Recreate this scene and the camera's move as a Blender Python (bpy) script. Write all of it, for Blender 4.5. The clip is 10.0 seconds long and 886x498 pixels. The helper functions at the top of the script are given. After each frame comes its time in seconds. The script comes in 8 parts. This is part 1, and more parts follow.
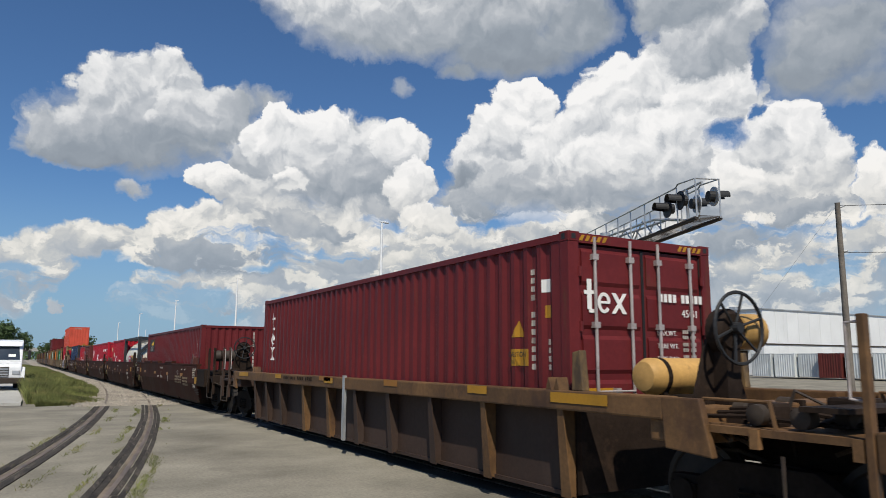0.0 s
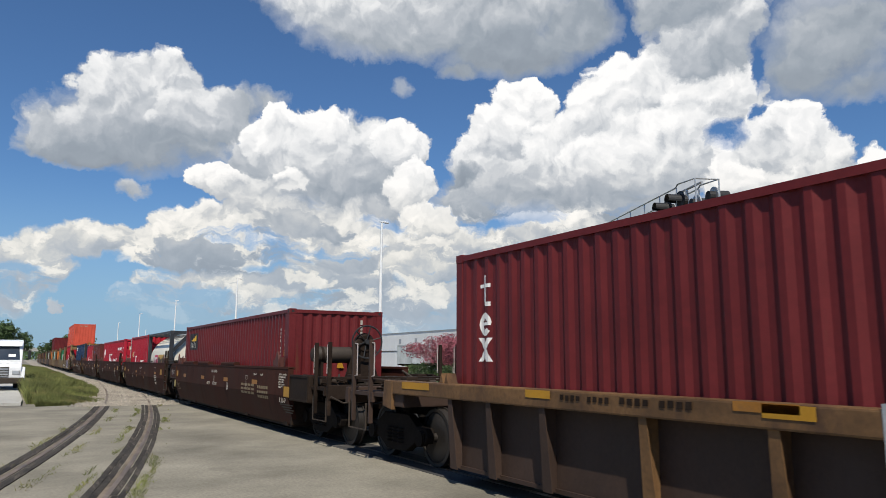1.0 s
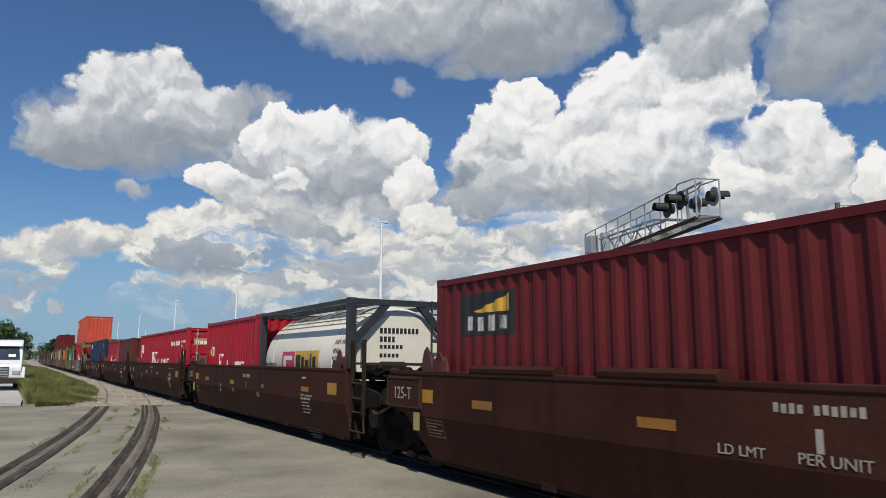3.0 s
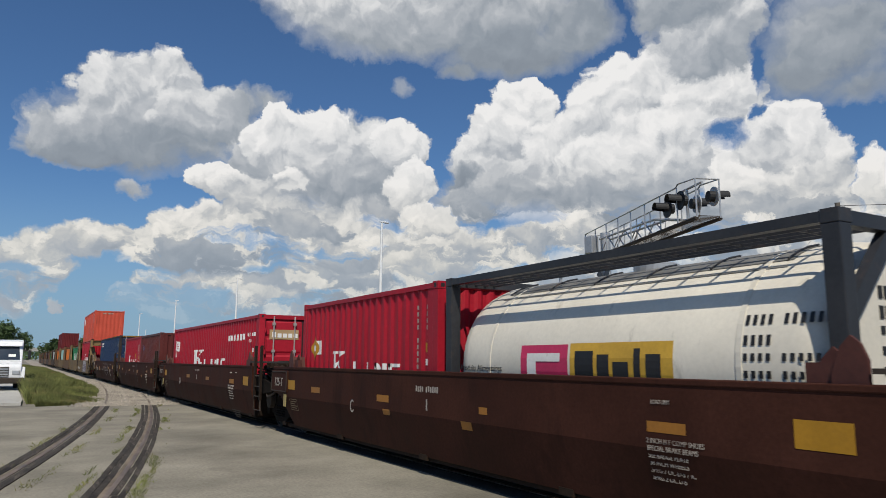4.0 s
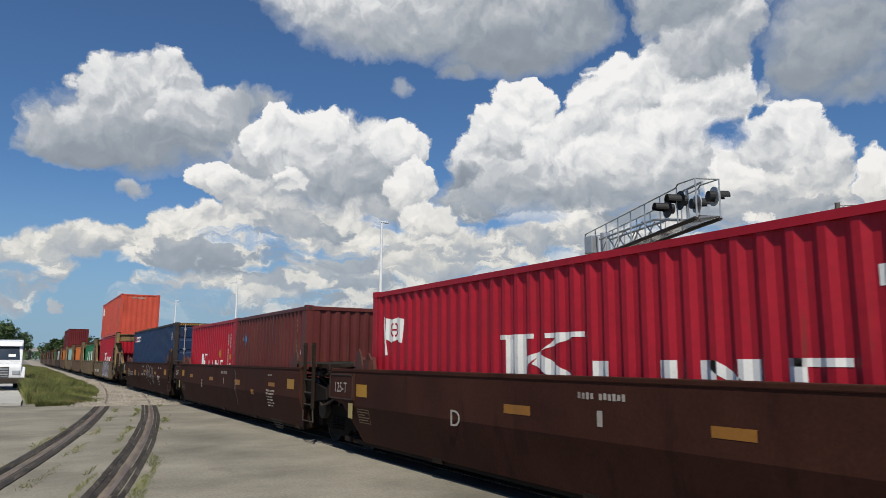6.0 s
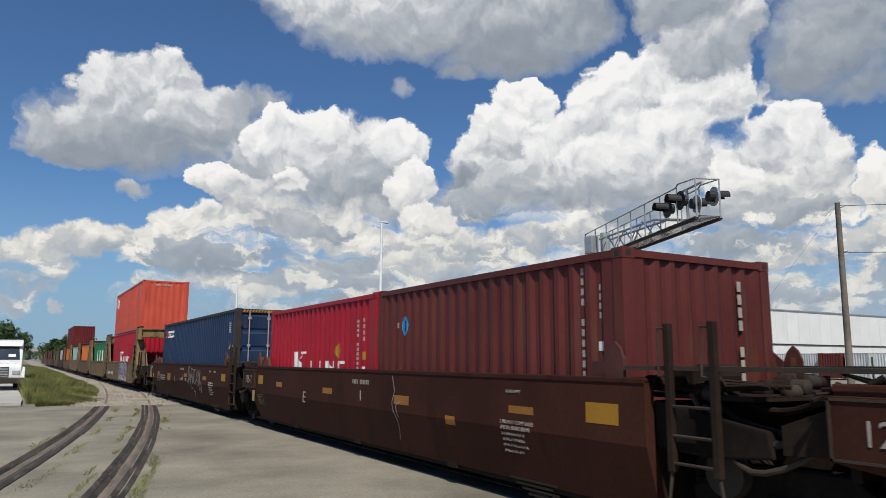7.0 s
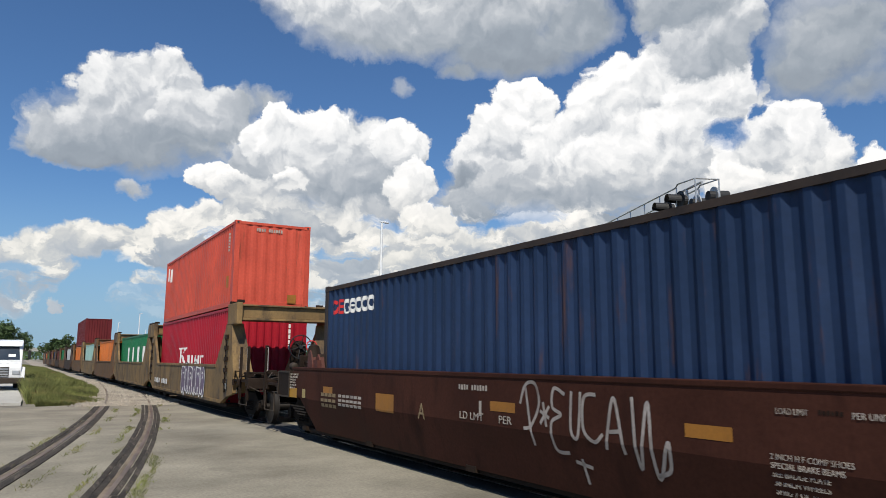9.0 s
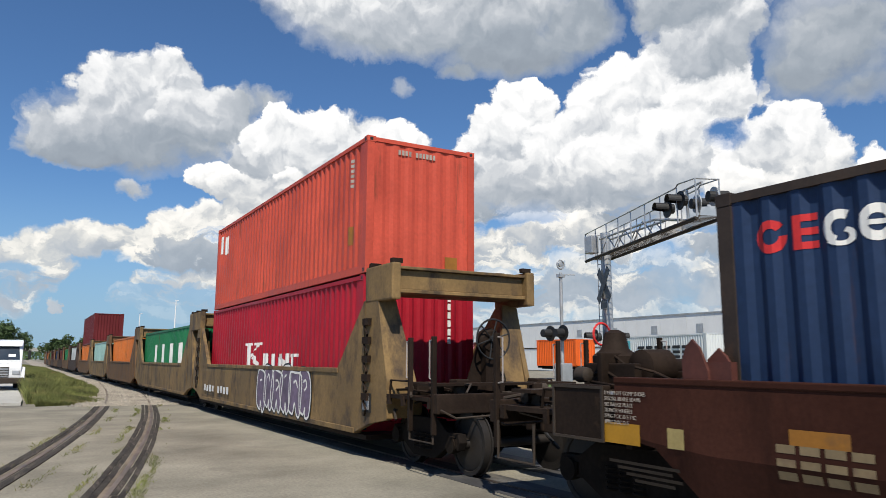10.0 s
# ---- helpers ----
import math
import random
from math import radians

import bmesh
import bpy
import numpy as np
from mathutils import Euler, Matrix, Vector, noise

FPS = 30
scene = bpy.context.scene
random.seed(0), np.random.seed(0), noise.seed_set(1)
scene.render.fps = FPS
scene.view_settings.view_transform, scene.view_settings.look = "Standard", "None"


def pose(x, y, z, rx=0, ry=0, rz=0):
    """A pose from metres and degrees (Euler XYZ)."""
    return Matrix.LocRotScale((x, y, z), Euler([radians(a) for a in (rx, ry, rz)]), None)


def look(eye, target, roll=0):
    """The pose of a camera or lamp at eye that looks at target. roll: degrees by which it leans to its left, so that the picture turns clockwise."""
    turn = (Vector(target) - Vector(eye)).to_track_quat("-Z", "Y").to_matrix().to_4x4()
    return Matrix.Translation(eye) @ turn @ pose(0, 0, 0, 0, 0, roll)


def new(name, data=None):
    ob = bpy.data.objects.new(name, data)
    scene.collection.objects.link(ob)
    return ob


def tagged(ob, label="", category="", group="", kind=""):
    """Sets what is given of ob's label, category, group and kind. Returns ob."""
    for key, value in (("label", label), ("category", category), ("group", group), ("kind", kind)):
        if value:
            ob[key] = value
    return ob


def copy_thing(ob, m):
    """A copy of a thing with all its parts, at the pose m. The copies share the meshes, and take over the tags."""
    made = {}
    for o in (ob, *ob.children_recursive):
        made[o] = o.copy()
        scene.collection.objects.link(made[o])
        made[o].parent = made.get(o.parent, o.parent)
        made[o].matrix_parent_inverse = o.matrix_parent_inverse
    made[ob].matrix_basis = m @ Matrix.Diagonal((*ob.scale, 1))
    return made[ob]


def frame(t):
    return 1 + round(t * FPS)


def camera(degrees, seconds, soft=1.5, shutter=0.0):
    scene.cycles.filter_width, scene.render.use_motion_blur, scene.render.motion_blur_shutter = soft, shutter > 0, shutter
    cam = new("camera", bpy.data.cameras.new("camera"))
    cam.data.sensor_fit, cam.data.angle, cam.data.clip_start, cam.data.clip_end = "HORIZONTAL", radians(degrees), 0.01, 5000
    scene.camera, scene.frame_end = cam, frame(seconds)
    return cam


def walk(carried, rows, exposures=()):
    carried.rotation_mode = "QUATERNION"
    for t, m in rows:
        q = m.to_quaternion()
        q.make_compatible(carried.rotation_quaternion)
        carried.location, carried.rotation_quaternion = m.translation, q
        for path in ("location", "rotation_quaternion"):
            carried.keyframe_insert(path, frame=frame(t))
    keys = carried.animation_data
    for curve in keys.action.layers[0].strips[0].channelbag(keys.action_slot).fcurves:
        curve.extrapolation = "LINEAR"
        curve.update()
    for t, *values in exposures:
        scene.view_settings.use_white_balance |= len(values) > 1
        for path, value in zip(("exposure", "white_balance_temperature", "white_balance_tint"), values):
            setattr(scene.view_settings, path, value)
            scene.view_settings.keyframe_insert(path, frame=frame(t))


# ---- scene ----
import colorsys
import functools
import itertools

EYE = Vector((0.0, 0.0, 1.68))
PITCH, YAW = 0.1549, 0.5280
AIM = Vector((math.sin(YAW) * math.cos(PITCH), math.cos(YAW) * math.cos(PITCH), math.sin(PITCH)))
cam = camera(63.6, 10.0, soft=0.7, shutter=0.06)
STAND = look(EYE, EYE + AIM * 10, roll=0.28)
walk(cam, [(0.0, STAND), (10.0, STAND)], exposures=[(0.0, -0.12), (0.5, -0.05), (1.2, 0.02), (2.0, -0.14), (2.5, -0.12), (4.0, -0.24), (5.5, -0.18), (7.5, -0.10), (9.0, 0.05), (10.0, 0.12)])

# ---------------------------------------------------------------- light
TO_SUN = Vector((-0.31, -0.62, 0.88)).normalized()
sun = new("sun", bpy.data.lights.new("sun", "SUN"))
sun.data.energy, sun.data.angle, sun.data.color = 4.8, radians(0.6), (1.0, 0.93, 0.80)
sun.rotation_mode = "QUATERNION"
sun.rotation_quaternion = TO_SUN.to_track_quat("Z", "Y")


def sky_world():
    """Blue sky with heaps of cumulus, laid out by compass bearing and height in degrees."""
    w = bpy.data.worlds.new("sky")
    scene.world = w
    w.use_nodes = True
    nt = w.node_tree
    nt.nodes.clear()
    N, L = nt.nodes, nt.links

    def node(kind, **kw):
        n = N.new(kind)
        for k, v in kw.items():
            if k == "operation":
                n.operation = v
            elif k == "blend_type":
                n.blend_type = v
            elif k == "data_type":
                n.data_type = v
        return n

    def put(sock, v):
        if isinstance(v, bpy.types.NodeSocket):
            L.new(v, sock)
        else:
            sock.default_value = v

    def m(op, a, b=0.0, c=0.0, clamp=False):
        n = node("ShaderNodeMath", operation=op)
        n.use_clamp = clamp
        for i, v in enumerate((a, b, c)):
            put(n.inputs[i], v)
        return n.outputs[0]

    def vm(op, a, b=(0, 0, 0), c=(0, 0, 0)):
        n = node("ShaderNodeVectorMath", operation=op)
        put(n.inputs[0], a)
        put(n.inputs[1], b)
        if op == "MULTIPLY_ADD":
            put(n.inputs[2], c)
        return n.outputs["Value"] if op in ("DOT_PRODUCT", "LENGTH") else n.outputs[0]

    def mixf(f, a, b):
        n = node("ShaderNodeMix", data_type="FLOAT")
        put(n.inputs[0], f), put(n.inputs[2], a), put(n.inputs[3], b)
        return n.outputs[0]

    def mixc(f, a, b):
        n = node("ShaderNodeMix", data_type="RGBA")
        put(n.inputs[0], f), put(n.inputs[6], a), put(n.inputs[7], b)
        return n.outputs[2]

    def ramp(f, lo, hi, a=0.0, b=1.0):
        n = node("ShaderNodeMapRange")
        n.interpolation_type = "SMOOTHSTEP"
        for i, v in enumerate((f, lo, hi, a, b)):
            put(n.inputs[i], v)
        return n.outputs[0]

    tc = node("ShaderNodeTexCoord")
    sep = node("ShaderNodeSeparateXYZ")
    L.new(tc.outputs["Generated"], sep.inputs[0])
    x, y, z = sep.outputs
    bearing = m("MULTIPLY", m("ARCTAN2", x, y), 57.29578)
    height = m("MULTIPLY", m("ARCSINE", z), 57.29578)
    com = node("ShaderNodeCombineXYZ")
    L.new(bearing, com.inputs[0]), L.new(height, com.inputs[1])
    P = com.outputs[0]

    def noise_tex(vec, scale, detail, rough, out="Fac"):
        n = node("ShaderNodeTexNoise")
        put(n.inputs["Vector"], vec)
        n.inputs["Scale"].default_value, n.inputs["Detail"].default_value = scale, detail
        n.inputs["Roughness"].default_value = rough
        return n.outputs[out]

    def billow(vec, scale, detail):
        n = node("ShaderNodeTexVoronoi")
        n.feature = "SMOOTH_F1"
        put(n.inputs["Vector"], vec)
        n.inputs["Scale"].default_value, n.inputs["Detail"].default_value = scale, detail
        n.inputs["Roughness"].default_value, n.inputs["Smoothness"].default_value = 0.55, 0.35
        n.normalize = True
        return n.outputs["Distance"]

    warp = noise_tex(P, 0.20, 6.0, 0.62, "Color")
    P1 = vm("MULTIPLY_ADD", warp, (5.0, 4.2, 0.0), vm("ADD", P, (-2.5, -2.1, 0.0)))
    def heads(vec, detail):
        """Height of the billows: round heads stand out, seams between them sink."""
        lumps, fine = billow(vec, 0.34, detail * 0.5), noise_tex(vec, 0.7, detail, 0.55)
        return m("ADD", m("MULTIPLY", m("SUBTRACT", 0.42, lumps), 1.2), m("MULTIPLY", m("SUBTRACT", fine, 0.5), 1.0))

    relief = heads(P1, 5.0)
    broad = heads(P1, 2.4)
    # the side of each head that looks up to the sun is the brighter one
    tilt = m("SUBTRACT", broad, heads(vm("ADD", P1, (-0.25, 0.75, 0.0)), 2.4))

    state = {"a": 0.0, "l": 0.6}

    def puff(az, el, ra, re, top=1.0, base=0.45, soft=0.22, rag=0.55, sink=0.0):
        """One heap of cloud: bearing, height and half sizes in degrees; brightness of its head and of its base; how soft and ragged its rim is."""
        q = vm("MULTIPLY_ADD", P1, (1 / ra, 1 / re, 0.0), (-az / ra, -el / re, 0.0))
        d = m("SUBTRACT", 1.0, vm("DOT_PRODUCT", q, q))
        mask = m("MULTIPLY_ADD", m("MULTIPLY_ADD", relief, rag, d), 1 / soft, -sink / soft, clamp=True)
        tone = m("MULTIPLY_ADD", vm("DOT_PRODUCT", q, (-0.12 * (top - base), 0.55 * (top - base), 0.0)), 1.0, (top + base) / 2)
        state["l"] = mixf(mask, state["l"], tone)
        state["a"] = m("MAXIMUM", state["a"], mask)

    def gap(az, el, ra, re, soft=0.5, rag=0.9):
        """A hole of blue between heaps."""
        q = vm("MULTIPLY_ADD", P1, (1 / ra, 1 / re, 0.0), (-az / ra, -el / re, 0.0))
        d = m("SUBTRACT", 1.0, vm("DOT_PRODUCT", q, q))
        mask = m("MULTIPLY", m("MULTIPLY_ADD", relief, -rag, d), 1 / soft, clamp=True)
        state["a"] = m("MULTIPLY", state["a"], m("SUBTRACT", 1.0, mask))

    puff(23.78, 4.34, 14.46, 3.13, 0.54, 0.42, 1.00, 0.70)
    puff(39.99, 5.27, 14.29, 4.00, 0.54, 0.42, 1.00, 0.70)
    puff(56.36, 5.70, 9.53, 4.86, 0.58, 0.42, 0.80, 0.70)
    puff(0.07, 6.60, 2.90, 2.42, 0.82, 0.46, 0.35, 0.90)
    puff(3.28, 8.65, 2.56, 1.37, 0.78, 0.50, 0.40, 0.90)
    puff(1.79, 3.73, 0.49, 0.36, 0.70, 0.50, 0.40, 0.40)
    puff(-0.76, 4.40, 1.67, 1.54, 0.55, 0.45, 0.60, 0.80)
    puff(10.49, 4.68, 4.82, 2.04, 0.74, 0.42, 0.35, 1.00)
    puff(14.99, 5.69, 3.81, 1.92, 0.76, 0.44, 0.35, 1.00)
    puff(7.08, 8.52, 4.26, 1.67, 0.86, 0.42, 0.30, 0.90)
    puff(11.00, 10.05, 3.69, 1.97, 0.88, 0.45, 0.30, 0.90)
    puff(14.03, 8.06, 7.98, 2.00, 0.58, 0.34, 0.50, 0.80)
    puff(21.95, 6.10, 5.78, 2.33, 0.60, 0.36, 0.50, 0.70)
    puff(16.31, 4.64, 2.56, 0.96, 0.78, 0.50, 0.50, 1.20)
    puff(20.13, 7.39, 2.66, 0.98, 0.80, 0.50, 0.50, 1.20)
    puff(24.62, 7.27, 2.49, 0.90, 0.86, 0.56, 0.45, 1.20)
    puff(29.63, 5.97, 2.73, 1.18, 0.84, 0.52, 0.45, 1.20)
    puff(35.56, 8.23, 3.63, 1.08, 0.82, 0.50, 0.50, 1.20)
    puff(44.04, 9.17, 3.90, 1.14, 0.80, 0.48, 0.50, 1.20)
    puff(54.57, 7.01, 2.28, 1.24, 0.78, 0.46, 0.50, 1.20)
    puff(58.77, 4.00, 2.80, 0.95, 0.72, 0.48, 0.50, 1.20)
    puff(6.63, 16.58, 7.70, 2.75, 0.64, 0.40, 0.70, 0.80)
    puff(2.39, 15.42, 4.40, 1.78, 0.62, 0.36, 0.40, 0.80)
    puff(4.70, 19.05, 3.30, 3.20, 0.86, 0.52, 0.25, 0.90)
    puff(7.95, 19.43, 3.45, 3.16, 0.82, 0.45, 0.25, 0.90)
    puff(11.33, 18.81, 3.81, 2.49, 0.86, 0.44, 0.30, 0.90)
    puff(0.95, 16.34, 2.50, 1.40, 0.70, 0.52, 0.80, 1.70)
    puff(14.53, 19.85, 3.51, 1.26, 0.56, 0.46, 1.10, 1.50)
    puff(6.64, 15.07, 6.28, 1.56, 0.46, 0.36, 1.60, 0.80)
    puff(6.32, 12.79, 1.40, 0.74, 0.66, 0.46, 0.90, 1.60)
    puff(19.92, 13.63, 8.05, 5.74, 0.66, 0.34, 0.30, 0.80)
    puff(21.68, 15.48, 5.02, 3.97, 0.74, 0.42, 0.30, 0.90)
    puff(16.64, 17.38, 2.93, 2.24, 1.04, 0.62, 0.20, 0.90)
    puff(20.49, 17.18, 3.01, 2.62, 1.04, 0.55, 0.20, 0.90)
    puff(24.45, 15.14, 3.69, 3.12, 0.80, 0.40, 0.30, 0.90)
    puff(26.75, 16.53, 2.43, 2.04, 1.00, 0.60, 0.20, 0.90)
    puff(27.72, 13.87, 2.13, 2.07, 1.02, 0.60, 0.20, 0.90)
    puff(11.63, 13.62, 1.67, 1.28, 0.98, 0.62, 0.25, 1.10)
    puff(13.14, 13.00, 2.04, 1.29, 0.94, 0.58, 0.30, 1.00)
    puff(15.12, 12.05, 3.02, 2.18, 0.78, 0.46, 0.30, 0.90)
    puff(17.89, 14.05, 1.33, 1.05, 0.96, 0.72, 0.45, 1.10)
    puff(18.27, 10.00, 6.58, 2.30, 0.66, 0.42, 0.40, 0.90)
    puff(24.09, 10.64, 4.09, 2.25, 0.60, 0.38, 0.40, 0.90)
    puff(26.40, 9.33, 4.11, 1.81, 0.88, 0.50, 0.35, 0.90)
    puff(22.78, 8.36, 5.39, 1.53, 0.74, 0.46, 0.40, 0.80)
    puff(29.16, 7.55, 4.11, 1.54, 0.84, 0.50, 0.35, 0.90)
    puff(40.18, 13.74, 10.28, 4.20, 0.66, 0.36, 0.30, 0.80)
    puff(35.16, 15.21, 4.63, 3.12, 0.90, 0.48, 0.25, 0.90)
    puff(36.84, 19.58, 2.98, 2.69, 1.06, 0.66, 0.20, 0.90)
    puff(34.72, 17.88, 2.80, 2.20, 0.98, 0.60, 0.22, 0.90)
    puff(40.69, 16.37, 4.07, 3.07, 0.96, 0.56, 0.25, 0.90)
    puff(45.28, 19.54, 4.85, 3.80, 1.06, 0.62, 0.22, 0.90)
    puff(49.30, 21.66, 3.84, 3.26, 1.04, 0.60, 0.25, 0.90)
    puff(52.14, 19.68, 3.68, 3.65, 1.02, 0.60, 0.25, 1.00)
    puff(48.17, 15.90, 5.51, 3.40, 0.92, 0.54, 0.30, 0.90)
    puff(44.23, 14.87, 4.83, 2.61, 0.90, 0.52, 0.30, 0.90)
    puff(51.57, 24.19, 4.59, 3.14, 0.80, 0.46, 0.45, 1.10)
    puff(49.55, 26.44, 3.88, 1.95, 0.60, 0.42, 0.50, 1.00)
    puff(31.90, 14.43, 1.95, 1.08, 0.36, 0.30, 1.30, 1.20)
    puff(33.76, 12.99, 4.15, 1.53, 0.62, 0.42, 0.40, 0.80)
    puff(41.04, 12.38, 7.56, 1.60, 0.54, 0.38, 0.80, 0.90)
    puff(45.43, 11.75, 5.16, 1.48, 0.54, 0.38, 0.80, 0.90)
    puff(39.20, 10.20, 6.27, 1.52, 0.86, 0.52, 0.35, 1.00)
    puff(32.82, 9.38, 4.12, 1.63, 0.80, 0.50, 0.35, 1.00)
    puff(29.13, 11.40, 2.31, 1.36, 0.95, 0.60, 0.30, 0.90)
    puff(50.02, 10.64, 4.90, 1.96, 0.56, 0.40, 0.80, 0.90)
    puff(56.36, 14.28, 4.34, 4.23, 1.02, 0.56, 0.20, 0.90)
    puff(57.29, 16.78, 2.32, 2.06, 1.06, 0.70, 0.20, 0.90)
    puff(54.93, 16.07, 1.94, 2.43, 0.96, 0.62, 0.25, 1.00)
    puff(53.34, 12.51, 3.15, 2.33, 0.92, 0.54, 0.30, 0.90)
    puff(57.84, 11.28, 3.46, 1.77, 0.66, 0.40, 0.40, 0.80)
    puff(52.75, 8.99, 4.71, 1.42, 0.56, 0.40, 0.80, 0.90)
    puff(59.78, 8.31, 2.44, 1.97, 0.80, 0.48, 0.35, 1.00)
    puff(57.81, 5.63, 3.94, 1.60, 0.72, 0.44, 0.40, 1.00)
    puff(62.46, 11.97, 1.87, 2.53, 1.04, 0.56, 0.22, 0.90)
    puff(61.82, 8.15, 1.67, 2.32, 0.78, 0.48, 0.35, 1.00)
    puff(29.47, 27.90, 15.15, 4.25, 0.80, 0.44, 0.60, 0.22)
    puff(21.30, 27.58, 7.53, 3.01, 0.86, 0.60, 0.70, 0.30)
    puff(26.13, 25.57, 9.02, 2.28, 0.68, 0.46, 0.70, 0.25)
    puff(35.72, 24.53, 7.10, 2.43, 0.46, 0.36, 0.70, 0.25)
    puff(41.41, 26.09, 4.18, 2.43, 0.52, 0.40, 0.70, 0.40)
    puff(31.90, 22.91, 2.10, 0.94, 0.42, 0.38, 1.00, 0.50)
    puff(60.52, 22.65, 5.39, 4.25, 0.60, 0.38, 0.90, 0.45)
    puff(58.51, 20.74, 3.71, 2.30, 0.50, 0.36, 0.90, 0.50)
    puff(62.41, 23.73, 3.13, 1.80, 0.50, 0.40, 0.90, 0.50)
    puff(61.65, 19.02, 3.30, 1.58, 0.44, 0.36, 1.20, 0.60)
    puff(26.77, 21.44, 0.80, 0.75, 0.56, 0.50, 2.60, 3.00)
    gap(52.78, 16.72, 1.85, 1.40, 0.90, 1.30)
    gap(55.27, 21.26, 0.79, 1.80, 0.60, 1.20)
    gap(34.66, 10.95, 2.75, 0.72, 0.80, 1.00)
    gap(54.88, 18.31, 0.70, 0.88, 0.60, 1.20)
    gap(16.22, 6.83, 3.00, 0.53, 0.90, 1.00)
    gap(4.14, 7.08, 2.21, 0.65, 0.80, 1.00)
    # broken heaps all round, outside the stretch of sky above the yard
    rest = noise_tex(vm("MULTIPLY", P1, (0.05, 0.09, 0.0)), 1.0, 6.0, 0.6)
    away = m("MAXIMUM", ramp(m("ABSOLUTE", m("SUBTRACT", bearing, 30.0)), 37.0, 44.0), ramp(height, 31.0, 36.0))
    restmask = m("MULTIPLY", m("MULTIPLY", ramp(rest, 0.56, 0.66), away), ramp(height, 0.0, 4.0))
    # low down the heaps break into many small heads with slots of hazy blue between them
    low_band = ramp(height, 13.5, 10.0)
    small_heads = noise_tex(vm("MULTIPLY", P1, (0.24, 0.46, 0.0)), 1.0, 7.0, 0.60)
    head_mask = m("MULTIPLY", m("MULTIPLY", ramp(small_heads, 0.49, 0.58), low_band), 0.80)
    state["l"] = mixf(head_mask, state["l"], 0.92)
    slots = noise_tex(vm("MULTIPLY_ADD", P1, (0.12, 0.38, 0.0), (7.3, 2.1, 0.0)), 1.0, 6.0, 0.58)
    slots = m("ADD", slots, m("MULTIPLY", ramp(bearing, 19.0, 9.0, 0.0, 0.10), ramp(height, 7.5, 5.0)))
    slot_mask = m("MULTIPLY", m("MULTIPLY", ramp(slots, 0.55, 0.65), low_band), 0.80)
    state["a"] = m("MULTIPLY", state["a"], m("SUBTRACT", 1.0, slot_mask))
    alpha = m("MAXIMUM", state["a"], restmask)
    # shaded undersides are smooth and soft, sunlit heads are crisp
    crisp = ramp(state["l"], 0.32, 0.80, 0.22, 1.0)
    bumps = m("ADD", m("MULTIPLY", tilt, 0.36), m("MULTIPLY", m("ADD", m("MULTIPLY", relief, 0.35), m("MULTIPLY", broad, 0.65)), 0.22))
    light = m("MULTIPLY_ADD", bumps, crisp, state["l"])
    cr = node("ShaderNodeValToRGB")
    L.new(light, cr.inputs[0])
    e = cr.color_ramp.elements
    e[0].position, e[0].color = 0.0, (0.11, 0.135, 0.18, 1)
    e[1].position, e[1].color = 1.0, (1.0, 0.99, 0.98, 1)
    for p, c in ((0.25, (0.20, 0.235, 0.29, 1)), (0.45, (0.33, 0.375, 0.43, 1)), (0.65, (0.53, 0.56, 0.60, 1)), (0.82, (0.80, 0.81, 0.82, 1))):
        k = e.new(p)
        k.color = c
    st = node("ShaderNodeTexSky")
    st.sky_type, st.sun_disc = "NISHITA", False
    st.sun_elevation, st.sun_rotation = math.asin(TO_SUN.z), math.atan2(TO_SUN.x, TO_SUN.y)
    st.altitude, st.air_density, st.dust_density, st.ozone_density = 0, 1.0, 0.4, 3.0
    sc = vm("MULTIPLY", st.outputs[0], (0.056, 0.077, 0.098))
    # heads near the horizon are seen through warm haze, their shade through blue air
    ivory = mixc(m("MULTIPLY", ramp(height, 17.0, 5.0), ramp(light, 0.50, 0.80)), (1, 1, 1, 1), (1.0, 0.955, 0.86, 1))
    aired = vm("MULTIPLY", cr.outputs[0], ivory)
    hazy = mixc(ramp(height, 13.0, 0.0, 0.0, 0.42), aired, (0.46, 0.56, 0.67, 1))
    low = mixc(ramp(height, 14.0, -1.0, 0.0, 0.85), sc, (0.27, 0.43, 0.60, 1))
    col = mixc(alpha, low, hazy)
    bg = node("ShaderNodeBackground")
    L.new(col, bg.inputs[0])
    bg.inputs[1].default_value = 1.0
    out = node("ShaderNodeOutputWorld")
    L.new(bg.outputs[0], out.inputs[0])


sky_world()


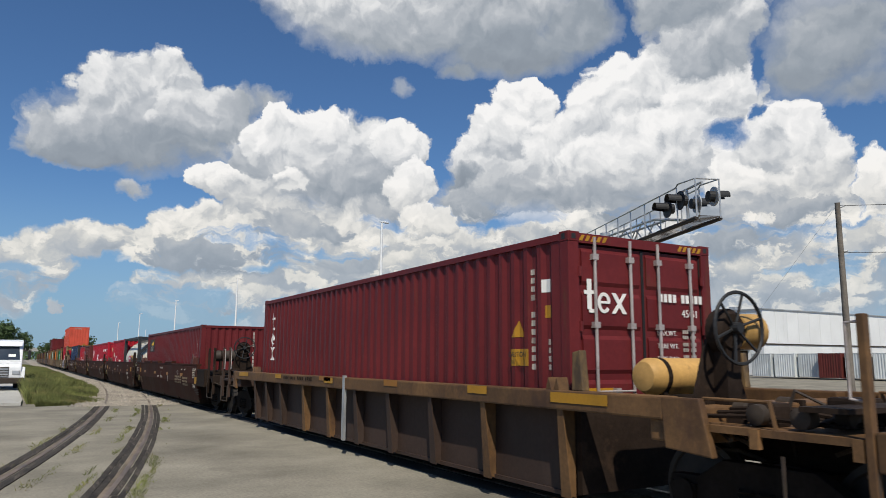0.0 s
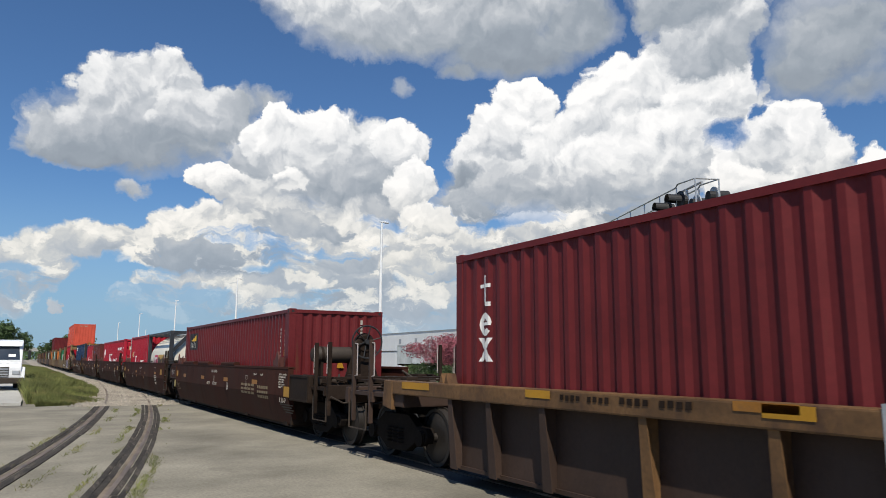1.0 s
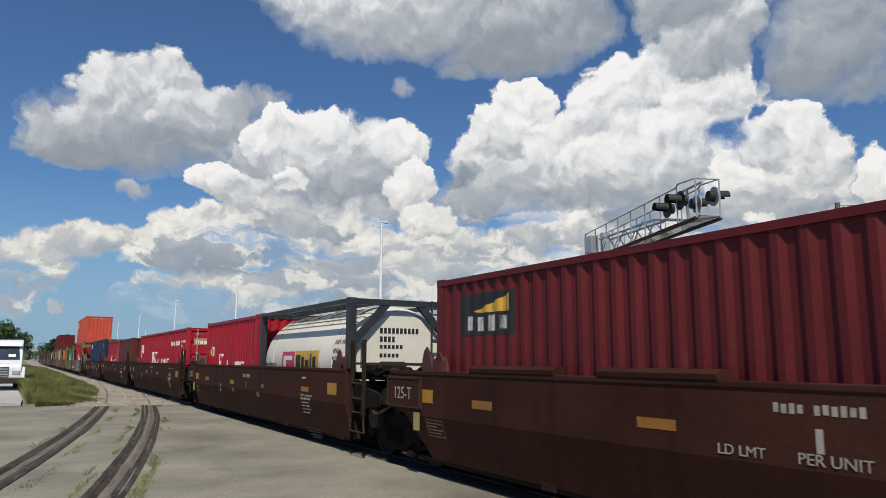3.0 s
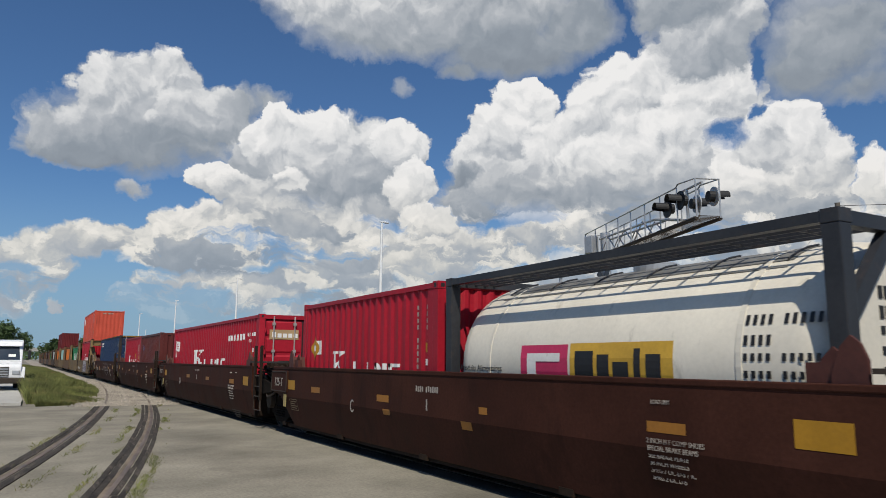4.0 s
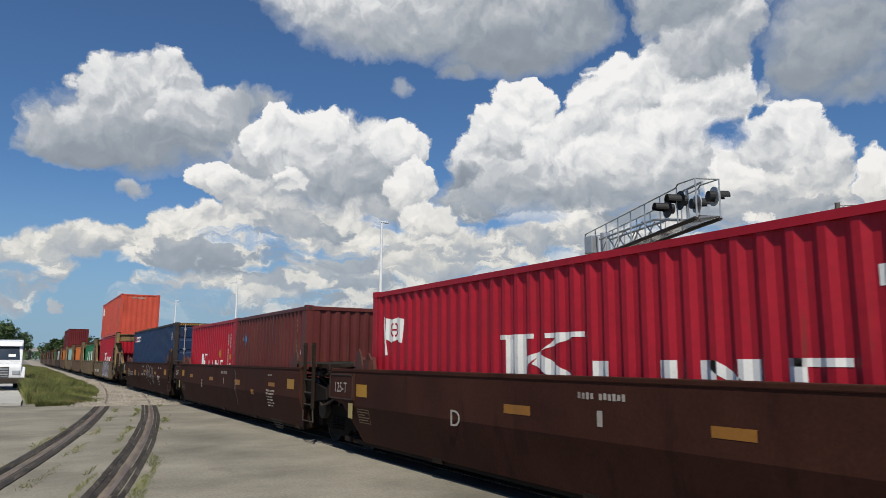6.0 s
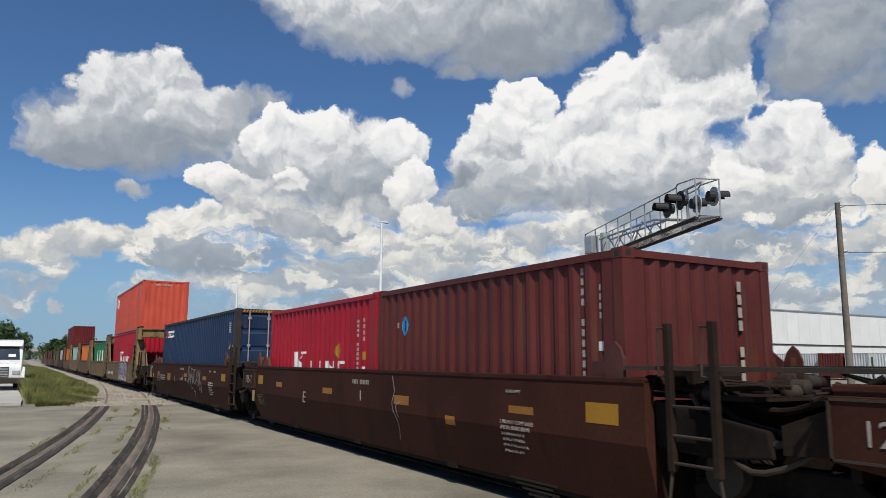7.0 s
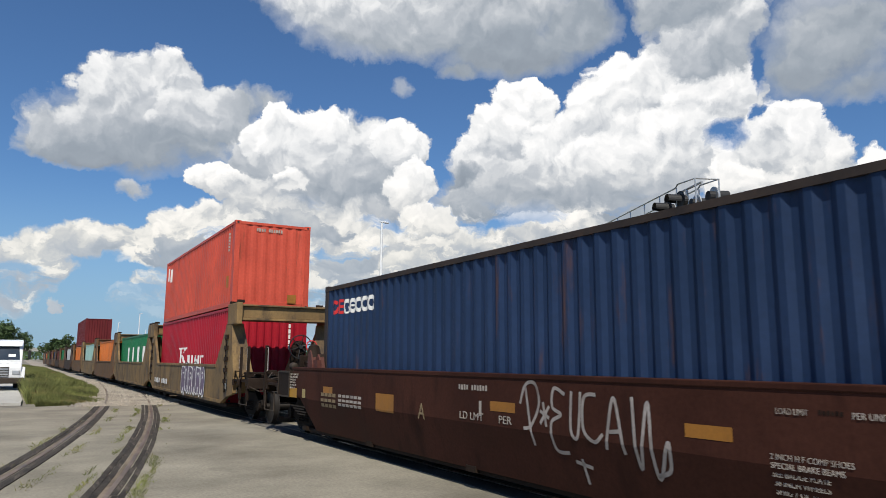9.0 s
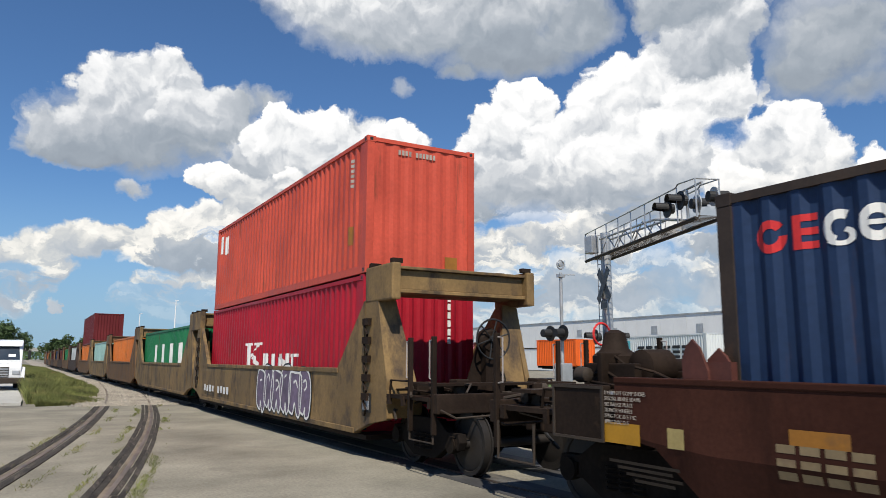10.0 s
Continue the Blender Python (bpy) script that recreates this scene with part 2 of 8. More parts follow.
# ---------------------------------------------------------------- materials
def shader(name, base, rough=0.6, metal=0.0, spread=0.12, grain=40.0, patch=1.3, bump=0.15, stain=None, amount=0.0, streak=(1, 1, 1), stainscale=2.2, rnd=0.0, spec=0.4):
    """A surface with patches, fine grain and relief, and stains of a second colour, drawn out by streak."""
    mt = bpy.data.materials.new(name)
    mt.use_nodes = True
    nt = mt.node_tree
    N, L = nt.nodes, nt.links
    b = N["Principled BSDF"]
    b.inputs["Roughness"].default_value, b.inputs["Metallic"].default_value = rough, metal
    b.inputs["Specular IOR Level"].default_value = spec
    tc = N.new("ShaderNodeTexCoord")
    info = N.new("ShaderNodeObjectInfo")
    off = N.new("ShaderNodeVectorMath")
    off.operation = "MULTIPLY_ADD"
    L.new(info.outputs["Random"], off.inputs[0])
    off.inputs[1].default_value = (17.0, 31.0, 7.0)
    L.new(tc.outputs["Object"], off.inputs[2])

    def tex(scale, detail, vec=None, r=0.6):
        n = N.new("ShaderNodeTexNoise")
        n.inputs["Scale"].default_value, n.inputs["Detail"].default_value, n.inputs["Roughness"].default_value = scale, detail, r
        L.new(vec or off.outputs[0], n.inputs["Vector"])
        return n.outputs["Fac"]

    def ranged(f, a, c, lo=0.0, hi=1.0):
        n = N.new("ShaderNodeMapRange")
        L.new(f, n.inputs[0])
        for i, v in zip((1, 2, 3, 4), (a, c, lo, hi)):
            n.inputs[i].default_value = v
        return n.outputs[0]

    def mixed(f, a, c, how="MIX"):
        n = N.new("ShaderNodeMix")
        n.data_type, n.blend_type = "RGBA", how
        for s, v in ((0, f), (6, a), (7, c)):
            if isinstance(v, bpy.types.NodeSocket):
                L.new(v, n.inputs[s])
            else:
                n.inputs[s].default_value = v
        return n.outputs[2]

    big, small = tex(patch, 4.0), tex(grain, 3.0)
    lo = tuple(c * (1 - spread * 1.6) for c in base) + (1,)
    hi = tuple(min(1, c * (1 + spread * 1.3) + 0.01 * spread) for c in base) + (1,)
    col = mixed(ranged(big, 0.3, 0.7), lo, hi)
    col = mixed(0.5 * min(1, spread * 4), col, mixed(ranged(small, 0.25, 0.75), (0.55, 0.55, 0.55, 1), (1.4, 1.4, 1.4, 1)), "MULTIPLY")
    if rnd:
        hs = N.new("ShaderNodeHueSaturation")
        L.new(ranged(info.outputs["Random"], 0, 1, 1 - rnd, 1 + rnd), hs.inputs["Value"])
        L.new(col, hs.inputs["Color"])
        col = hs.outputs[0]
    roughness = ranged(big, 0.25, 0.75, max(0.05, rough - 0.12), min(1, rough + 0.12))
    if stain:
        st = N.new("ShaderNodeVectorMath")
        st.operation = "MULTIPLY"
        L.new(off.outputs[0], st.inputs[0])
        st.inputs[1].default_value = streak
        f = ranged(tex(stainscale, 7.0, st.outputs[0], 0.68), 0.66 - 0.3 * amount, 0.80 - 0.26 * amount, 0.0, 0.9)
        col = mixed(f, col, (*stain, 1))
    L.new(col, b.inputs["Base Color"])
    L.new(roughness, b.inputs["Roughness"])
    if bump:
        bp = N.new("ShaderNodeBump")
        bp.inputs["Strength"].default_value, bp.inputs["Distance"].default_value = bump, 0.012
        L.new(small, bp.inputs["Height"])
        L.new(bp.outputs[0], b.inputs["Normal"])
    return mt


RUST = (0.10, 0.045, 0.025)


def paint(name, c, amount=0.22, rough=0.5):
    return shader(name, c, rough, 0.0, 0.14, 14.0, 0.55, 0.10, RUST, amount + 0.06, (2.4, 2.4, 0.30), 1.7, spec=0.24)


ASPHALT = shader("asphalt", (0.236, 0.218, 0.176), 0.95, 0, 0.22, 22.0, 0.45, 1.0, (0.165, 0.152, 0.125), 0.20, (1, 0.6, 1), 0.45, spec=0.15)
DIRT = shader("dirt_and_gravel", (0.20, 0.185, 0.155), 0.95, 0, 0.25, 12.0, 0.3, 0.6, (0.05, 0.07, 0.03), 0.3, (1, 1, 1), 0.08)
BALLAST = shader("ballast_stone", (0.27, 0.24, 0.20), 0.95, 0, 0.25, 9.0, 1.0, 0.4, rnd=0.35)
TURF = shader("mown_grass", (0.075, 0.125, 0.035), 0.95, 0, 0.3, 9.0, 0.25, 0.6, (0.14, 0.14, 0.06), 0.25, (1, 1, 1), 0.3)
STEEL = shader("rail_steel", (0.22, 0.19, 0.17), 0.38, 0.8, 0.2, 30, 1.0, 0.1, RUST, 0.45)
RAILWEB = shader("rusty_rail", (0.12, 0.065, 0.04), 0.85, 0.2, 0.25, 20, 1.0, 0.3)
RUBBER = shader("crossing_rubber", (0.0500, 0.0490, 0.0500), 0.75, 0, 0.3, 18, 0.7, 0.4, (0.17, 0.16, 0.14), 0.50, (1, 0.3, 1), 1.6)
TIMBER = shader("old_timber", (0.11, 0.085, 0.065), 0.9, 0, 0.3, 22, 1.5, 0.5)
MAROON = paint("maroon_paint", (0.112, 0.0128, 0.0145), 0.12)
TEXRED = paint("dark_red_paint", (0.1148, 0.0138, 0.0153), 0.12)
RED = paint("bright_red_paint", (0.3400, 0.0102, 0.0238), 0.12)
BROWNRED = paint("brown_red_paint", (0.1020, 0.0221, 0.0187), 0.30)
NAVY = paint("navy_paint", (0.0136, 0.0306, 0.0782), 0.14)
ORANGE = paint("orange_red_paint", (0.52, 0.078, 0.046), 0.16)
TANGERINE = paint("orange_paint", (0.55, 0.15, 0.03), 0.2)
GREEN = paint("green_paint", (0.015, 0.15, 0.06), 0.15)
TEAL = paint("pale_teal_paint", (0.28, 0.45, 0.42), 0.15)
GREYPAINT = paint("pale_grey_paint", (0.45, 0.48, 0.49), 0.12)
CARBROWN = shader("car_brown_paint", (0.0475, 0.0168, 0.0108), 0.72, 0.0, 0.20, 24, 0.7, 0.12, (0.026, 0.0105, 0.0075), 0.42, (1.6, 1.6, 0.4), 1.1, spec=0.10)
CARDARK = shader("grimy_dark_steel", (0.0220, 0.0140, 0.0100), 0.75, 0.1, 0.25, 22, 1.2, 0.2, (0.055, 0.034, 0.022), 0.25, spec=0.12)
OCHRE = shader("weathered_ochre_paint", (0.200, 0.126, 0.050), 0.7, 0.0, 0.2, 20, 0.7, 0.12, (0.050, 0.034, 0.024), 0.66, (1.4, 1.4, 0.7), 1.3)
OCHRE2 = shader("faded_rusty_ochre_paint", (0.128, 0.066, 0.025), 0.7, 0.0, 0.26, 20, 1.4, 0.15, (0.050, 0.024, 0.014), 0.50, (1.3, 1.3, 0.6), 1.2)
SHEETBROWN = shader("rusty_side_sheet", (0.0412, 0.0226, 0.0156), 0.75, 0.0, 0.2, 20, 0.8, 0.15, (0.045, 0.028, 0.022), 0.4, (1.3, 1.3, 0.6), 1.2)
WHEELSTEEL = shader("wheel_steel", (0.0220, 0.0185, 0.0165), 0.6, 0.2, 0.25, 20, 1.5, 0.15, (0.020, 0.015, 0.012), 0.45)
# truck grime taken near black: the shade under the cars is in its colour
GRIMESHADE = shader("truck_grime_darkened_as_shade", (0.0125, 0.0095, 0.0078), 0.85, 0.0, 0.3, 20, 2.0, 0.2, (0.028, 0.019, 0.013), 0.25, spec=0.08)
RUSTFRAME = shader("rust_brown_container_frame", (0.032, 0.021, 0.016), 0.7, 0.0, 0.25, 20, 1.6, 0.12, (0.075, 0.036, 0.018), 0.30)
YARDORANGE = shader("bright_orange_container_paint", (0.72, 0.115, 0.012), 0.5, 0, 0.06, 20, 0.5, 0.03)
DUSTTAN = shader("dry_dirt_in_the_flangeway", (0.17, 0.135, 0.10), 0.95, 0, 0.3, 16, 1.5, 0.5, (0.12, 0.10, 0.07), 0.4, (1, 0.3, 1), 2.0)
PLANK = shader("tarred_crossing_timber", (0.050, 0.044, 0.038), 0.9, 0, 0.35, 26, 1.6, 0.5, (0.15, 0.125, 0.10), 0.40, (7.0, 0.35, 2.0), 1.6, rnd=0.22, spec=0.15)
SIDINGRAIL = shader("dull_siding_rail", (0.17, 0.135, 0.11), 0.62, 0.3, 0.3, 24, 1.2, 0.2, (0.09, 0.055, 0.035), 0.5, (1, 0.3, 1), 2.0)
BLACK = shader("black_paint", (0.018, 0.018, 0.019), 0.55, 0, 0.15, 25, 1.0, 0.05)
FRAMEBLACK = shader("worn_black_frame", (0.028, 0.029, 0.033), 0.5, 0, 0.2, 25, 1.0, 0.08, (0.09, 0.06, 0.045), 0.2)
WHITE = shader("white_marking", (0.74, 0.73, 0.70), 0.6, 0, 0.06, 30, 1.5, 0.03, (0.35, 0.30, 0.27), 0.16)
CREAM = shader("faded_cream_marking", (0.2100, 0.1550, 0.0850), 0.65, 0, 0.12, 30, 1.5, 0.03, (0.12, 0.07, 0.05), 0.35)
DULLWHITE = shader("dusty_white_marking", (0.36, 0.32, 0.28), 0.65, 0, 0.12, 30, 1.5, 0.03, (0.10, 0.06, 0.05), 0.3)
YELLOW = shader("yellow_reflector", (0.3854, 0.1927, 0.0115), 0.5, 0, 0.1, 30, 2.0, 0.03, (0.30, 0.15, 0.02), 0.25)
DULLYELLOW = shader("dirty_yellow_reflector", (0.3000, 0.1250, 0.0160), 0.55, 0, 0.12, 30, 2.0, 0.03, (0.18, 0.09, 0.03), 0.4)
PALEYELLOW = shader("pale_yellow_tag", (0.3600, 0.2800, 0.1100), 0.55, 0, 0.12, 30, 2.0, 0.03)
BLUE = shader("blue_decal", (0.02, 0.22, 0.48), 0.5, 0, 0.1, 30, 2.0, 0.02)
REDDECAL = shader("red_decal", (0.60, 0.03, 0.03), 0.5, 0, 0.1, 30, 2.0, 0.02)
PINK = shader("crimson_decal", (0.50, 0.03, 0.10), 0.5, 0, 0.1, 30, 2.0, 0.02)
GOLD = shader("gold_decal", (0.55, 0.33, 0.04), 0.5, 0, 0.1, 30, 2.0, 0.02)
TAN = shader("tan_decal", (0.40, 0.27, 0.14), 0.5, 0, 0.1, 30, 2.0, 0.02)
PURPLE = shader("violet_spray_paint", (0.145, 0.105, 0.165), 0.6, 0, 0.3, 12, 2.5, 0.02)
TANKWHITE = shader("tank_white", (0.66, 0.62, 0.53), 0.42, 0, 0.07, 20, 0.6, 0.03, (0.30, 0.27, 0.22), 0.18, (1.5, 1.5, 0.4), 1.5)
GALV = shader("galvanised_steel", (0.46, 0.47, 0.48), 0.45, 0.55, 0.12, 30, 1.2, 0.05)
RODSTEEL = shader("door_rod_steel", (0.42, 0.37, 0.35), 0.5, 0.35, 0.15, 30, 2.0, 0.05, RUST, 0.2)
GUNGREY = shader("grey_gear", (0.0400, 0.0290, 0.0210), 0.7, 0.1, 0.2, 20, 1.5, 0.1, (0.05, 0.035, 0.03), 0.3)
MUSTARD = shader("mustard_tank_paint", (0.46, 0.27, 0.085), 0.6, 0, 0.15, 20, 1.2, 0.08, (0.14, 0.07, 0.03), 0.25)
WALLWHITE = shader("white_metal_cladding", (0.70, 0.71, 0.71), 0.6, 0, 0.05, 6, 0.15, 0.03, (0.5, 0.5, 0.48), 0.15, (1, 1, 0.2), 0.4)
POLEWOOD = shader("weathered_pole_wood", (0.19, 0.165, 0.14), 0.9, 0, 0.25, 14, 1.0, 0.3, (0.09, 0.075, 0.06), 0.3, (3, 3, 0.2), 2.0)
GLASS = shader("dark_window_glass", (0.03, 0.04, 0.055), 0.08, 0, 0.1, 20, 1, 0.0, spec=0.6)
TRUCKWHITE = shader("truck_white_paint", (0.75, 0.76, 0.77), 0.3, 0, 0.03, 20, 1, 0.0)
LEAF = shader("leaves", (0.050, 0.085, 0.025), 0.75, 0, 0.35, 3.0, 0.8, 0.0, rnd=0.0)
LEAFPINK = shader("pink_blossom", (0.30, 0.085, 0.11), 0.75, 0, 0.35, 3.0, 0.8, 0.0)
WEED = shader("weeds", (0.135, 0.150, 0.045), 0.85, 0, 0.4, 3.0, 0.5, 0.0, (0.27, 0.21, 0.09), 0.40, (1, 1, 1), 0.7)
BARK = shader("bark", (0.10, 0.08, 0.06), 0.95, 0, 0.3, 15, 1.5, 0.4)


# ---------------------------------------------------------------- mesh building
class Solid:
    """Collects simple closed shapes of one part."""

    def __init__(self):
        self.v, self.f = [], []

    def add(self, verts, faces):
        n = len(self.v)
        self.v += [tuple(p) for p in verts]
        self.f += [tuple(i + n for i in q) for q in faces]
        return self

    def box(self, x0, x1, y0, y1, z0, z1):
        v = [(x, y, z) for x in (x0, x1) for y in (y0, y1) for z in (z0, z1)]
        return self.add(v, [(0, 1, 3, 2), (4, 6, 7, 5), (0, 4, 5, 1), (2, 3, 7, 6), (0, 2, 6, 4), (1, 5, 7, 3)])

    def prism(self, poly, lo, hi, axis=0):
        """A polygon drawn out along an axis; its two coordinates are the other two axes in order."""
        def p(a, b, c):
            return (c, a, b) if axis == 0 else (a, c, b) if axis == 1 else (a, b, c)
        n = len(poly)
        v = [p(a, b, lo) for a, b in poly] + [p(a, b, hi) for a, b in poly]
        return self.add(v, [tuple(range(n))[::-1], tuple(range(n, 2 * n))] + [(i, (i + 1) % n, n + (i + 1) % n, n + i) for i in range(n)])

    def tube(self, a, b, r, n=8, r2=None):
        a, b = Vector(a), Vector(b)
        d = (b - a).normalized()
        u = d.orthogonal().normalized()
        w = d.cross(u)
        v = []
        for p, q in ((a, r), (b, r if r2 is None else r2)):
            v += [p + (u * math.cos(k * 2 * math.pi / n) + w * math.sin(k * 2 * math.pi / n)) * q for k in range(n)]
        return self.add(v, [tuple(range(n))[::-1], tuple(range(n, 2 * n))] + [(i, (i + 1) % n, n + (i + 1) % n, n + i) for i in range(n)])

    def pipe(self, pts, r, n=6):
        """One bent tube through the points."""
        pts = [Vector(p) for p in pts]
        u, v, f = None, [], []
        for i, p in enumerate(pts):
            d = (pts[min(i + 1, len(pts) - 1)] - p).normalized() + (p - pts[max(i - 1, 0)]).normalized()
            d = d.normalized() if d.length > 1e-6 else Vector((0, 0, 1))
            u = d.orthogonal().normalized() if u is None else u - d * u.dot(d)
            u = u.normalized() if u.length > 1e-4 else d.orthogonal().normalized()
            w = d.cross(u)
            v += [p + (u * math.cos(k * 2 * math.pi / n) + w * math.sin(k * 2 * math.pi / n)) * r for k in range(n)]
        for i in range(len(pts) - 1):
            f += [(i * n + k, i * n + (k + 1) % n, (i + 1) * n + (k + 1) % n, (i + 1) * n + k) for k in range(n)]
        f += [tuple(range(n))[::-1], tuple(range((len(pts) - 1) * n, len(pts) * n))]
        return self.add(v, f)

    def lathe(self, axis, centre, prof, n=20):
        """Rings (along, radius) round an axis through centre."""
        c = Vector(centre)
        ax = Vector([(1, 0, 0), (0, 1, 0), (0, 0, 1)][axis])
        u = Vector([(0, 1, 0), (0, 0, 1), (1, 0, 0)][axis])
        w = ax.cross(u)
        v, f = [], []
        for a, r in prof:
            v += [c + ax * a + (u * math.cos(k * 2 * math.pi / n) + w * math.sin(k * 2 * math.pi / n)) * r for k in range(n)]
        for j in range(len(prof) - 1):
            f += [(j * n + i, j * n + (i + 1) % n, (j + 1) * n + (i + 1) % n, (j + 1) * n + i) for i in range(n)]
        f += [tuple(range(n))[::-1], tuple(range((len(prof) - 1) * n, len(prof) * n))]
        return self.add(v, f)

    def ring(self, axis, centre, R, r, n=28, k=8):
        c = Vector(centre)
        ax = Vector([(1, 0, 0), (0, 1, 0), (0, 0, 1)][axis])
        u = Vector([(0, 1, 0), (0, 0, 1), (1, 0, 0)][axis])
        w = ax.cross(u)
        v, f = [], []
        for i in range(n):
            o = u * math.cos(i * 2 * math.pi / n) + w * math.sin(i * 2 * math.pi / n)
            v += [c + o * (R + r * math.cos(j * 2 * math.pi / k)) + ax * r * math.sin(j * 2 * math.pi / k) for j in range(k)]
        for i in range(n):
            for j in range(k):
                f.append((i * k + j, ((i + 1) % n) * k + j, ((i + 1) % n) * k + (j + 1) % k, i * k + (j + 1) % k))
        return self.add(v, f)

    def mesh(self, name, bevel=0.0, smooth=False):
        me = bpy.data.meshes.new(name)
        me.from_pydata(self.v, [], self.f)
        bm = bmesh.new()
        bm.from_mesh(me)
        bmesh.ops.recalc_face_normals(bm, faces=bm.faces)
        if bevel:
            bmesh.ops.bevel(bm, geom=[e for e in bm.edges if len(e.link_faces) == 2 and e.calc_face_angle(0) > 0.6], offset=bevel, segments=2, affect="EDGES", profile=0.6, clamp_overlap=True)
        if smooth:
            for fc in bm.faces:
                fc.smooth = True
            for e in bm.edges:
                if len(e.link_faces) == 2 and e.calc_face_angle(0) > 0.7:
                    e.smooth = False
        bm.to_mesh(me)
        bm.free()
        return me


def part(name, shape, material, parent=None, label="", bevel=0.0, smooth=False):
    me = shape.mesh(name, bevel, smooth) if isinstance(shape, Solid) else shape
    if not me.materials:
        me.materials.append(material)
    ob = new(name, me)
    ob.parent = parent
    return tagged(ob, label)


def thing(name, label, category, group="", kind="", at=(0, 0, 0)):
    ob = new(name)
    ob.empty_display_size = 0.3
    ob.location = at
    return tagged(ob, label, category, group, kind)


def letters(name, text, size, material, parent, at, face="side", label="", squeeze=1.0):
    """Flat lettering. face side: on a wall whose outside looks towards -x, reading from +y to -y; front: on a wall that looks towards -y."""
    cu = bpy.data.curves.new(name, "FONT")
    cu.body, cu.size, cu.extrude = text, size * 1.37, 0.0015
    cu.resolution_u = 3
    tmp = bpy.data.objects.new(name, cu)
    me = bpy.data.meshes.new_from_object(tmp)
    bpy.data.objects.remove(tmp)
    bpy.data.curves.remove(cu)
    turn = Matrix(((0, 0, -1), (-1, 0, 0), (0, 1, 0))) if face == "side" else Matrix(((1, 0, 0), (0, 0, -1), (0, 1, 0)))
    me.transform(Matrix.Translation(at) @ turn.to_4x4() @ Matrix.Diagonal((squeeze, 1, 1, 1)))
    me.materials.clear()
    me.materials.append(material)
    return part(name, me, material, parent, label)


# ---------------------------------------------------------------- the train
TRACK = 6.66          # middle of the main track, across
RIDE = []             # (thing, its distance along the train)
ROLL = []             # wheelsets


def place_at(t):
    """How far along the track the front of the first container stands."""
    return 6.415 - 9.659 * t - 0.01395 * t * t


def riding(name, label, category, u, group=""):
    ob = thing(name, label, category, group, at=(TRACK, place_at(0) + u, 0))
    RIDE.append((ob, u))
    return ob


def corrugation(length, pitch=0.2775, depth=0.036, lip=0.10):
    """Breakpoints (along, depth) of a pressed wall: flats outside and inside, with slopes between."""
    n = round((length - 2 * lip) / pitch)
    p = (length - 2 * lip) / n
    pts = [(0, 0.0), (lip, 0.0)]
    for i in range(n):
        a = lip + i * p
        pts += [(a + p * 0.26, 0.0), (a + p * 0.50, depth), (a + p * 0.76, depth), (a + p, 0.0)]
    pts.append((length, 0.0))
    return pts


def depth_at(pts, s):
    for (a, d), (b, e) in zip(pts, pts[1:]):
        if a <= s <= b:
            return d if b == a else d + (e - d) * (s - a) / (b - a)
    return 0.0


def pressed_wall(pts, z0, z1, origin, axis, inward):
    """A pressed sheet with thickness. axis 1 runs along y, axis 0 along x; inward is +1 or -1 across."""
    S = Solid()
    v, f = [], []
    for s, d in pts:
        for q in (0.0, 0.004):
            c = origin[1 - axis] + inward * (d + q)
            a = origin[axis] + s
            for z in (z0, z1):
                v.append((c, a, z) if axis == 1 else (a, c, z))
    n = len(pts)
    for i in range(n - 1):
        a, b = i * 4, i * 4 + 4
        f += [(a, a + 1, b + 1, b), (a + 2, b + 2, b + 3, a + 3), (a + 1, a + 3, b + 3, b + 1), (a, b, b + 2, a + 2)]
    return S.add(v, f)


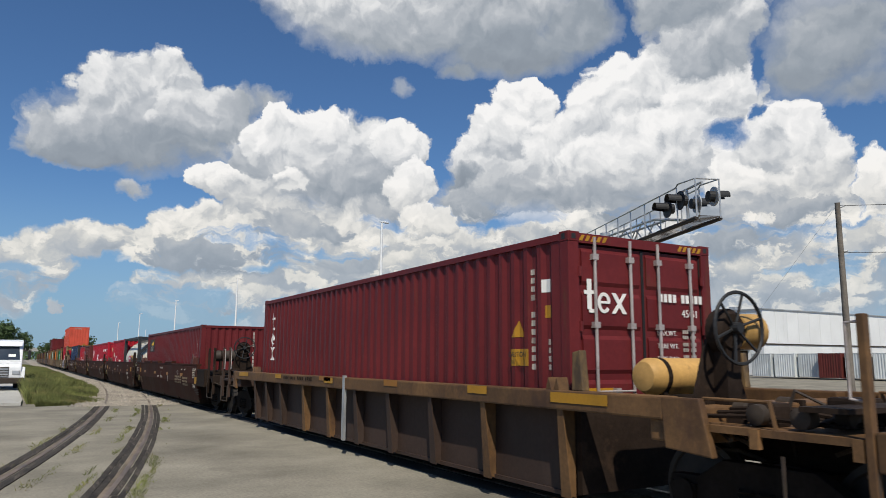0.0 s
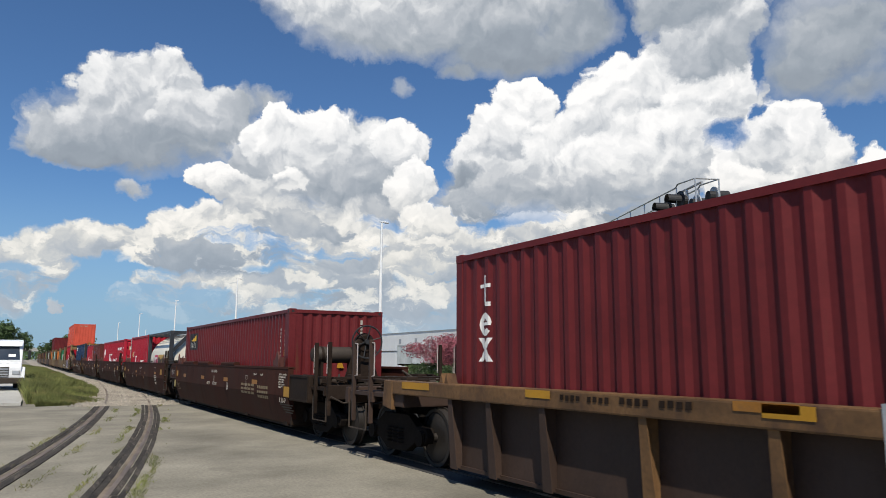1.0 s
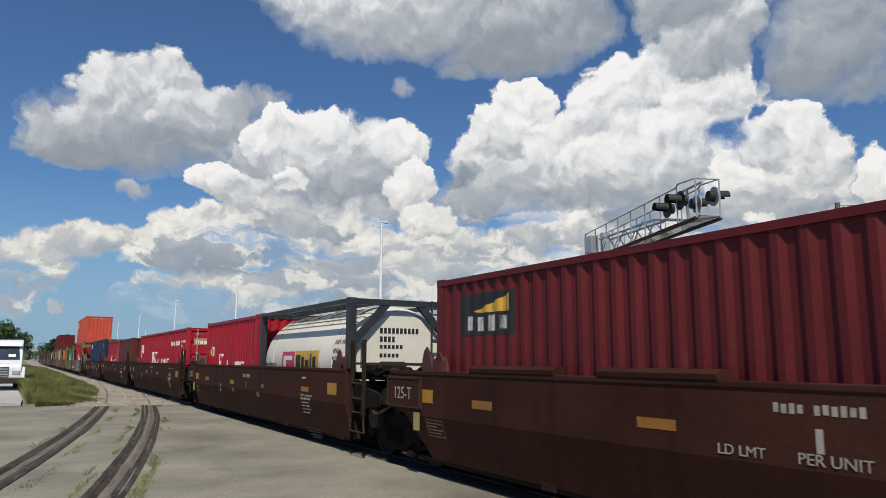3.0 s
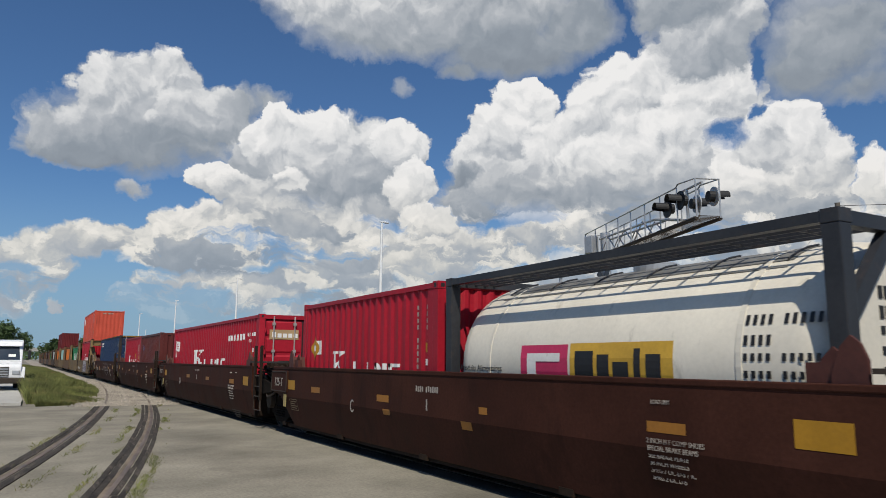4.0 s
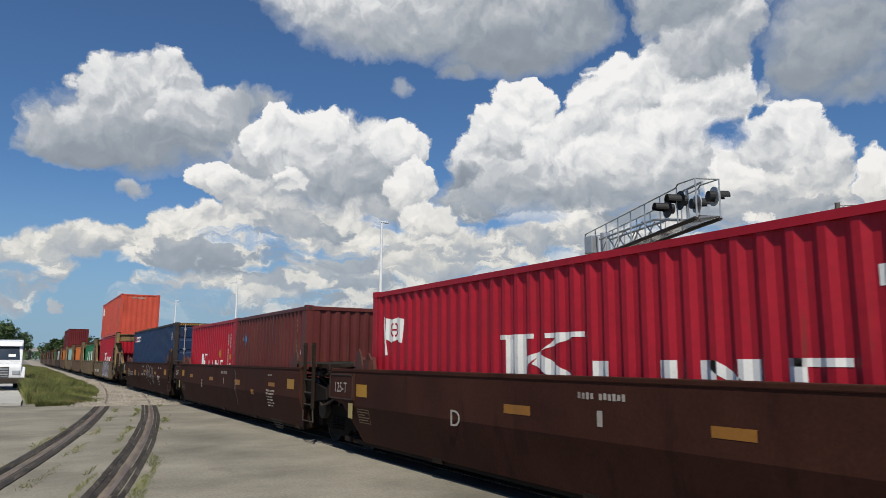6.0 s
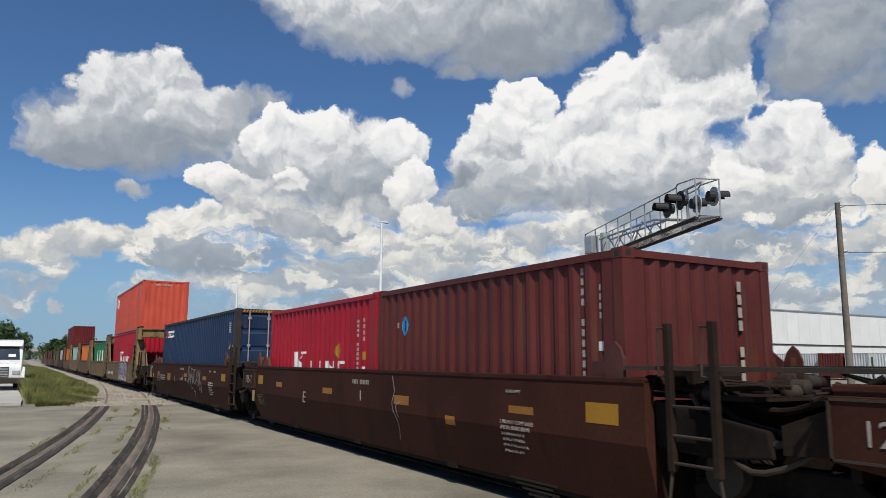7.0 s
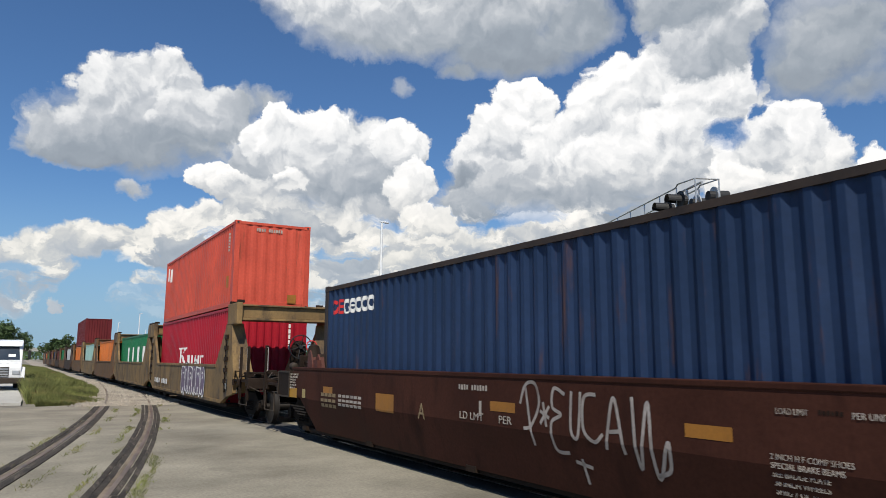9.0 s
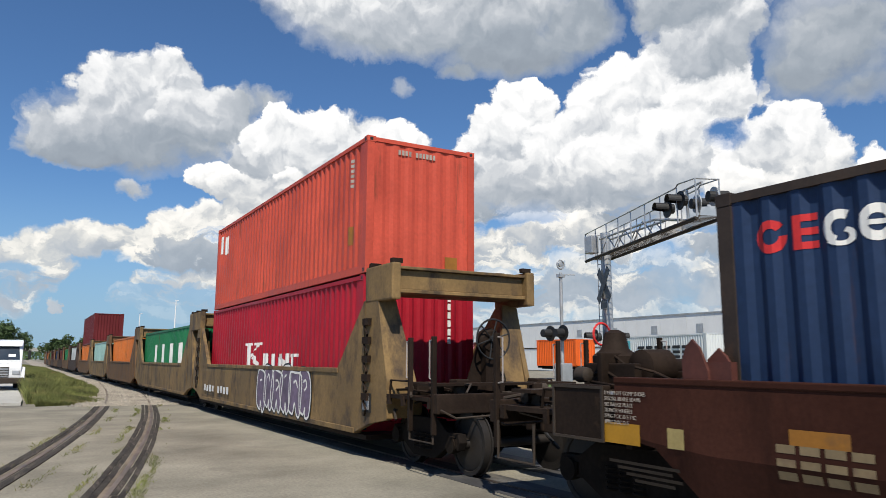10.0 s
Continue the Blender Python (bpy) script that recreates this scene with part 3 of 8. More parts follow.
class Box:
    """A freight container; origin in the middle of its front end, at its floor."""

    def __init__(self, name, label, u, z, length, height, material, front="doors", group="containers on the train", ribs_end=0.24, frame_paint=None, end_depth=0.036):
        self.L, self.H, self.mat, self.hw = length, height, material, 1.219
        fp = self.fp = frame_paint or material
        self.ob = ob = riding(name, label, "container", u, group)
        self.base = z
        L, H, hw, b = length, height, 1.219, z
        post = 0.16
        self.side_pts = corrugation(L - 2 * post)
        self.end_pts = corrugation(2 * hw - 2 * post, ribs_end, end_depth)
        for sx in (-1, 1):
            part("side_panel", pressed_wall(self.side_pts, b + 0.14, b + H - 0.09, (sx * (hw - 0.012), post), 1, -sx), material, ob)
            part("top_rail", Solid().box(sx * hw, sx * (hw - 0.06), post, L - post, b + H - 0.10, b + H - 0.02), fp, ob)
            part("bottom_rail", Solid().box(sx * hw, sx * (hw - 0.07), post, L - post, b + 0.0, b + 0.15), material, ob)
        part("roof", Solid().box(-hw + 0.05, hw - 0.05, 0.05, L - 0.05, b + H - 0.045, b + H - 0.015), material, ob)
        part("underframe", Solid().box(-hw + 0.07, hw - 0.07, 0.1, L - 0.1, b + 0.02, b + 0.12), CARDARK, ob)
        pm = Solid().prism([(0, 0), (post, 0), (post, post - 0.05), (0.07, post), (0, post)], b + 0.12, b + H - 0.12, 2)
        castings = [Solid().box(-0.004, 0.174, -0.004, 0.165, b, b + 0.12), Solid().box(-0.004, 0.174, -0.004, 0.165, b + H - 0.12, b + H + 0.002)]
        for sx, yy in itertools.product((-1, 1), (0, 1)):
            for nm, src in (("corner_post", pm), ("corner_casting", castings[0]), ("corner_casting", castings[1])):
                s = Solid()
                s.v = [((-hw + p[0]) * -sx, p[1] if yy == 0 else L - p[1], p[2]) for p in src.v]
                s.f = src.f
                part(nm, s, fp, ob, bevel=0.008)
        for zz in (0.06, H - 0.06):
            for sx in (-1, 1):
                part("casting_slot", Solid().box(sx * (hw + 0.006), sx * (hw - 0.02), 0.05, 0.115, b + zz - 0.035, b + zz + 0.035), BLACK, ob)
                part("casting_slot", Solid().box(sx * (hw - 0.05), sx * (hw - 0.115), -0.006, 0.02, b + zz - 0.03, b + zz + 0.03), BLACK, ob)
        if front == "doors":
            self.doors(0)
        else:
            part("end_panel", pressed_wall(self.end_pts, b + 0.14, b + H - 0.09, (-hw + post, 0.015), 0, 1), material, ob)
            part("end_rail", Solid().box(-hw + post, hw - post, 0.0, 0.06, b + H - 0.10, b + H - 0.02), material, ob)
            part("end_sill", Solid().box(-hw + post, hw - post, 0.0, 0.07, b, b + 0.15), material, ob)
        part("end_panel", pressed_wall(self.end_pts, b + 0.02, b + H - 0.03, (-hw + post, L - 0.02), 0, -1), material, ob)

    def doors(self, y):
        b, H, hw, ob = self.base, self.H, self.hw, self.ob
        part("door_header", Solid().box(-hw + 0.16, hw - 0.16, 0.0, 0.10, b + H - 0.13, b + H - 0.015), self.fp, ob)
        part("door_sill", Solid().box(-hw + 0.16, hw - 0.16, 0.0, 0.10, b, b + 0.13), self.mat, ob)
        for sx in (-1, 1):
            a0, a1 = (-hw + 0.17, -0.012) if sx < 0 else (0.012, hw - 0.17)
            d = Solid()
            # pressed horizontal panels between flat belts
            z0, z1 = b + 0.15, b + H - 0.15
            d.box(a0, a1, 0.045, 0.08, z0, z1)
            dr = part("door", d, self.mat, ob)
            for k in range(5):
                za = z0 + (z1 - z0) * (k + 0.16) / 5
                zb = z0 + (z1 - z0) * (k + 0.84) / 5
                d = Solid().prism([(0.046, za - 0.05), (0.022, za), (0.022, zb), (0.046, zb + 0.05)], a0 + 0.05, a1 - 0.05, 0)
                part("door_pressing", d, self.mat, dr)
            for fx in (0.22, 0.78):
                x = a0 + (a1 - a0) * fx
                rod = Solid().tube((x, -0.012, b + 0.05), (x, -0.012, b + H - 0.05), 0.020, 8)
                for zz in (0.09, 0.32, 0.62, 0.9):
                    rod.box(x - 0.045, x + 0.045, -0.035, 0.03, b + H * zz - 0.035, b + H * zz + 0.035)
                rod.box(x - 0.05, x + 0.05, -0.03, 0.02, b + 0.03, b + 0.12)
                part("lock_rod", rod, RODSTEEL, dr, "bare steel door locking rod")
                hx = x + (0.30 if fx < 0.5 else -0.30)
                part("handle", Solid().pipe([(x, -0.03, b + 1.02), (hx, -0.045, b + 1.02)], 0.014).box(hx - 0.03, hx + 0.03, -0.05, 0.02, b + 0.98, b + 1.06), RODSTEEL, dr)
            hxx = a0 if sx < 0 else a1
            for k in range(4):
                zz = z0 + (z1 - z0) * (k + 0.5) / 4
                hg = Solid().tube((hxx, 0.0, zz - 0.06), (hxx, 0.0, zz + 0.06), 0.028, 8)
                part("hinge", hg, self.mat, dr)
            part("gasket", Solid().box(a0 - 0.008, a0 + 0.006, 0.03, 0.05, z0, z1), BLACK, dr)
            part("gasket", Solid().box(a1 - 0.006, a1 + 0.008, 0.03, 0.05, z0, z1), BLACK, dr)

    def near(self, name, s0, s1, z0, z1, material, label="", slant=0.0, proud=0.004):
        """A painted mark on the near side that follows the pressed wall; s along from the front, z over the floor."""
        post = 0.16
        cuts = sorted({s0, s1, *[p[0] + post for p in self.side_pts if s0 < p[0] + post < s1]})
        v, f = [], []
        for s in cuts:
            x = -(self.hw - 0.012) + depth_at(self.side_pts, s - post) - proud
            t = slant * (s - s0) / (s1 - s0)
            v += [(x, s, self.base + z0 + (t if slant else 0)), (x, s, self.base + z1)]
        for i in range(len(cuts) - 1):
            f.append((2 * i, 2 * i + 1, 2 * i + 3, 2 * i + 2))
        S = Solid()
        S.v, S.f = v, f
        return part(name, S, material, self.ob, label)

    def near_poly(self, name, poly, material, label="", proud=0.004, steps=6):
        """A painted polygon (s, z) that follows the pressed wall, cut into narrow slabs."""
        post = 0.16
        lo, hi = min(p[0] for p in poly), max(p[0] for p in poly)
        cuts = {lo, hi, *[p[0] for p in poly], *[p[0] + post for p in self.side_pts if lo < p[0] + post < hi]}
        cuts |= {lo + (hi - lo) * k / steps for k in range(steps + 1)}
        cuts = sorted(cuts)
        S = Solid()
        for a, c in zip(cuts, cuts[1:]):
            if c - a < 1e-5:
                continue
            cols = []
            for s in (a + 1e-6, c - 1e-6):
                zs = []
                for (p, z), (q, w) in zip(poly, poly[1:] + poly[:1]):
                    if min(p, q) <= s <= max(p, q) and abs(p - q) > 1e-9:
                        zs.append(z + (w - z) * (s - p) / (q - p))
                cols.append((s, sorted(zs)))
            if len(cols[0][1]) != len(cols[1][1]) or len(cols[0][1]) % 2:
                continue
            for k in range(0, len(cols[0][1]), 2):
                v = []
                for s, zs in cols:
                    x = -(self.hw - 0.012) + depth_at(self.side_pts, s - post) - proud
                    v += [(x, s, self.base + zs[k]), (x, s, self.base + zs[k + 1])]
                S.add(v, [(0, 1, 3, 2)])
        return part(name, S, material, self.ob, label)

    def arc(self, name, s, z, rw, rh, thick, a0, a1, material, label="", proud=0.004):
        """A bent band on the near side; angles in degrees from the forward side, turning up."""
        n = 18
        ring = []
        for k, q in itertools.product((0, 1), range(n + 1)):
            a = radians(a0 + (a1 - a0) * (q if k == 0 else n - q) / n)
            ring.append((s - (rw - thick * k) * math.cos(a), z + (rh - thick * k * rh / rw) * math.sin(a)))
        return self.near_poly(name, ring, material, label, proud, 14)

    def front(self, name, x0, x1, z0, z1, material, label="", y=-0.004):
        S = Solid().box(x0, x1, y, y + 0.003, self.base + z0, self.base + z1)
        return part(name, S, material, self.ob, label)

    def serial_column(self, s, z_top, n, material=WHITE, size=0.10, step=0.135):
        """An unreadable upright row of characters as short bars."""
        for i in range(n):
            if i == 4:
                continue
            self.near("marking", s - size * 0.3, s + size * 0.3, z_top - i * step - size, z_top - i * step, material)


def wheelset(car, y, r=0.46):
    S = Solid()
    for sx in (-1, 1):
        c = sx * 0.755
        S.lathe(0, (c, 0, 0), [(-0.068, 0.16), (-0.068, r - 0.10), (-0.05, r - 0.07), (-0.068, r - 0.055), (-0.066, r - (0 if sx > 0 else -0.0)), (0.06, r - 0.004), (0.066, r - 0.055), (0.04, r - 0.09), (0.05, 0.17), (0.09, 0.13), (0.09, 0.05)], 28)
        S.lathe(0, (sx * 0.70, 0, 0), [(-0.012, r - 0.05), (-0.012, r + 0.025), (0.012, r + 0.025), (0.012, r - 0.05)], 28)
    S.tube((-1.02, 0, 0), (1.02, 0, 0), 0.075, 14)
    ob = part("wheelset", S, WHEELSTEEL, car, "steel wheels on an axle, worn bright at the tread", smooth=True)
    ob.location = (0, y, r)
    ROLL.append((ob, y, r))
    return ob


def truck(car, y, half=0.88):
    for sx in (-1, 1):
        c = sx * 1.02
        S = Solid()
        prof = [(-half - 0.2, 0.50), (-half - 0.16, 0.62), (-half + 0.16, 0.63), (-0.45, 0.80), (0.45, 0.80), (half - 0.16, 0.63), (half + 0.16, 0.62), (half + 0.2, 0.50),
                (half + 0.14, 0.38), (half - 0.2, 0.38), (0.34, 0.20), (-0.34, 0.20), (-half + 0.2, 0.38), (-half - 0.14, 0.38)]
        S.prism([(y + a, b) for a, b in prof], c - 0.07, c + 0.07, 0)
        sf = part("side_frame", S, GRIMESHADE, car, "grimy cast truck side frame, colour darkened for the shade under the car", bevel=0.015)
        sp = Solid()
        for k in (-0.2, 0.0, 0.2):
            for j in range(5):
                sp.ring(2, (c - sx * -0.05, y + k, 0.34 + j * 0.055), 0.075, 0.014, 14, 5)
        part("spring", sp, GRIMESHADE, sf)
        for k in (-half, half):
            part("axle_cap", Solid().lathe(0, (c + sx * 0.07, y + k, 0.46), [(-0.05, 0.13), (0.09, 0.12), (0.11, 0.09)], 14).box(c + sx * 0.04, c + sx * 0.10, y + k - 0.14, y + k + 0.14, 0.42, 0.55), GRIMESHADE, sf)
    part("bolster", Solid().box(-1.0, 1.0, y - 0.18, y + 0.18, 0.42, 0.70), GRIMESHADE, car, bevel=0.02)
    for k in (-1, 1):
        part("brake_beam", Solid().box(-0.85, 0.85, y + k * 0.36 - 0.05, y + k * 0.36 + 0.05, 0.30, 0.38), GRIMESHADE, car)
        wheelset(car, y + k * half)


def grab(pts, car, material=RODSTEEL, r=0.013, label=""):
    return part("grab_iron", Solid().pipe(pts, r), material, car, label)


def knuckle_coupler(car, y0, y1):
    a, c = min(y0, y1), max(y0, y1)
    S = Solid().box(-0.09, 0.09, a, c, 0.72, 0.92)
    e = y1
    s = 1 if y1 > y0 else -1
    S.box(-0.17, 0.17, e - 0.16, e + 0.16, 0.68, 0.98).box(-0.2, -0.05, e + s * 0.1, e + s * 0.28, 0.70, 0.96)
    part("coupler", S, CARDARK, car, "heavy cast knuckle coupler", bevel=0.02)
    part("air_hose", Solid().pipe([(0.35, y0, 0.75), (0.36, y0 + s * 0.25, 0.55), (0.3, y0 + s * 0.55, 0.42), (0.2, y1, 0.5)], 0.028, 7), BLACK, car)


def brake_wheel(car, x, y, z, R=0.34, material=BLACK):
    S = Solid().ring(1, (x, y, z), R, 0.018, 32, 6)
    for k in range(6):
        a = k * math.pi / 3 + 0.3
        S.pipe([(x, y + 0.05, z), (x + math.cos(a) * R * 0.5, y + 0.02, z + math.sin(a) * R * 0.5), (x + math.cos(a) * R, y, z + math.sin(a) * R)], 0.014, 5)
    S.lathe(1, (x, y, z), [(-0.02, 0.05), (0.08, 0.06)], 12)
    return part("brake_wheel", S, material, car, "spoked iron hand brake wheel")


# ---------------------------------------------------------------- ground and tracks
def structure(name, shape, material, label, category, bevel=0.0):
    me = shape.mesh(name, bevel)
    me.materials.append(material)
    return tagged(new(name, me), label, category, kind="structure")


def sheet(x0, x1, y0, y1, z, step=None):
    S = Solid()
    S.v = [(x0, y0, z), (x1, y0, z), (x1, y1, z), (x0, y1, z)]
    S.f = [(0, 1, 2, 3)]
    return S


structure("ground", sheet(-2500, 2500, -2500, 2500, -0.16), DIRT, "dusty gravel and dirt ground out to the horizon", "ground")


def road_slab():
    """The asphalt apron, with an uneven far edge against the ballast."""
    S = Solid()
    edge = []
    n = 60
    for i in range(n + 1):
        x = -60 + 112 * i / n
        y = 29.6 + 0.35 * math.sin(x * 1.7) + 0.25 * math.sin(x * 4.3 + 1) - max(0, x - 9) * 0.12
        if x < -1.0:
            y += 3.5 + min(3.0, (-1 - x) * 0.6)
        edge.append((x, y))
    poly = [(-60, -60), (52, -60)] + edge[::-1]
    S.prism(poly, -0.16, -0.012, 2)
    return S


structure("road", road_slab(), ASPHALT, "sun-bleached grey asphalt apron across the tracks", "road")


def rail_along(points, gauge_name, surf=0.0):
    S = Solid()
    prof = [(-0.036, 0.0), (0.036, 0.0), (0.036, -0.04), (0.012, -0.05), (0.012, -0.135), (0.065, -0.15), (-0.065, -0.15), (-0.012, -0.135), (-0.012, -0.05), (-0.036, -0.04)]
    n = len(prof)
    v, f = [], []
    for i, p in enumerate(points):
        a, b = points[max(0, i - 1)], points[min(len(points) - 1, i + 1)]
        d = Vector((b[0] - a[0], b[1] - a[1], 0)).normalized()
        r = Vector((d.y, -d.x, 0))
        v += [Vector((p[0], p[1], surf)) + r * q + Vector((0, 0, h)) for q, h in prof]
    for i in range(len(points) - 1):
        f += [(i * n + k, i * n + (k + 1) % n, (i + 1) * n + (k + 1) % n, (i + 1) * n + k) for k in range(n)]
    f += [tuple(range(n)), tuple(range((len(points) - 1) * n, len(points) * n))[::-1]]
    return S.add(v, f)


def ribbon(points, off0, off1, z0, z1):
    S = Solid()
    v, f = [], []
    for i, p in enumerate(points):
        a, b = points[max(0, i - 1)], points[min(len(points) - 1, i + 1)]
        d = Vector((b[0] - a[0], b[1] - a[1], 0)).normalized()
        r = Vector((d.y, -d.x, 0))
        for q in (off0, off1):
            w = q + 0.004 * math.sin(i * 2.3 + q * 9)
            v += [Vector((p[0], p[1], z0)) + r * w, Vector((p[0], p[1], z1)) + r * w]
    for i in range(len(points) - 1):
        a, b = i * 4, i * 4 + 4
        f += [(a, b, b + 1, a + 1), (a + 2, a + 3, b + 3, b + 2), (a + 1, b + 1, b + 3, a + 3), (a, a + 2, b + 2, b)]
    return S.add(v, f)


def siding_line(y):
    """The middle of the siding that swings away from the main track towards the camera's side."""
    if y > 44:
        return min(TRACK, 5.005 + (y - 44) * 0.06)
    t = y - 44
    near = 0.00046 * min(max(29 - y, 0.0), 21.0) ** 2
    if t < -34:
        return 0.062 + (t + 34) * 0.2475 + near
    return 5.005 + 0.07798 * t - 0.000962 * t * t + 0.00003 * t ** 3 + near


def offset_line(off, y0, y1, n):
    pts = []
    for i in range(n + 1):
        y = y0 + (y1 - y0) * i / n
        x = siding_line(y)
        dx = (siding_line(y + 0.1) - siding_line(y - 0.1)) / 0.2
        nx, ny = 1 / math.hypot(1, dx), -dx / math.hypot(1, dx)
        pts.append((x + nx * off, y + ny * off))
    return pts


for side, off in (("a", -0.79), ("b", 0.79)):
    line = offset_line(off, 66, -12, 120)
    structure("siding_rail_" + side, rail_along(line, ""), SIDINGRAIL, "worn curved siding rail set in the asphalt", "rail")
    pave = offset_line(off, 29.0, -12, 80)
    structure("siding_flangeway_" + side, ribbon(pave, 0.040, 0.100, -0.15, -0.008), DUSTTAN, "dry dirt packed in the flangeway beside the siding rail", "flangeway")
    bed = structure("siding_timbers_" + side, ribbon(pave, -0.22, -0.045, -0.15, -0.040), PLANK, "old tarred timbers laid along the siding rail", "crossing panel")
    bays = offset_line(off, 29.0, -12, 160)
    plank_rng = random.Random(21 if side == "a" else 22)
    for q0, q1 in ((-0.215, -0.132), (-0.125, -0.050), (0.108, 0.200), (0.208, 0.300)):
        k = plank_rng.randrange(3)
        while k < 158:
            span = plank_rng.choice((8, 9, 10, 11))
            e = min(160, k + span)
            lift = plank_rng.uniform(-0.003, 0.006)
            jut = plank_rng.uniform(-0.012, 0.012)
            part("plank", ribbon(bays[k:e + 1], q0 + jut, q1 + jut, -0.14, -0.004 + lift), PLANK, bed)
            k = e
for side, off in (("c", -0.755), ("d", 0.755)):
    line = [(TRACK + off, y) for y in (-80, 0, 30, 100, 300, 900)]
    structure("main_rail_" + side, rail_along(line, ""), STEEL, "worn main line steel rail", "rail")
    pave = [(TRACK + off, y) for y in (-60, -30, 0, 10, 20, 28.9)]
    structure("main_flangeway_" + side, ribbon(pave, -0.42, -0.045, -0.15, -0.006), RUBBER, "black rubber crossing panel beside the rail", "crossing panel")
    structure("main_filler_" + side, ribbon(pave, 0.045, 0.42, -0.15, -0.005), RUBBER, "black rubber crossing panel beside the rail", "crossing panel")


def ballast_bed():
    S = Solid()
    v, f = [], []
    ys = [29.2, 31, 34, 40, 50, 70, 100, 200, 500, 900]
    for y in ys:
        left = min(siding_line(y), TRACK - 1.2) - 1.3 if y < 80 else TRACK - 3.2
        v += [(left - 0.7, y, -0.16), (left, y, -0.06), (TRACK + 1.9, y, -0.06), (TRACK + 2.9, y, -0.17)]
    for i in range(len(ys) - 1):
        for k in range(3):
            a = i * 4 + k
            f.append((a, a + 1, a + 5, a + 4))
    return S.add(v, f)


structure("ballast", ballast_bed(), BALLAST, "pale crushed stone ballast under the tracks", "ballast")


def ballast_stones():
    rng = random.Random(5)
    S = Solid()
    for i in range(5200):
        y = 29.0 + 40 * rng.random() ** 2.0
        left = min(siding_line(y), TRACK - 1.2) - 1.7
        x = left + (TRACK - 0.9 - left) * rng.random() + (rng.random() - 0.5) * 0.5
        r = 0.03 + 0.05 * rng.random()
        z = -0.05 + rng.random() * 0.04
        c = Vector((x, y, z))
        q = [c + Vector((rng.uniform(-1, 1), rng.uniform(-1, 1), rng.uniform(-0.3, 1.0))).normalized() * r for _ in range(2)]
        a = rng.random() * 3
        base = [c + Vector((math.cos(a + k * 1.57) * r * rng.uniform(0.7, 1.2), math.sin(a + k * 1.57) * r * rng.uniform(0.7, 1.2), -0.02)) for k in range(4)]
        top = c + Vector((rng.uniform(-0.3, 0.3) * r, rng.uniform(-0.3, 0.3) * r, r * rng.uniform(0.6, 1.0)))
        S.add(base + [top], [(0, 1, 4), (1, 2, 4), (2, 3, 4), (3, 0, 4)])
    me = bpy.data.meshes.new("ballast_stones")
    me.from_pydata(S.v, [], S.f)
    me.materials.append(BALLAST)
    tagged(new("ballast_stones", me), "loose pale crushed stones lying on the ballast bed", "stones", kind="stuff")


ballast_stones()


def sleepers():
    S = Solid().box(-1.3, 1.3, -0.115, 0.115, -0.2, -0.045)
    me = S.mesh("sleeper", 0.01)
    me.materials.append(TIMBER)
    for i in range(70):
        y = 29.8 + i * 0.55
        ob = tagged(new("sleeper", me), "creosoted timber sleeper bedded in ballast", "sleeper", "sleepers of the main track")
        ob.location = (TRACK, y, 0)


sleepers()

# the strip beyond the main track: verge, service road and grass
structure("verge", sheet(9.9, 300, 24, 320, -0.135), TURF, "rough green verge beyond the tracks", "grass")
structure("far_verge", sheet(24, 36, -120, 24, -0.13), TURF, "mown green strip beyond the crossing road", "grass")
structure("yard", sheet(36, 300, -120, 320, -0.125), ASPHALT, "grey paved container yard", "pavement")


# ---------------------------------------------------------------- well cars
def articulated_unit(u, length, front_end=False, back_end=False, letter="C", tone=None):
    """One platform of a brown articulated well car; origin at its front joint."""
    mat = tone or CARBROWN
    car = riding("well_car", "dark brown steel well car platform with yellow reflectors and stencils", "rail car", u, "platforms of the articulated well car")
    ya = 2.0 if front_end else 1.25
    yb = length - (1.2 if back_end else 0.60)
    for sx in (-1, 1):
        S = Solid()
        # bent side sheet: upright above, leaning in below, cut up at both ends
        cols = [(ya, 0.40), (ya + 0.12, 0.26), (yb - 1.15, 0.26), (yb - 0.5, 0.88), (yb, 0.95)]
        v, f = [], []
        for y, zl in cols:
            zk = max(0.88, zl + 0.05)
            xl = 1.50 - 0.16 * (zk - zl) / 0.62
            v += [(sx * 1.50, y, 1.50), (sx * 1.50, y, zk), (sx * xl, y, zl), (sx * (xl - 0.10), y, zl), (sx * 1.38, y, zk), (sx * 1.38, y, 1.50)]
        for i in range(len(cols) - 1):
            f += [(i * 6 + k, i * 6 + (k + 1) % 6, i * 6 + 6 + (k + 1) % 6, i * 6 + 6 + k) for k in range(6)]
        f += [tuple(range(6)), tuple(range(24, 30))[::-1]]
        part("side_sheet", S.add(v, f), mat, car, bevel=0.006)
        part("top_chord", Solid().box(sx * 1.512, sx * 1.34, ya, yb, 1.465, 1.525), mat, car, bevel=0.012)
    part("well_floor", Solid().box(-1.30, 1.30, ya + 0.2, yb - 0.2, 0.20, 0.27), CARDARK, car)
    for k in range(5):
        y = ya + 0.5 + (yb - ya - 1.0) * k / 4
        part("cross_bearer", Solid().box(-1.36, 1.36, y - 0.12, y + 0.12, 0.215, 0.298), CARDARK, car)
    part("end_bulkhead", Solid().box(-1.38, 1.38, ya + 0.02, ya + 0.10, 0.26, 1.30), CARDARK, car)
    part("end_bulkhead", Solid().box(-1.38, 1.38, yb - 0.10, yb - 0.02, 0.82, 1.30), CARDARK, car)
    part("centre_sill", Solid().box(-0.30, 0.30, 0.05, ya + 0.1, 0.72, 1.02), CARDARK, car)
    part("centre_sill", Solid().box(-0.30, 0.30, yb - 0.6, length - 0.05, 0.72, 1.02), CARDARK, car)
    return car


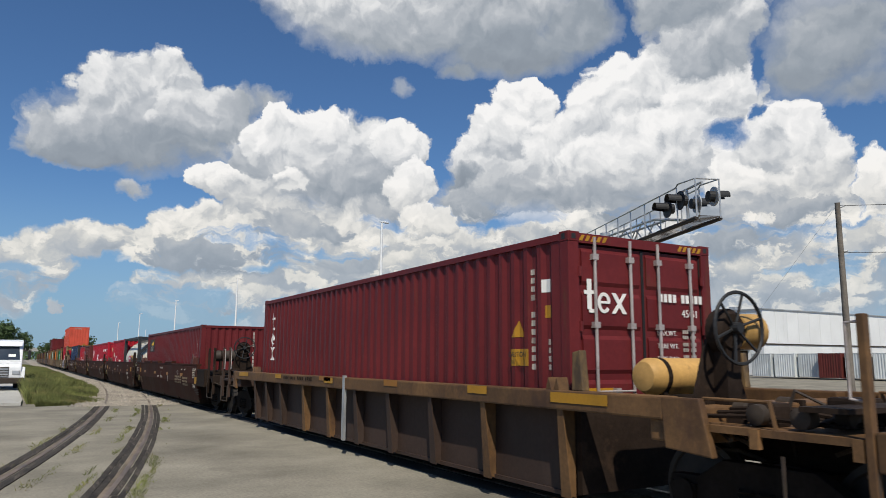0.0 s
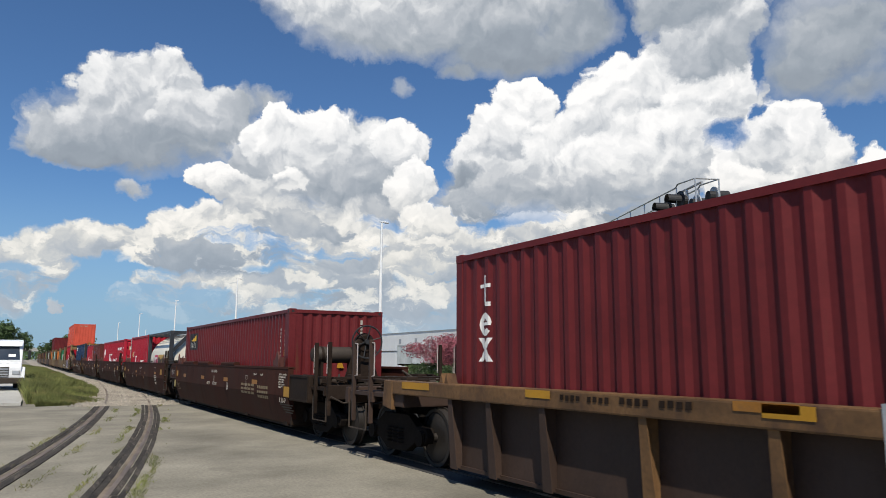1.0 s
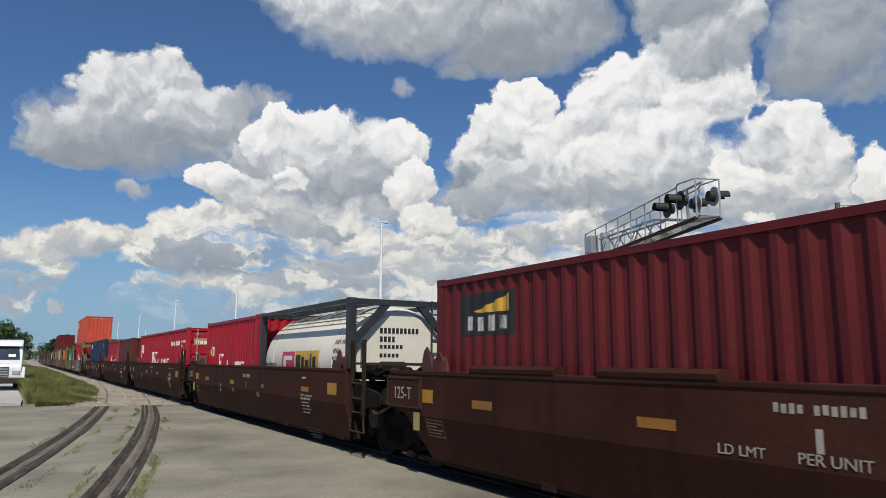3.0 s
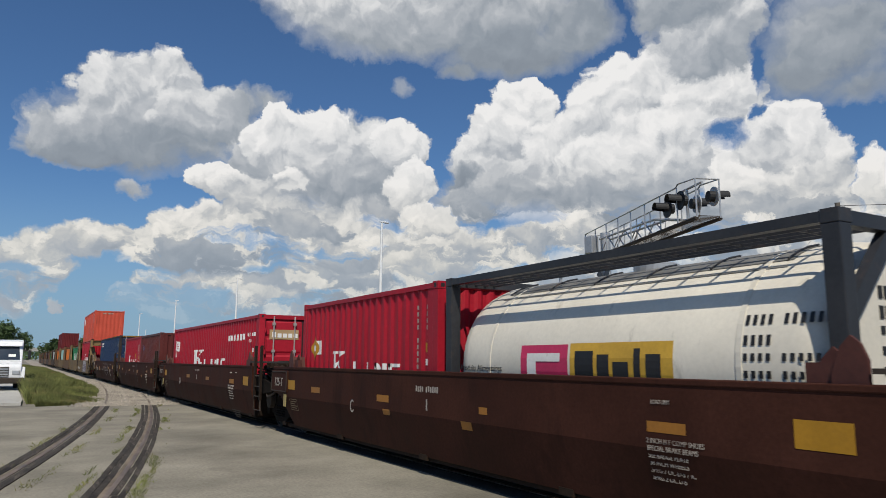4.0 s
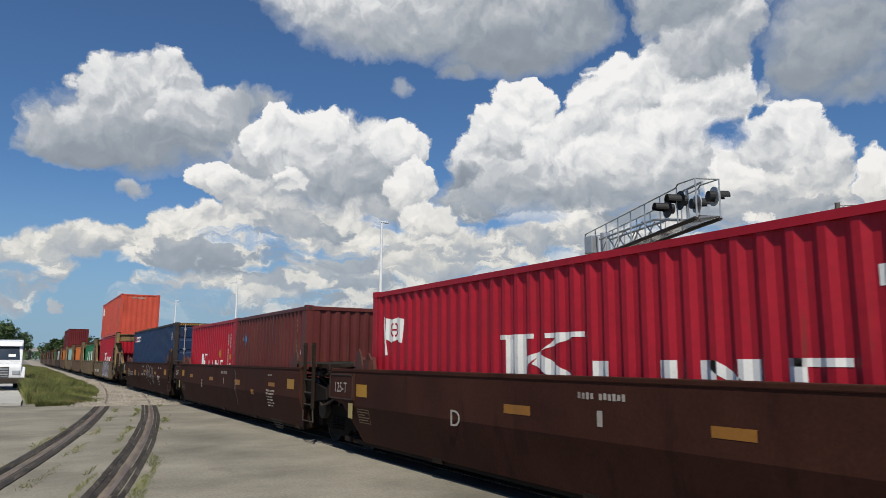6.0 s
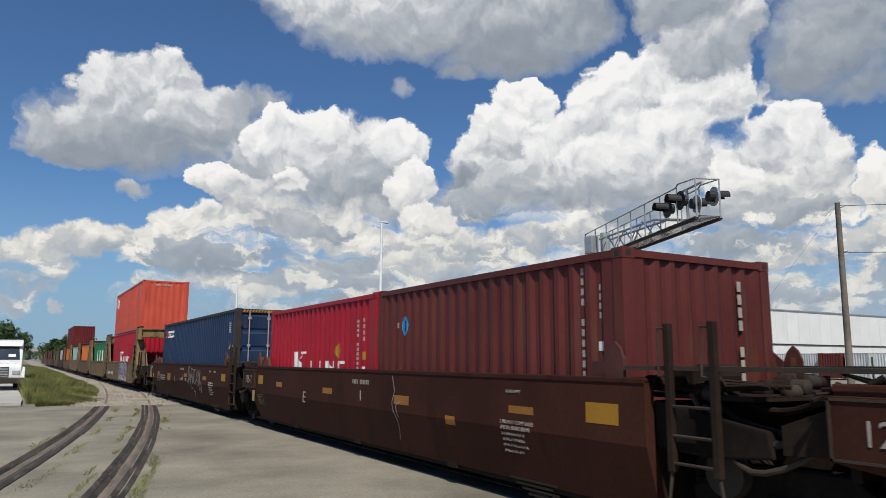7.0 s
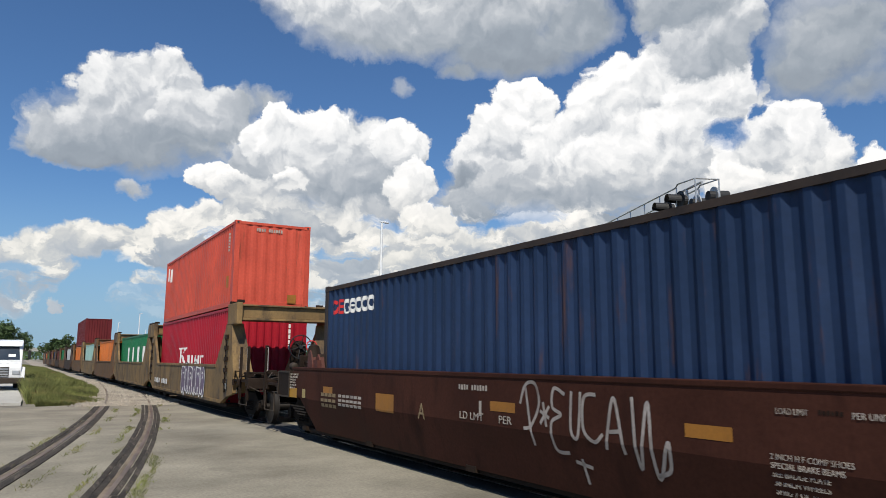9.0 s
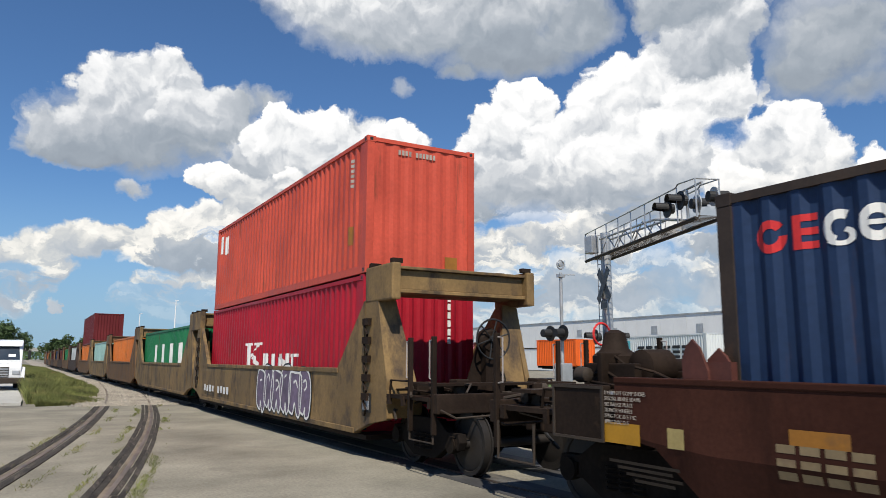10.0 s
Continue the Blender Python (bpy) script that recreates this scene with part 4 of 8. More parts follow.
def ribbed_car(u0, u1):
    """Older single well car: ochre top chord over a recessed side sheet with tapered stakes; origin at the container's front."""
    car = riding("ribbed_well_car", "older ochre and rust-brown well car with ribbed sides", "rail car", 0.0)
    for sx in (-1, 1):
        part("top_chord", Solid().box(sx * 1.50, sx * 1.26, u0, u1, 1.15, 1.36), OCHRE2, car, "rusty ochre box chord", bevel=0.02)
        part("side_sheet", Solid().prism([(-0.12, 1.14), (12.1, 1.14), (12.1, 0.24), (-0.05, 0.24)], sx * 1.27, sx * 1.20, 0), SHEETBROWN, car)
        for y in (-0.1, 1.45, 2.85, 4.25, 5.60, 6.95, 8.35, 9.9, 11.0, 11.95):
            w = 0.06
            S = Solid().prism([(sx * 1.275, 1.15), (sx * 1.47, 1.15), (sx * 1.40, 0.24), (sx * 1.275, 0.20)], y - 0.012, y + 0.012, 1)
            v = [(sx * 1.475, y - 0.05, 1.15), (sx * 1.475, y + 0.05, 1.15), (sx * 1.405, y + 0.085, 0.21), (sx * 1.405, y - 0.085, 0.21)]
            v += [(p[0] - sx * 0.014, p[1], p[2]) for p in v]
            S.add(v, [(0, 1, 2, 3), (4, 7, 6, 5), (0, 4, 5, 1), (1, 5, 6, 2), (2, 6, 7, 3), (3, 7, 4, 0)])
            part("stake", S, SHEETBROWN if int(y * 7) % 2 else OCHRE2, car, "tapered steel side stake")
        part("bottom_angle", Solid().box(sx * 1.30, sx * 1.14, -0.05, 12.1, 0.20, 0.25), SHEETBROWN, car)
    part("well_floor", Solid().box(-1.19, 1.19, 0, 12.1, 0.22, 0.30), CARDARK, car)
    for y in (-0.16, 12.26):
        part("well_end", Solid().box(-1.26, 1.26, y - 0.04, y + 0.04, 0.24, 1.30), CARDARK, car)
    return car


def bulkhead_unit(u, length, tone, label, posts=True):
    """A platform of the bulkhead well car: deep sides that climb to tall end posts carrying a box beam; origin at the front of its body."""
    car = riding("bulkhead_well_car", label, "rail car", u, "platforms of the bulkhead well car")
    L = length
    for sx in (-1, 1):
        S = Solid()
        # concave outline: built from convex pieces that share edges
        for q in ([(-0.40, 0.72), (-0.40, 1.35), (0.0, 2.72), (0.55, 2.72), (1.75, 1.52), (0.9, 0.42), (0.25, 0.62)], [(0.9, 0.42), (1.75, 1.52), (L - 1.75, 1.52), (L - 0.9, 0.42)],
                  [(L - 0.25, 0.62), (L - 0.9, 0.42), (L - 1.75, 1.52), (L - 0.55, 2.72), (L, 2.72), (L + 0.40, 1.35), (L + 0.40, 0.72)]):
            S.prism(q, sx * 1.46, sx * 1.36, 0)
        part("side_sheet", S, tone, car)
        part("top_chord", Solid().box(sx * 1.485, sx * 1.33, 1.7, L - 1.7, 1.44, 1.535), tone, car, bevel=0.015)
        part("bottom_chord", Solid().box(sx * 1.475, sx * 1.30, 0.9, L - 0.9, 0.40, 0.50), tone, car, bevel=0.015)
    for e in (0, 1):
        f = (lambda y: y) if e == 0 else (lambda y: L - y)
        a, b = sorted((f(-0.75), f(0.55)))
        part("bulkhead_beam", Solid().box(-1.30, 1.30, a + 0.32, b - 0.28, 2.86, 3.20), tone, car, "box beam across the end posts", bevel=0.02)
        part("beam_flange", Solid().box(-1.36, 1.36, a + 0.24, b - 0.20, 3.20, 3.25), tone, car, bevel=0.01)
        part("beam_flange", Solid().box(-1.36, 1.36, a + 0.24, b - 0.20, 2.80, 2.86), tone, car, bevel=0.01)
        for sx in (-1, 1):
            part("beam_end", Solid().box(sx * 1.47, sx * 1.30, a + 0.18, b - 0.05, 2.68, 3.30), tone, car, bevel=0.03)
            for c in (a + 0.24, b - 0.22):
                part("beam_lug", Solid().box(sx * 1.44, sx * 1.24, c, c + 0.10, 3.296, 3.38), CARDARK, car, "locating lug on the beam", bevel=0.01)
            # leaning buttress plate between the side sheet and the platform
            q0, q1, q2, q3 = f(-0.02), f(0.06), f(-0.40), f(-0.32)
            v = [(sx * 1.455, q0, 2.72), (sx * 1.12, q0, 2.72), (sx * 0.86, q2, 1.20), (sx * 1.455, q2, 1.20), (sx * 1.455, q1, 2.72), (sx * 1.12, q1, 2.72), (sx * 0.86, q3, 1.20), (sx * 1.455, q3, 1.20)]
            part("end_post", Solid().add(v, [(0, 1, 2, 3), (4, 7, 6, 5), (0, 4, 5, 1), (1, 5, 6, 2), (2, 6, 7, 3), (3, 7, 4, 0)]), tone, car, bevel=0.008)
            part("post_foot", Solid().box(sx * 1.455, sx * 0.80, *sorted((f(-0.42), f(-0.30))), 0.74, 1.20), tone, car, bevel=0.01)
            part("post_rib", Solid().box(sx * 1.475, sx * 1.461, *sorted((f(0.50), f(0.56))), 0.8, 2.70), tone, car)
    part("well_floor", Solid().box(-1.35, 1.35, 0.6, L - 0.6, 0.30, 0.385), CARDARK, car)
    return car


JOINTS = (33.80, 49.75, 65.65, 81.70)
RIBBED = ribbed_car(-1.6, 13.7)
UNIT_B = articulated_unit(16.9, 33.80 - 16.9, front_end=True, letter="B")
UNIT_C = articulated_unit(33.80, 15.95, letter="C")
UNIT_D = articulated_unit(49.75, 15.90, letter="D")
UNIT_E = articulated_unit(65.65, 16.05, letter="E")
UNIT_A = articulated_unit(81.70, 98.2 - 81.70, back_end=True, letter="A")
BULK = [bulkhead_unit(102.7, 14.5, OCHRE, "weathered ochre bulkhead well car with tall end posts")]
for k, tone in enumerate((OCHRE, OCHRE2, OCHRE, OCHRE2)):
    BULK.append(bulkhead_unit(118.2 + k * 14.7, 13.6, tone, "weathered ochre bulkhead well car platform"))

truck(RIBBED, -2.35)
truck(RIBBED, 14.35)
truck(UNIT_B, 17.85 - 16.9)
for car, b, at in ((UNIT_C, 33.80, 33.8), (UNIT_D, 49.75, 49.75), (UNIT_E, 65.65, 65.65), (UNIT_A, 81.70, 81.7)):
    truck(car, 0.0)
truck(UNIT_A, 97.3 - 81.7)
truck(BULK[0], 101.7 - 102.7)
for b in BULK[1:]:
    truck(b, -0.5)

# ---------------------------------------------------------------- containers
FT20, FT40 = 6.058, 12.192
BOX_TEX = Box("shipping_container", "dark red forty foot container with doors, on the ribbed car", 0.0, 0.31, FT40, 2.896, TEXRED)
BOX_B = Box("shipping_container", "maroon forty foot container with a ribbed end wall", 19.82, 0.305, FT40 + 0.18, 2.591, MAROON, "wall")
BOX_KC = Box("shipping_container", "bright red twenty foot container with white lettering blocks", 41.92, 0.305, FT20, 2.591, RED, "wall")
BOX_KD = Box("shipping_container", "bright red forty foot container with doors and white lettering blocks", 51.5, 0.305, FT40 + 0.19, 2.591, RED)
BOX_E = Box("shipping_container", "weathered brown-red twenty foot container with a ribbed end wall", 67.42, 0.305, FT20, 2.591, BROWNRED, "wall")
BOX_KE = Box("shipping_container", "bright red twenty foot container with a yellow diamond mark", 73.58, 0.305, FT20 + 0.22, 2.591, RED, "wall")
BOX_A = Box("shipping_container", "navy blue forty foot container with doors", 83.39, 0.305, FT40 + 0.31, 2.896, NAVY, frame_paint=RUSTFRAME)
BOX_LOW = Box("shipping_container", "bright red forty foot container in the bottom of the well", 103.85, 0.39, FT40, 2.896, RED, "wall")
BOX_TOP = Box("shipping_container", "faded orange-red forty foot container stacked on another", 103.80, 3.31, FT40, 2.68, ORANGE, "wall", ribs_end=0.30, end_depth=0.02)
for k, (m, nm) in enumerate(((GREEN, "green"), (TANGERINE, "orange"), (TEAL, "pale teal"), (TANGERINE, "orange"))):
    far_box = Box("shipping_container", nm + " forty foot container in the bottom of the well", 118.9 + k * 14.7, 0.39, FT40, 2.591, m, "wall")
    if k == 0:
        GREENBOX = far_box


# ---------------------------------------------------------------- tank container
TRAYGREY = shader("weathered_grey_tray", (0.17, 0.17, 0.165), 0.7, 0.1, 0.2, 24, 1.5, 0.1, (0.08, 0.07, 0.06), 0.3)


def tank_container(u, z):
    ob = riding("tank_container", "cream white tank container in a black steel frame", "tank container", u, "containers on the train")
    L, H, hw = FT20, 2.591, 1.219
    prof = [(0.17, 0.35), (0.18, 0.88), (0.23, 1.03), (0.34, 1.12), (0.52, 1.15), (L - 0.52, 1.15), (L - 0.34, 1.12), (L - 0.23, 1.03), (L - 0.18, 0.88), (L - 0.17, 0.35)]
    part("tank_shell", Solid().lathe(1, (0, 0, z + 1.33), prof, 56), TANKWHITE, ob, "cream white insulated tank shell", smooth=True)
    for y in (1.05, L - 1.05):
        part("tank_band", Solid().lathe(1, (0, y, z + 1.33), [(-0.03, 1.152), (-0.03, 1.158), (0.03, 1.158), (0.03, 1.152)], 56), TANKWHITE, ob)
    # dark line and a walkway of open grating on the shoulder
    sh = Solid()
    for a0, a1 in ((0.57, 0.585), (0.64, 0.98)):
        n = 4
        v, f = [], []
        for k in range(n + 1):
            a = (a0 + (a1 - a0) * k / n) * math.pi / 2
            for y in (0.8, L - 0.8):
                v.append((-1.158 * math.cos(a), y, z + 1.33 + 1.158 * math.sin(a)))
        f = [(2 * k, 2 * k + 1, 2 * k + 3, 2 * k + 2) for k in range(n)]
        sh.add(v, f)
    part("shoulder_band", sh, TRAYGREY, ob, "grey band and spill tray on the tank's shoulder")
    grate = Solid()
    for x in (-0.95, -0.78, -0.62, -0.45):
        grate.box(x - 0.012, x + 0.012, 0.1, L - 0.1, z + H - 0.10, z + H - 0.06)
    for k in range(15):
        grate.box(-0.938, -0.462, 0.14 + k * 0.40, 0.155 + k * 0.40, z + H - 0.095, z + H - 0.065)
    part("walkway", grate, FRAMEBLACK, ob, "grated walkway along the top")
    for k in range(6):
        part("tray_rib", Solid().pipe([(-1.158 * math.cos(q), 0.85 + k * 0.87, z + 1.33 + 1.17 * math.sin(q)) for q in (1.0, 1.15, 1.3, 1.45)], 0.012, 5), FRAMEBLACK, ob)
    part("manhole", Solid().lathe(2, (0, L / 2, z + 2.40), [(0, 0.28), (0.14, 0.28), (0.16, 0.24)], 20), GALV, ob)
    for y in (0.0, L - 0.16):
        for sx in (-1, 1):
            part("frame_post", Solid().box(sx * hw, sx * (hw - 0.16), y, y + 0.16, z + 0.12, z + H - 0.12), FRAMEBLACK, ob, bevel=0.01)
            for zz in (0.0, H - 0.12):
                part("corner_casting", Solid().box(sx * (hw + 0.004), sx * (hw - 0.175), y - 0.004, y + 0.164, z + zz, z + zz + 0.12), FRAMEBLACK, ob, bevel=0.008)
            if y == 0.0:
                part("knee_brace", Solid().prism([(sx * (hw - 0.14), z + H - 0.95), (sx * (hw - 0.14), z + H - 0.75), (sx * (hw - 0.72), z + H - 0.12), (sx * (hw - 0.92), z + H - 0.12)], y + 0.03, y + 0.12, 1), FRAMEBLACK, ob)
            part("knee_brace", Solid().prism([(sx * (hw - 0.14), z + 0.95), (sx * (hw - 0.14), z + 0.75), (sx * (hw - 0.72), z + 0.12), (sx * (hw - 0.92), z + 0.12)], y + 0.03, y + 0.12, 1), FRAMEBLACK, ob)
        part("frame_beam", Solid().box(-hw + 0.16, hw - 0.16, y + 0.02, y + 0.14, z + H - 0.13, z + H - 0.01), FRAMEBLACK, ob)
        part("frame_beam", Solid().box(-hw + 0.16, hw - 0.16, y + 0.02, y + 0.14, z + 0.01, z + 0.14), FRAMEBLACK, ob)
    for sx in (-1, 1):
        part("top_side_rail", Solid().box(sx * hw, sx * (hw - 0.11), 0.16, L - 0.16, z + H - 0.105, z + H - 0.015), FRAMEBLACK, ob, "black steel top rail of the frame")
        part("bottom_side_rail", Solid().box(sx * hw, sx * (hw - 0.11), 0.16, L - 0.16, z + 0.02, z + 0.16), FRAMEBLACK, ob)
    lad = Solid().pipe([(0.62, -0.01, z + 0.2), (0.62, -0.01, z + H)], 0.02).pipe([(0.95, -0.01, z + 0.2), (0.95, -0.01, z + H)], 0.02)
    for k in range(8):
        lad.pipe([(0.62, -0.01, z + 0.35 + k * 0.28), (0.95, -0.01, z + 0.35 + k * 0.28)], 0.015)
    part("ladder", lad, FRAMEBLACK, ob, "black steel end ladder")

    def curved(name, s0, s1, z0, z1, material, label="", out=0.004):
        S = Solid()
        n = 5
        v = []
        for k in range(n + 1):
            zz = z0 + (z1 - z0) * k / n
            x = -math.sqrt(max(0.02, 1.15 ** 2 - (zz - 1.33) ** 2)) - out
            v += [(x, s0, z + zz), (x, s1, z + zz)]
        S.v, S.f = v, [(2 * k, 2 * k + 1, 2 * k + 3, 2 * k + 2) for k in range(n)]
        return part(name, S, material, ob, label)

    s1, g1, n1, top = 4.29, 3.34, 1.00, 1.57
    curved("logo", s1 - 0.91, s1, top - 0.80, top, PINK, "crimson square with a white curl")
    for a, b, c, d in ((0.15, 0.85, 0.10, 0.20), (0.15, 0.35, 0.10, 0.42), (0.15, 0.85, 0.38, 0.48), (0.65, 0.85, 0.44, 0.72), (0.15, 0.85, 0.66, 0.76)):
        curved("marking", s1 - 0.91 * b, s1 - 0.91 * a, top - d, top - c, WHITE, out=0.007)
    curved("logo", g1 - 1.54, g1, top - 0.84, top + 0.01, GOLD, "gold oblong with black lettering blocks")
    for a, b, c, d in ((0.06, 0.26, 0.08, 0.46), (0.30, 0.42, 0.12, 0.46), (0.46, 0.61, 0.20, 0.46), (0.66, 0.72, 0.06, 0.46), (0.77, 0.90, 0.12, 0.46), (0.06, 0.75, 0.62, 0.70)):
        curved("marking", g1 - 1.54 * b, g1 - 1.54 * a, top - d, top - c, BLACK, out=0.007)
    for k, (w, a) in enumerate(((11, 0.36), (4, 0.18), (13, 0.02), (11, -0.13), (10, -0.28), (6, -0.43))):
        for j in range(w):
            if j == 4:
                continue
            curved("marking", n1 - j * 0.076 - 0.040, n1 - j * 0.076, top + a - 0.14 - (0.09 if k < 2 else 0.065), top + a - 0.14, BLACK, out=0.006)
    for k, tx in enumerate(("Produits Alimentaires", "Foodstuff only", "Nur für Lebensmittel")):
        zz = 1.24 - k * 0.19
        x = -math.sqrt(1.15 ** 2 - (zz + 0.04 - 1.33) ** 2) - 0.012
        letters("stencil", tx, 0.085, BLACK, ob, (x, 5.72, z + zz), "side", "black stencilled food warning")
        curved("marking", 5.72 - 0.050 * len(tx), 5.72, zz - 0.035, zz - 0.027, BLACK, out=0.006)
    for k, w in enumerate((10, 4, 6, 5, 5)):
        zz = 2.02 - k * 0.17
        for j in range(w):
            part("marking", Solid().box(-0.48 + j * 0.09, -0.42 + j * 0.09, 0.150, 0.165, z + zz - (0.11 if k < 2 else 0.07), z + zz), BLACK, ob)
    part("warning_label", Solid().prism([(0.25, z + 0.75), (0.50, z + 0.75), (0.375, z + 1.05)], 0.145, 0.165, 1), YELLOW, ob, "orange warning triangle")
    part("end_plate", Solid().lathe(1, (0, 0.17, z + 1.33), [(-0.012, 0.98), (0.05, 1.0)], 40), TANKWHITE, ob, "flat cream end plate", smooth=True)
    return ob


TANK = tank_container(35.62, 0.305)


# ---------------------------------------------------------------- marks on cars and containers
def face_x(z):
    return -1.503 + (0.16 * (0.88 - z) / 0.62 if z < 0.88 else 0.0)


def mark(owner, what, s0, s1, z0, z1, material):
    """A painted mark, a row of bars, block lettering or real lettering on the near side."""
    kind, _, rest = what.partition(":")
    box = isinstance(owner, Box)
    ob = owner.ob if box else owner
    flat = -1.238 if box else (-1.508 if owner in (RIBBED, *BULK) else None)

    def plate(name, a, b, c, d, label=""):
        if box:
            return owner.near(name, a, b, c, d, material, label)
        S = Solid()
        xs = [(flat or face_x(zz)) for zz in (c, d)]
        cuts = [c] + ([0.88] if flat is None and c < 0.88 < d else []) + [d]
        v = []
        for zz in cuts:
            x = flat or face_x(zz)
            v += [(x, a, zz), (x, b, zz)]
        S.v, S.f = v, [(2 * k, 2 * k + 1, 2 * k + 3, 2 * k + 2) for k in range(len(cuts) - 1)]
        return part(name, S, material, ob, label)

    h = z1 - z0
    w = s1 - s0
    if kind == "T":
        tx = rest.replace("_", " ")
        zb = (owner.base if box else 0) + z0
        x = (flat or face_x(z1)) - 0.003
        o = letters("stencil", tx, h, material, ob, (x, s1, zb), "side")
        span = max(v.co.y for v in o.data.vertices) - min(v.co.y for v in o.data.vertices)
        for v in o.data.vertices:
            v.co.y = s1 - (s1 - v.co.y) * w / span
    elif kind in ("N", "L"):
        n = int(rest)
        step = w / n
        for i in range(n):
            if kind == "N" and n > 8 and i == 4:
                continue
            a, b = s1 - (i + 0.90) * step, s1 - (i + 0.10) * step
            if kind == "N":
                plate("marking", a + (b - a) * 0.08, b - (b - a) * 0.08, z0 + h * (0.08 if i % 3 else 0.16), z1 - h * (0.10 if i % 2 else 0.02))
                continue
            for lo, hi in ((0.0, 0.24), (0.38, 0.60), (0.76, 1.0)):
                plate("marking", a, b, z0 + h * lo, z0 + h * hi)
    elif kind == "V":
        n = int(rest)
        step = h / n
        for i in range(n):
            if n > 8 and i == 4:
                continue
            plate("marking", s0 + w * 0.2, s1 - w * 0.2, z1 - (i + 0.66) * step, z1 - i * step)
    elif kind == "K":
        plate("logo", s1 - w * 0.34, s1 - w * 0.10, z0, z1 - h * 0.10, "white block lettering")
        plate("logo", s1 - w * 0.44, s1, z1 - h * 0.10, z1)
        plate("logo", s0 + w * 0.02, s0 + w * 0.42, z1 - h * 0.10, z1)
        owner.near_poly("logo", [(s1 - w * 0.34, z0 + h * 0.30), (s1 - w * 0.34, z0 + h * 0.52), (s0 + w * 0.12, z1 - h * 0.10), (s0 + w * 0.32, z1 - h * 0.10)], material)
        owner.near_poly("logo", [(s1 - w * 0.50, z0 + h * 0.62), (s1 - w * 0.42, z0 + h * 0.38), (s0 + w * 0.26, z0), (s0, z0)], material, proud=0.006)
    elif kind == "Z":
        owner.near_poly("logo", [(s1, z1), (s1 - w * 0.3, z1), (s0, z0), (s0 + w * 0.3, z0)], material)
    elif kind == "X":
        owner.near_poly("logo", [(s1, z1), (s1 - w * 0.35, z1), (s0, z0), (s0 + w * 0.35, z0)], material)
        owner.near_poly("logo", [(s0, z1), (s0 + w * 0.28, z1), (s1, z0), (s1 - w * 0.28, z0)], material, proud=0.006)
    elif kind == "A":
        owner.near_poly("warning_label", [(s0, z0), (s1, z0), ((s0 + s1) / 2, z1)], material, "yellow warning triangle")
    elif kind == "D":
        owner.near_poly("warning_label", [(s0, (z0 + z1) / 2), ((s0 + s1) / 2, z1), (s1, (z0 + z1) / 2), ((s0 + s1) / 2, z0)], material, "yellow diamond label")
    elif kind == "Q":
        owner.near_poly("logo", [(s1, z1 - h * 0.9), (s0, z1), (s0, z0), (s1 - w * 0.2, z0)], material, proud=0.008)
    elif kind == "O":
        c, d = (s0 + s1) / 2, (z0 + z1) / 2
        owner.near_poly("logo", [(c + w / 2 * math.cos(k * math.pi / 8), d + h / 2 * math.sin(k * math.pi / 8)) for k in range(16)], material, "blue oval decal", steps=12)
    else:
        plate(kind, s0, s1, z0, z1)


NOTES = ("2 INCH H F COMP SHOES", "SPECIAL BRAKE BEAMS", "SEE BADGE PLATE", "38 INCH WHEELS", "SPRG 7 OC D-5 7 IC", "SPRG 2 OC D-5")


def stencil_block(car, y, z, size=0.055):
    for k, tx in enumerate(NOTES):
        zz = z - k * size * 1.42
        letters("stencil", tx, size, DULLWHITE, car, (face_x(zz) - 0.004, y, zz), "side", "dusty white stencilled notes", 0.9)
    for k in range(4):
        zz = z - 0.66 - k * 0.055
        S = Solid()
        S.v = [(face_x(zz), y - 0.9 + 0.1 * (k % 2), zz), (face_x(zz), y - 0.1 * k, zz), (face_x(zz + 0.03), y - 0.1 * k, zz + 0.03), (face_x(zz + 0.03), y - 0.9 + 0.1 * (k % 2), zz + 0.03)]
        S.f = [(0, 1, 2, 3)]
        part("marking", S, GUNGREY, car)


for car in (UNIT_C, UNIT_D, UNIT_E, UNIT_A):
    stencil_block(car, 3.66, 0.93, 0.048)
stencil_block(UNIT_B, 2.66, 1.33, 0.040)
stencil_block(UNIT_A, 15.44, 1.35, 0.040)


def strokes(car, runs, width, material, x, label):
    """Spray paint: a run of strokes of even width on the near side."""
    for pts in runs:
        S = Solid()
        n = 10
        path = []
        for (a, b, c, d) in zip([pts[0]] + pts[:-1], pts, pts[1:], pts[2:] + [pts[-1]]):
            for k in range(n):
                t = k / n
                path.append([0.5 * (2 * b[i] + (c[i] - a[i]) * t + (2 * a[i] - 5 * b[i] + 4 * c[i] - d[i]) * t * t + (3 * b[i] - a[i] - 3 * c[i] + d[i]) * t ** 3) for i in (0, 1)])
        path.append(list(pts[-1]))
        v = []
        for i, p in enumerate(path):
            q, r = path[max(0, i - 1)], path[min(len(path) - 1, i + 1)]
            d = Vector((r[0] - q[0], r[1] - q[1]))
            d = d.normalized() if d.length > 1e-6 else Vector((1, 0))
            wv = Vector((-d.y, d.x)) * width / 2
            for sg in (1, -1):
                zz = p[1] + sg * wv.y
                v.append(((x if x else face_x(zz) - 0.002), p[0] + sg * wv.x, zz))
        S.v, S.f = v, [(2 * k, 2 * k + 1, 2 * k + 3, 2 * k + 2) for k in range(len(path) - 1)]
        part("graffiti", S, material, car, label)


SPRAY = shader("pale_spray_paint", (0.30, 0.27, 0.25), 0.7, 0, 0.2, 20, 2.0, 0.0, (0.10, 0.05, 0.04), 0.30)
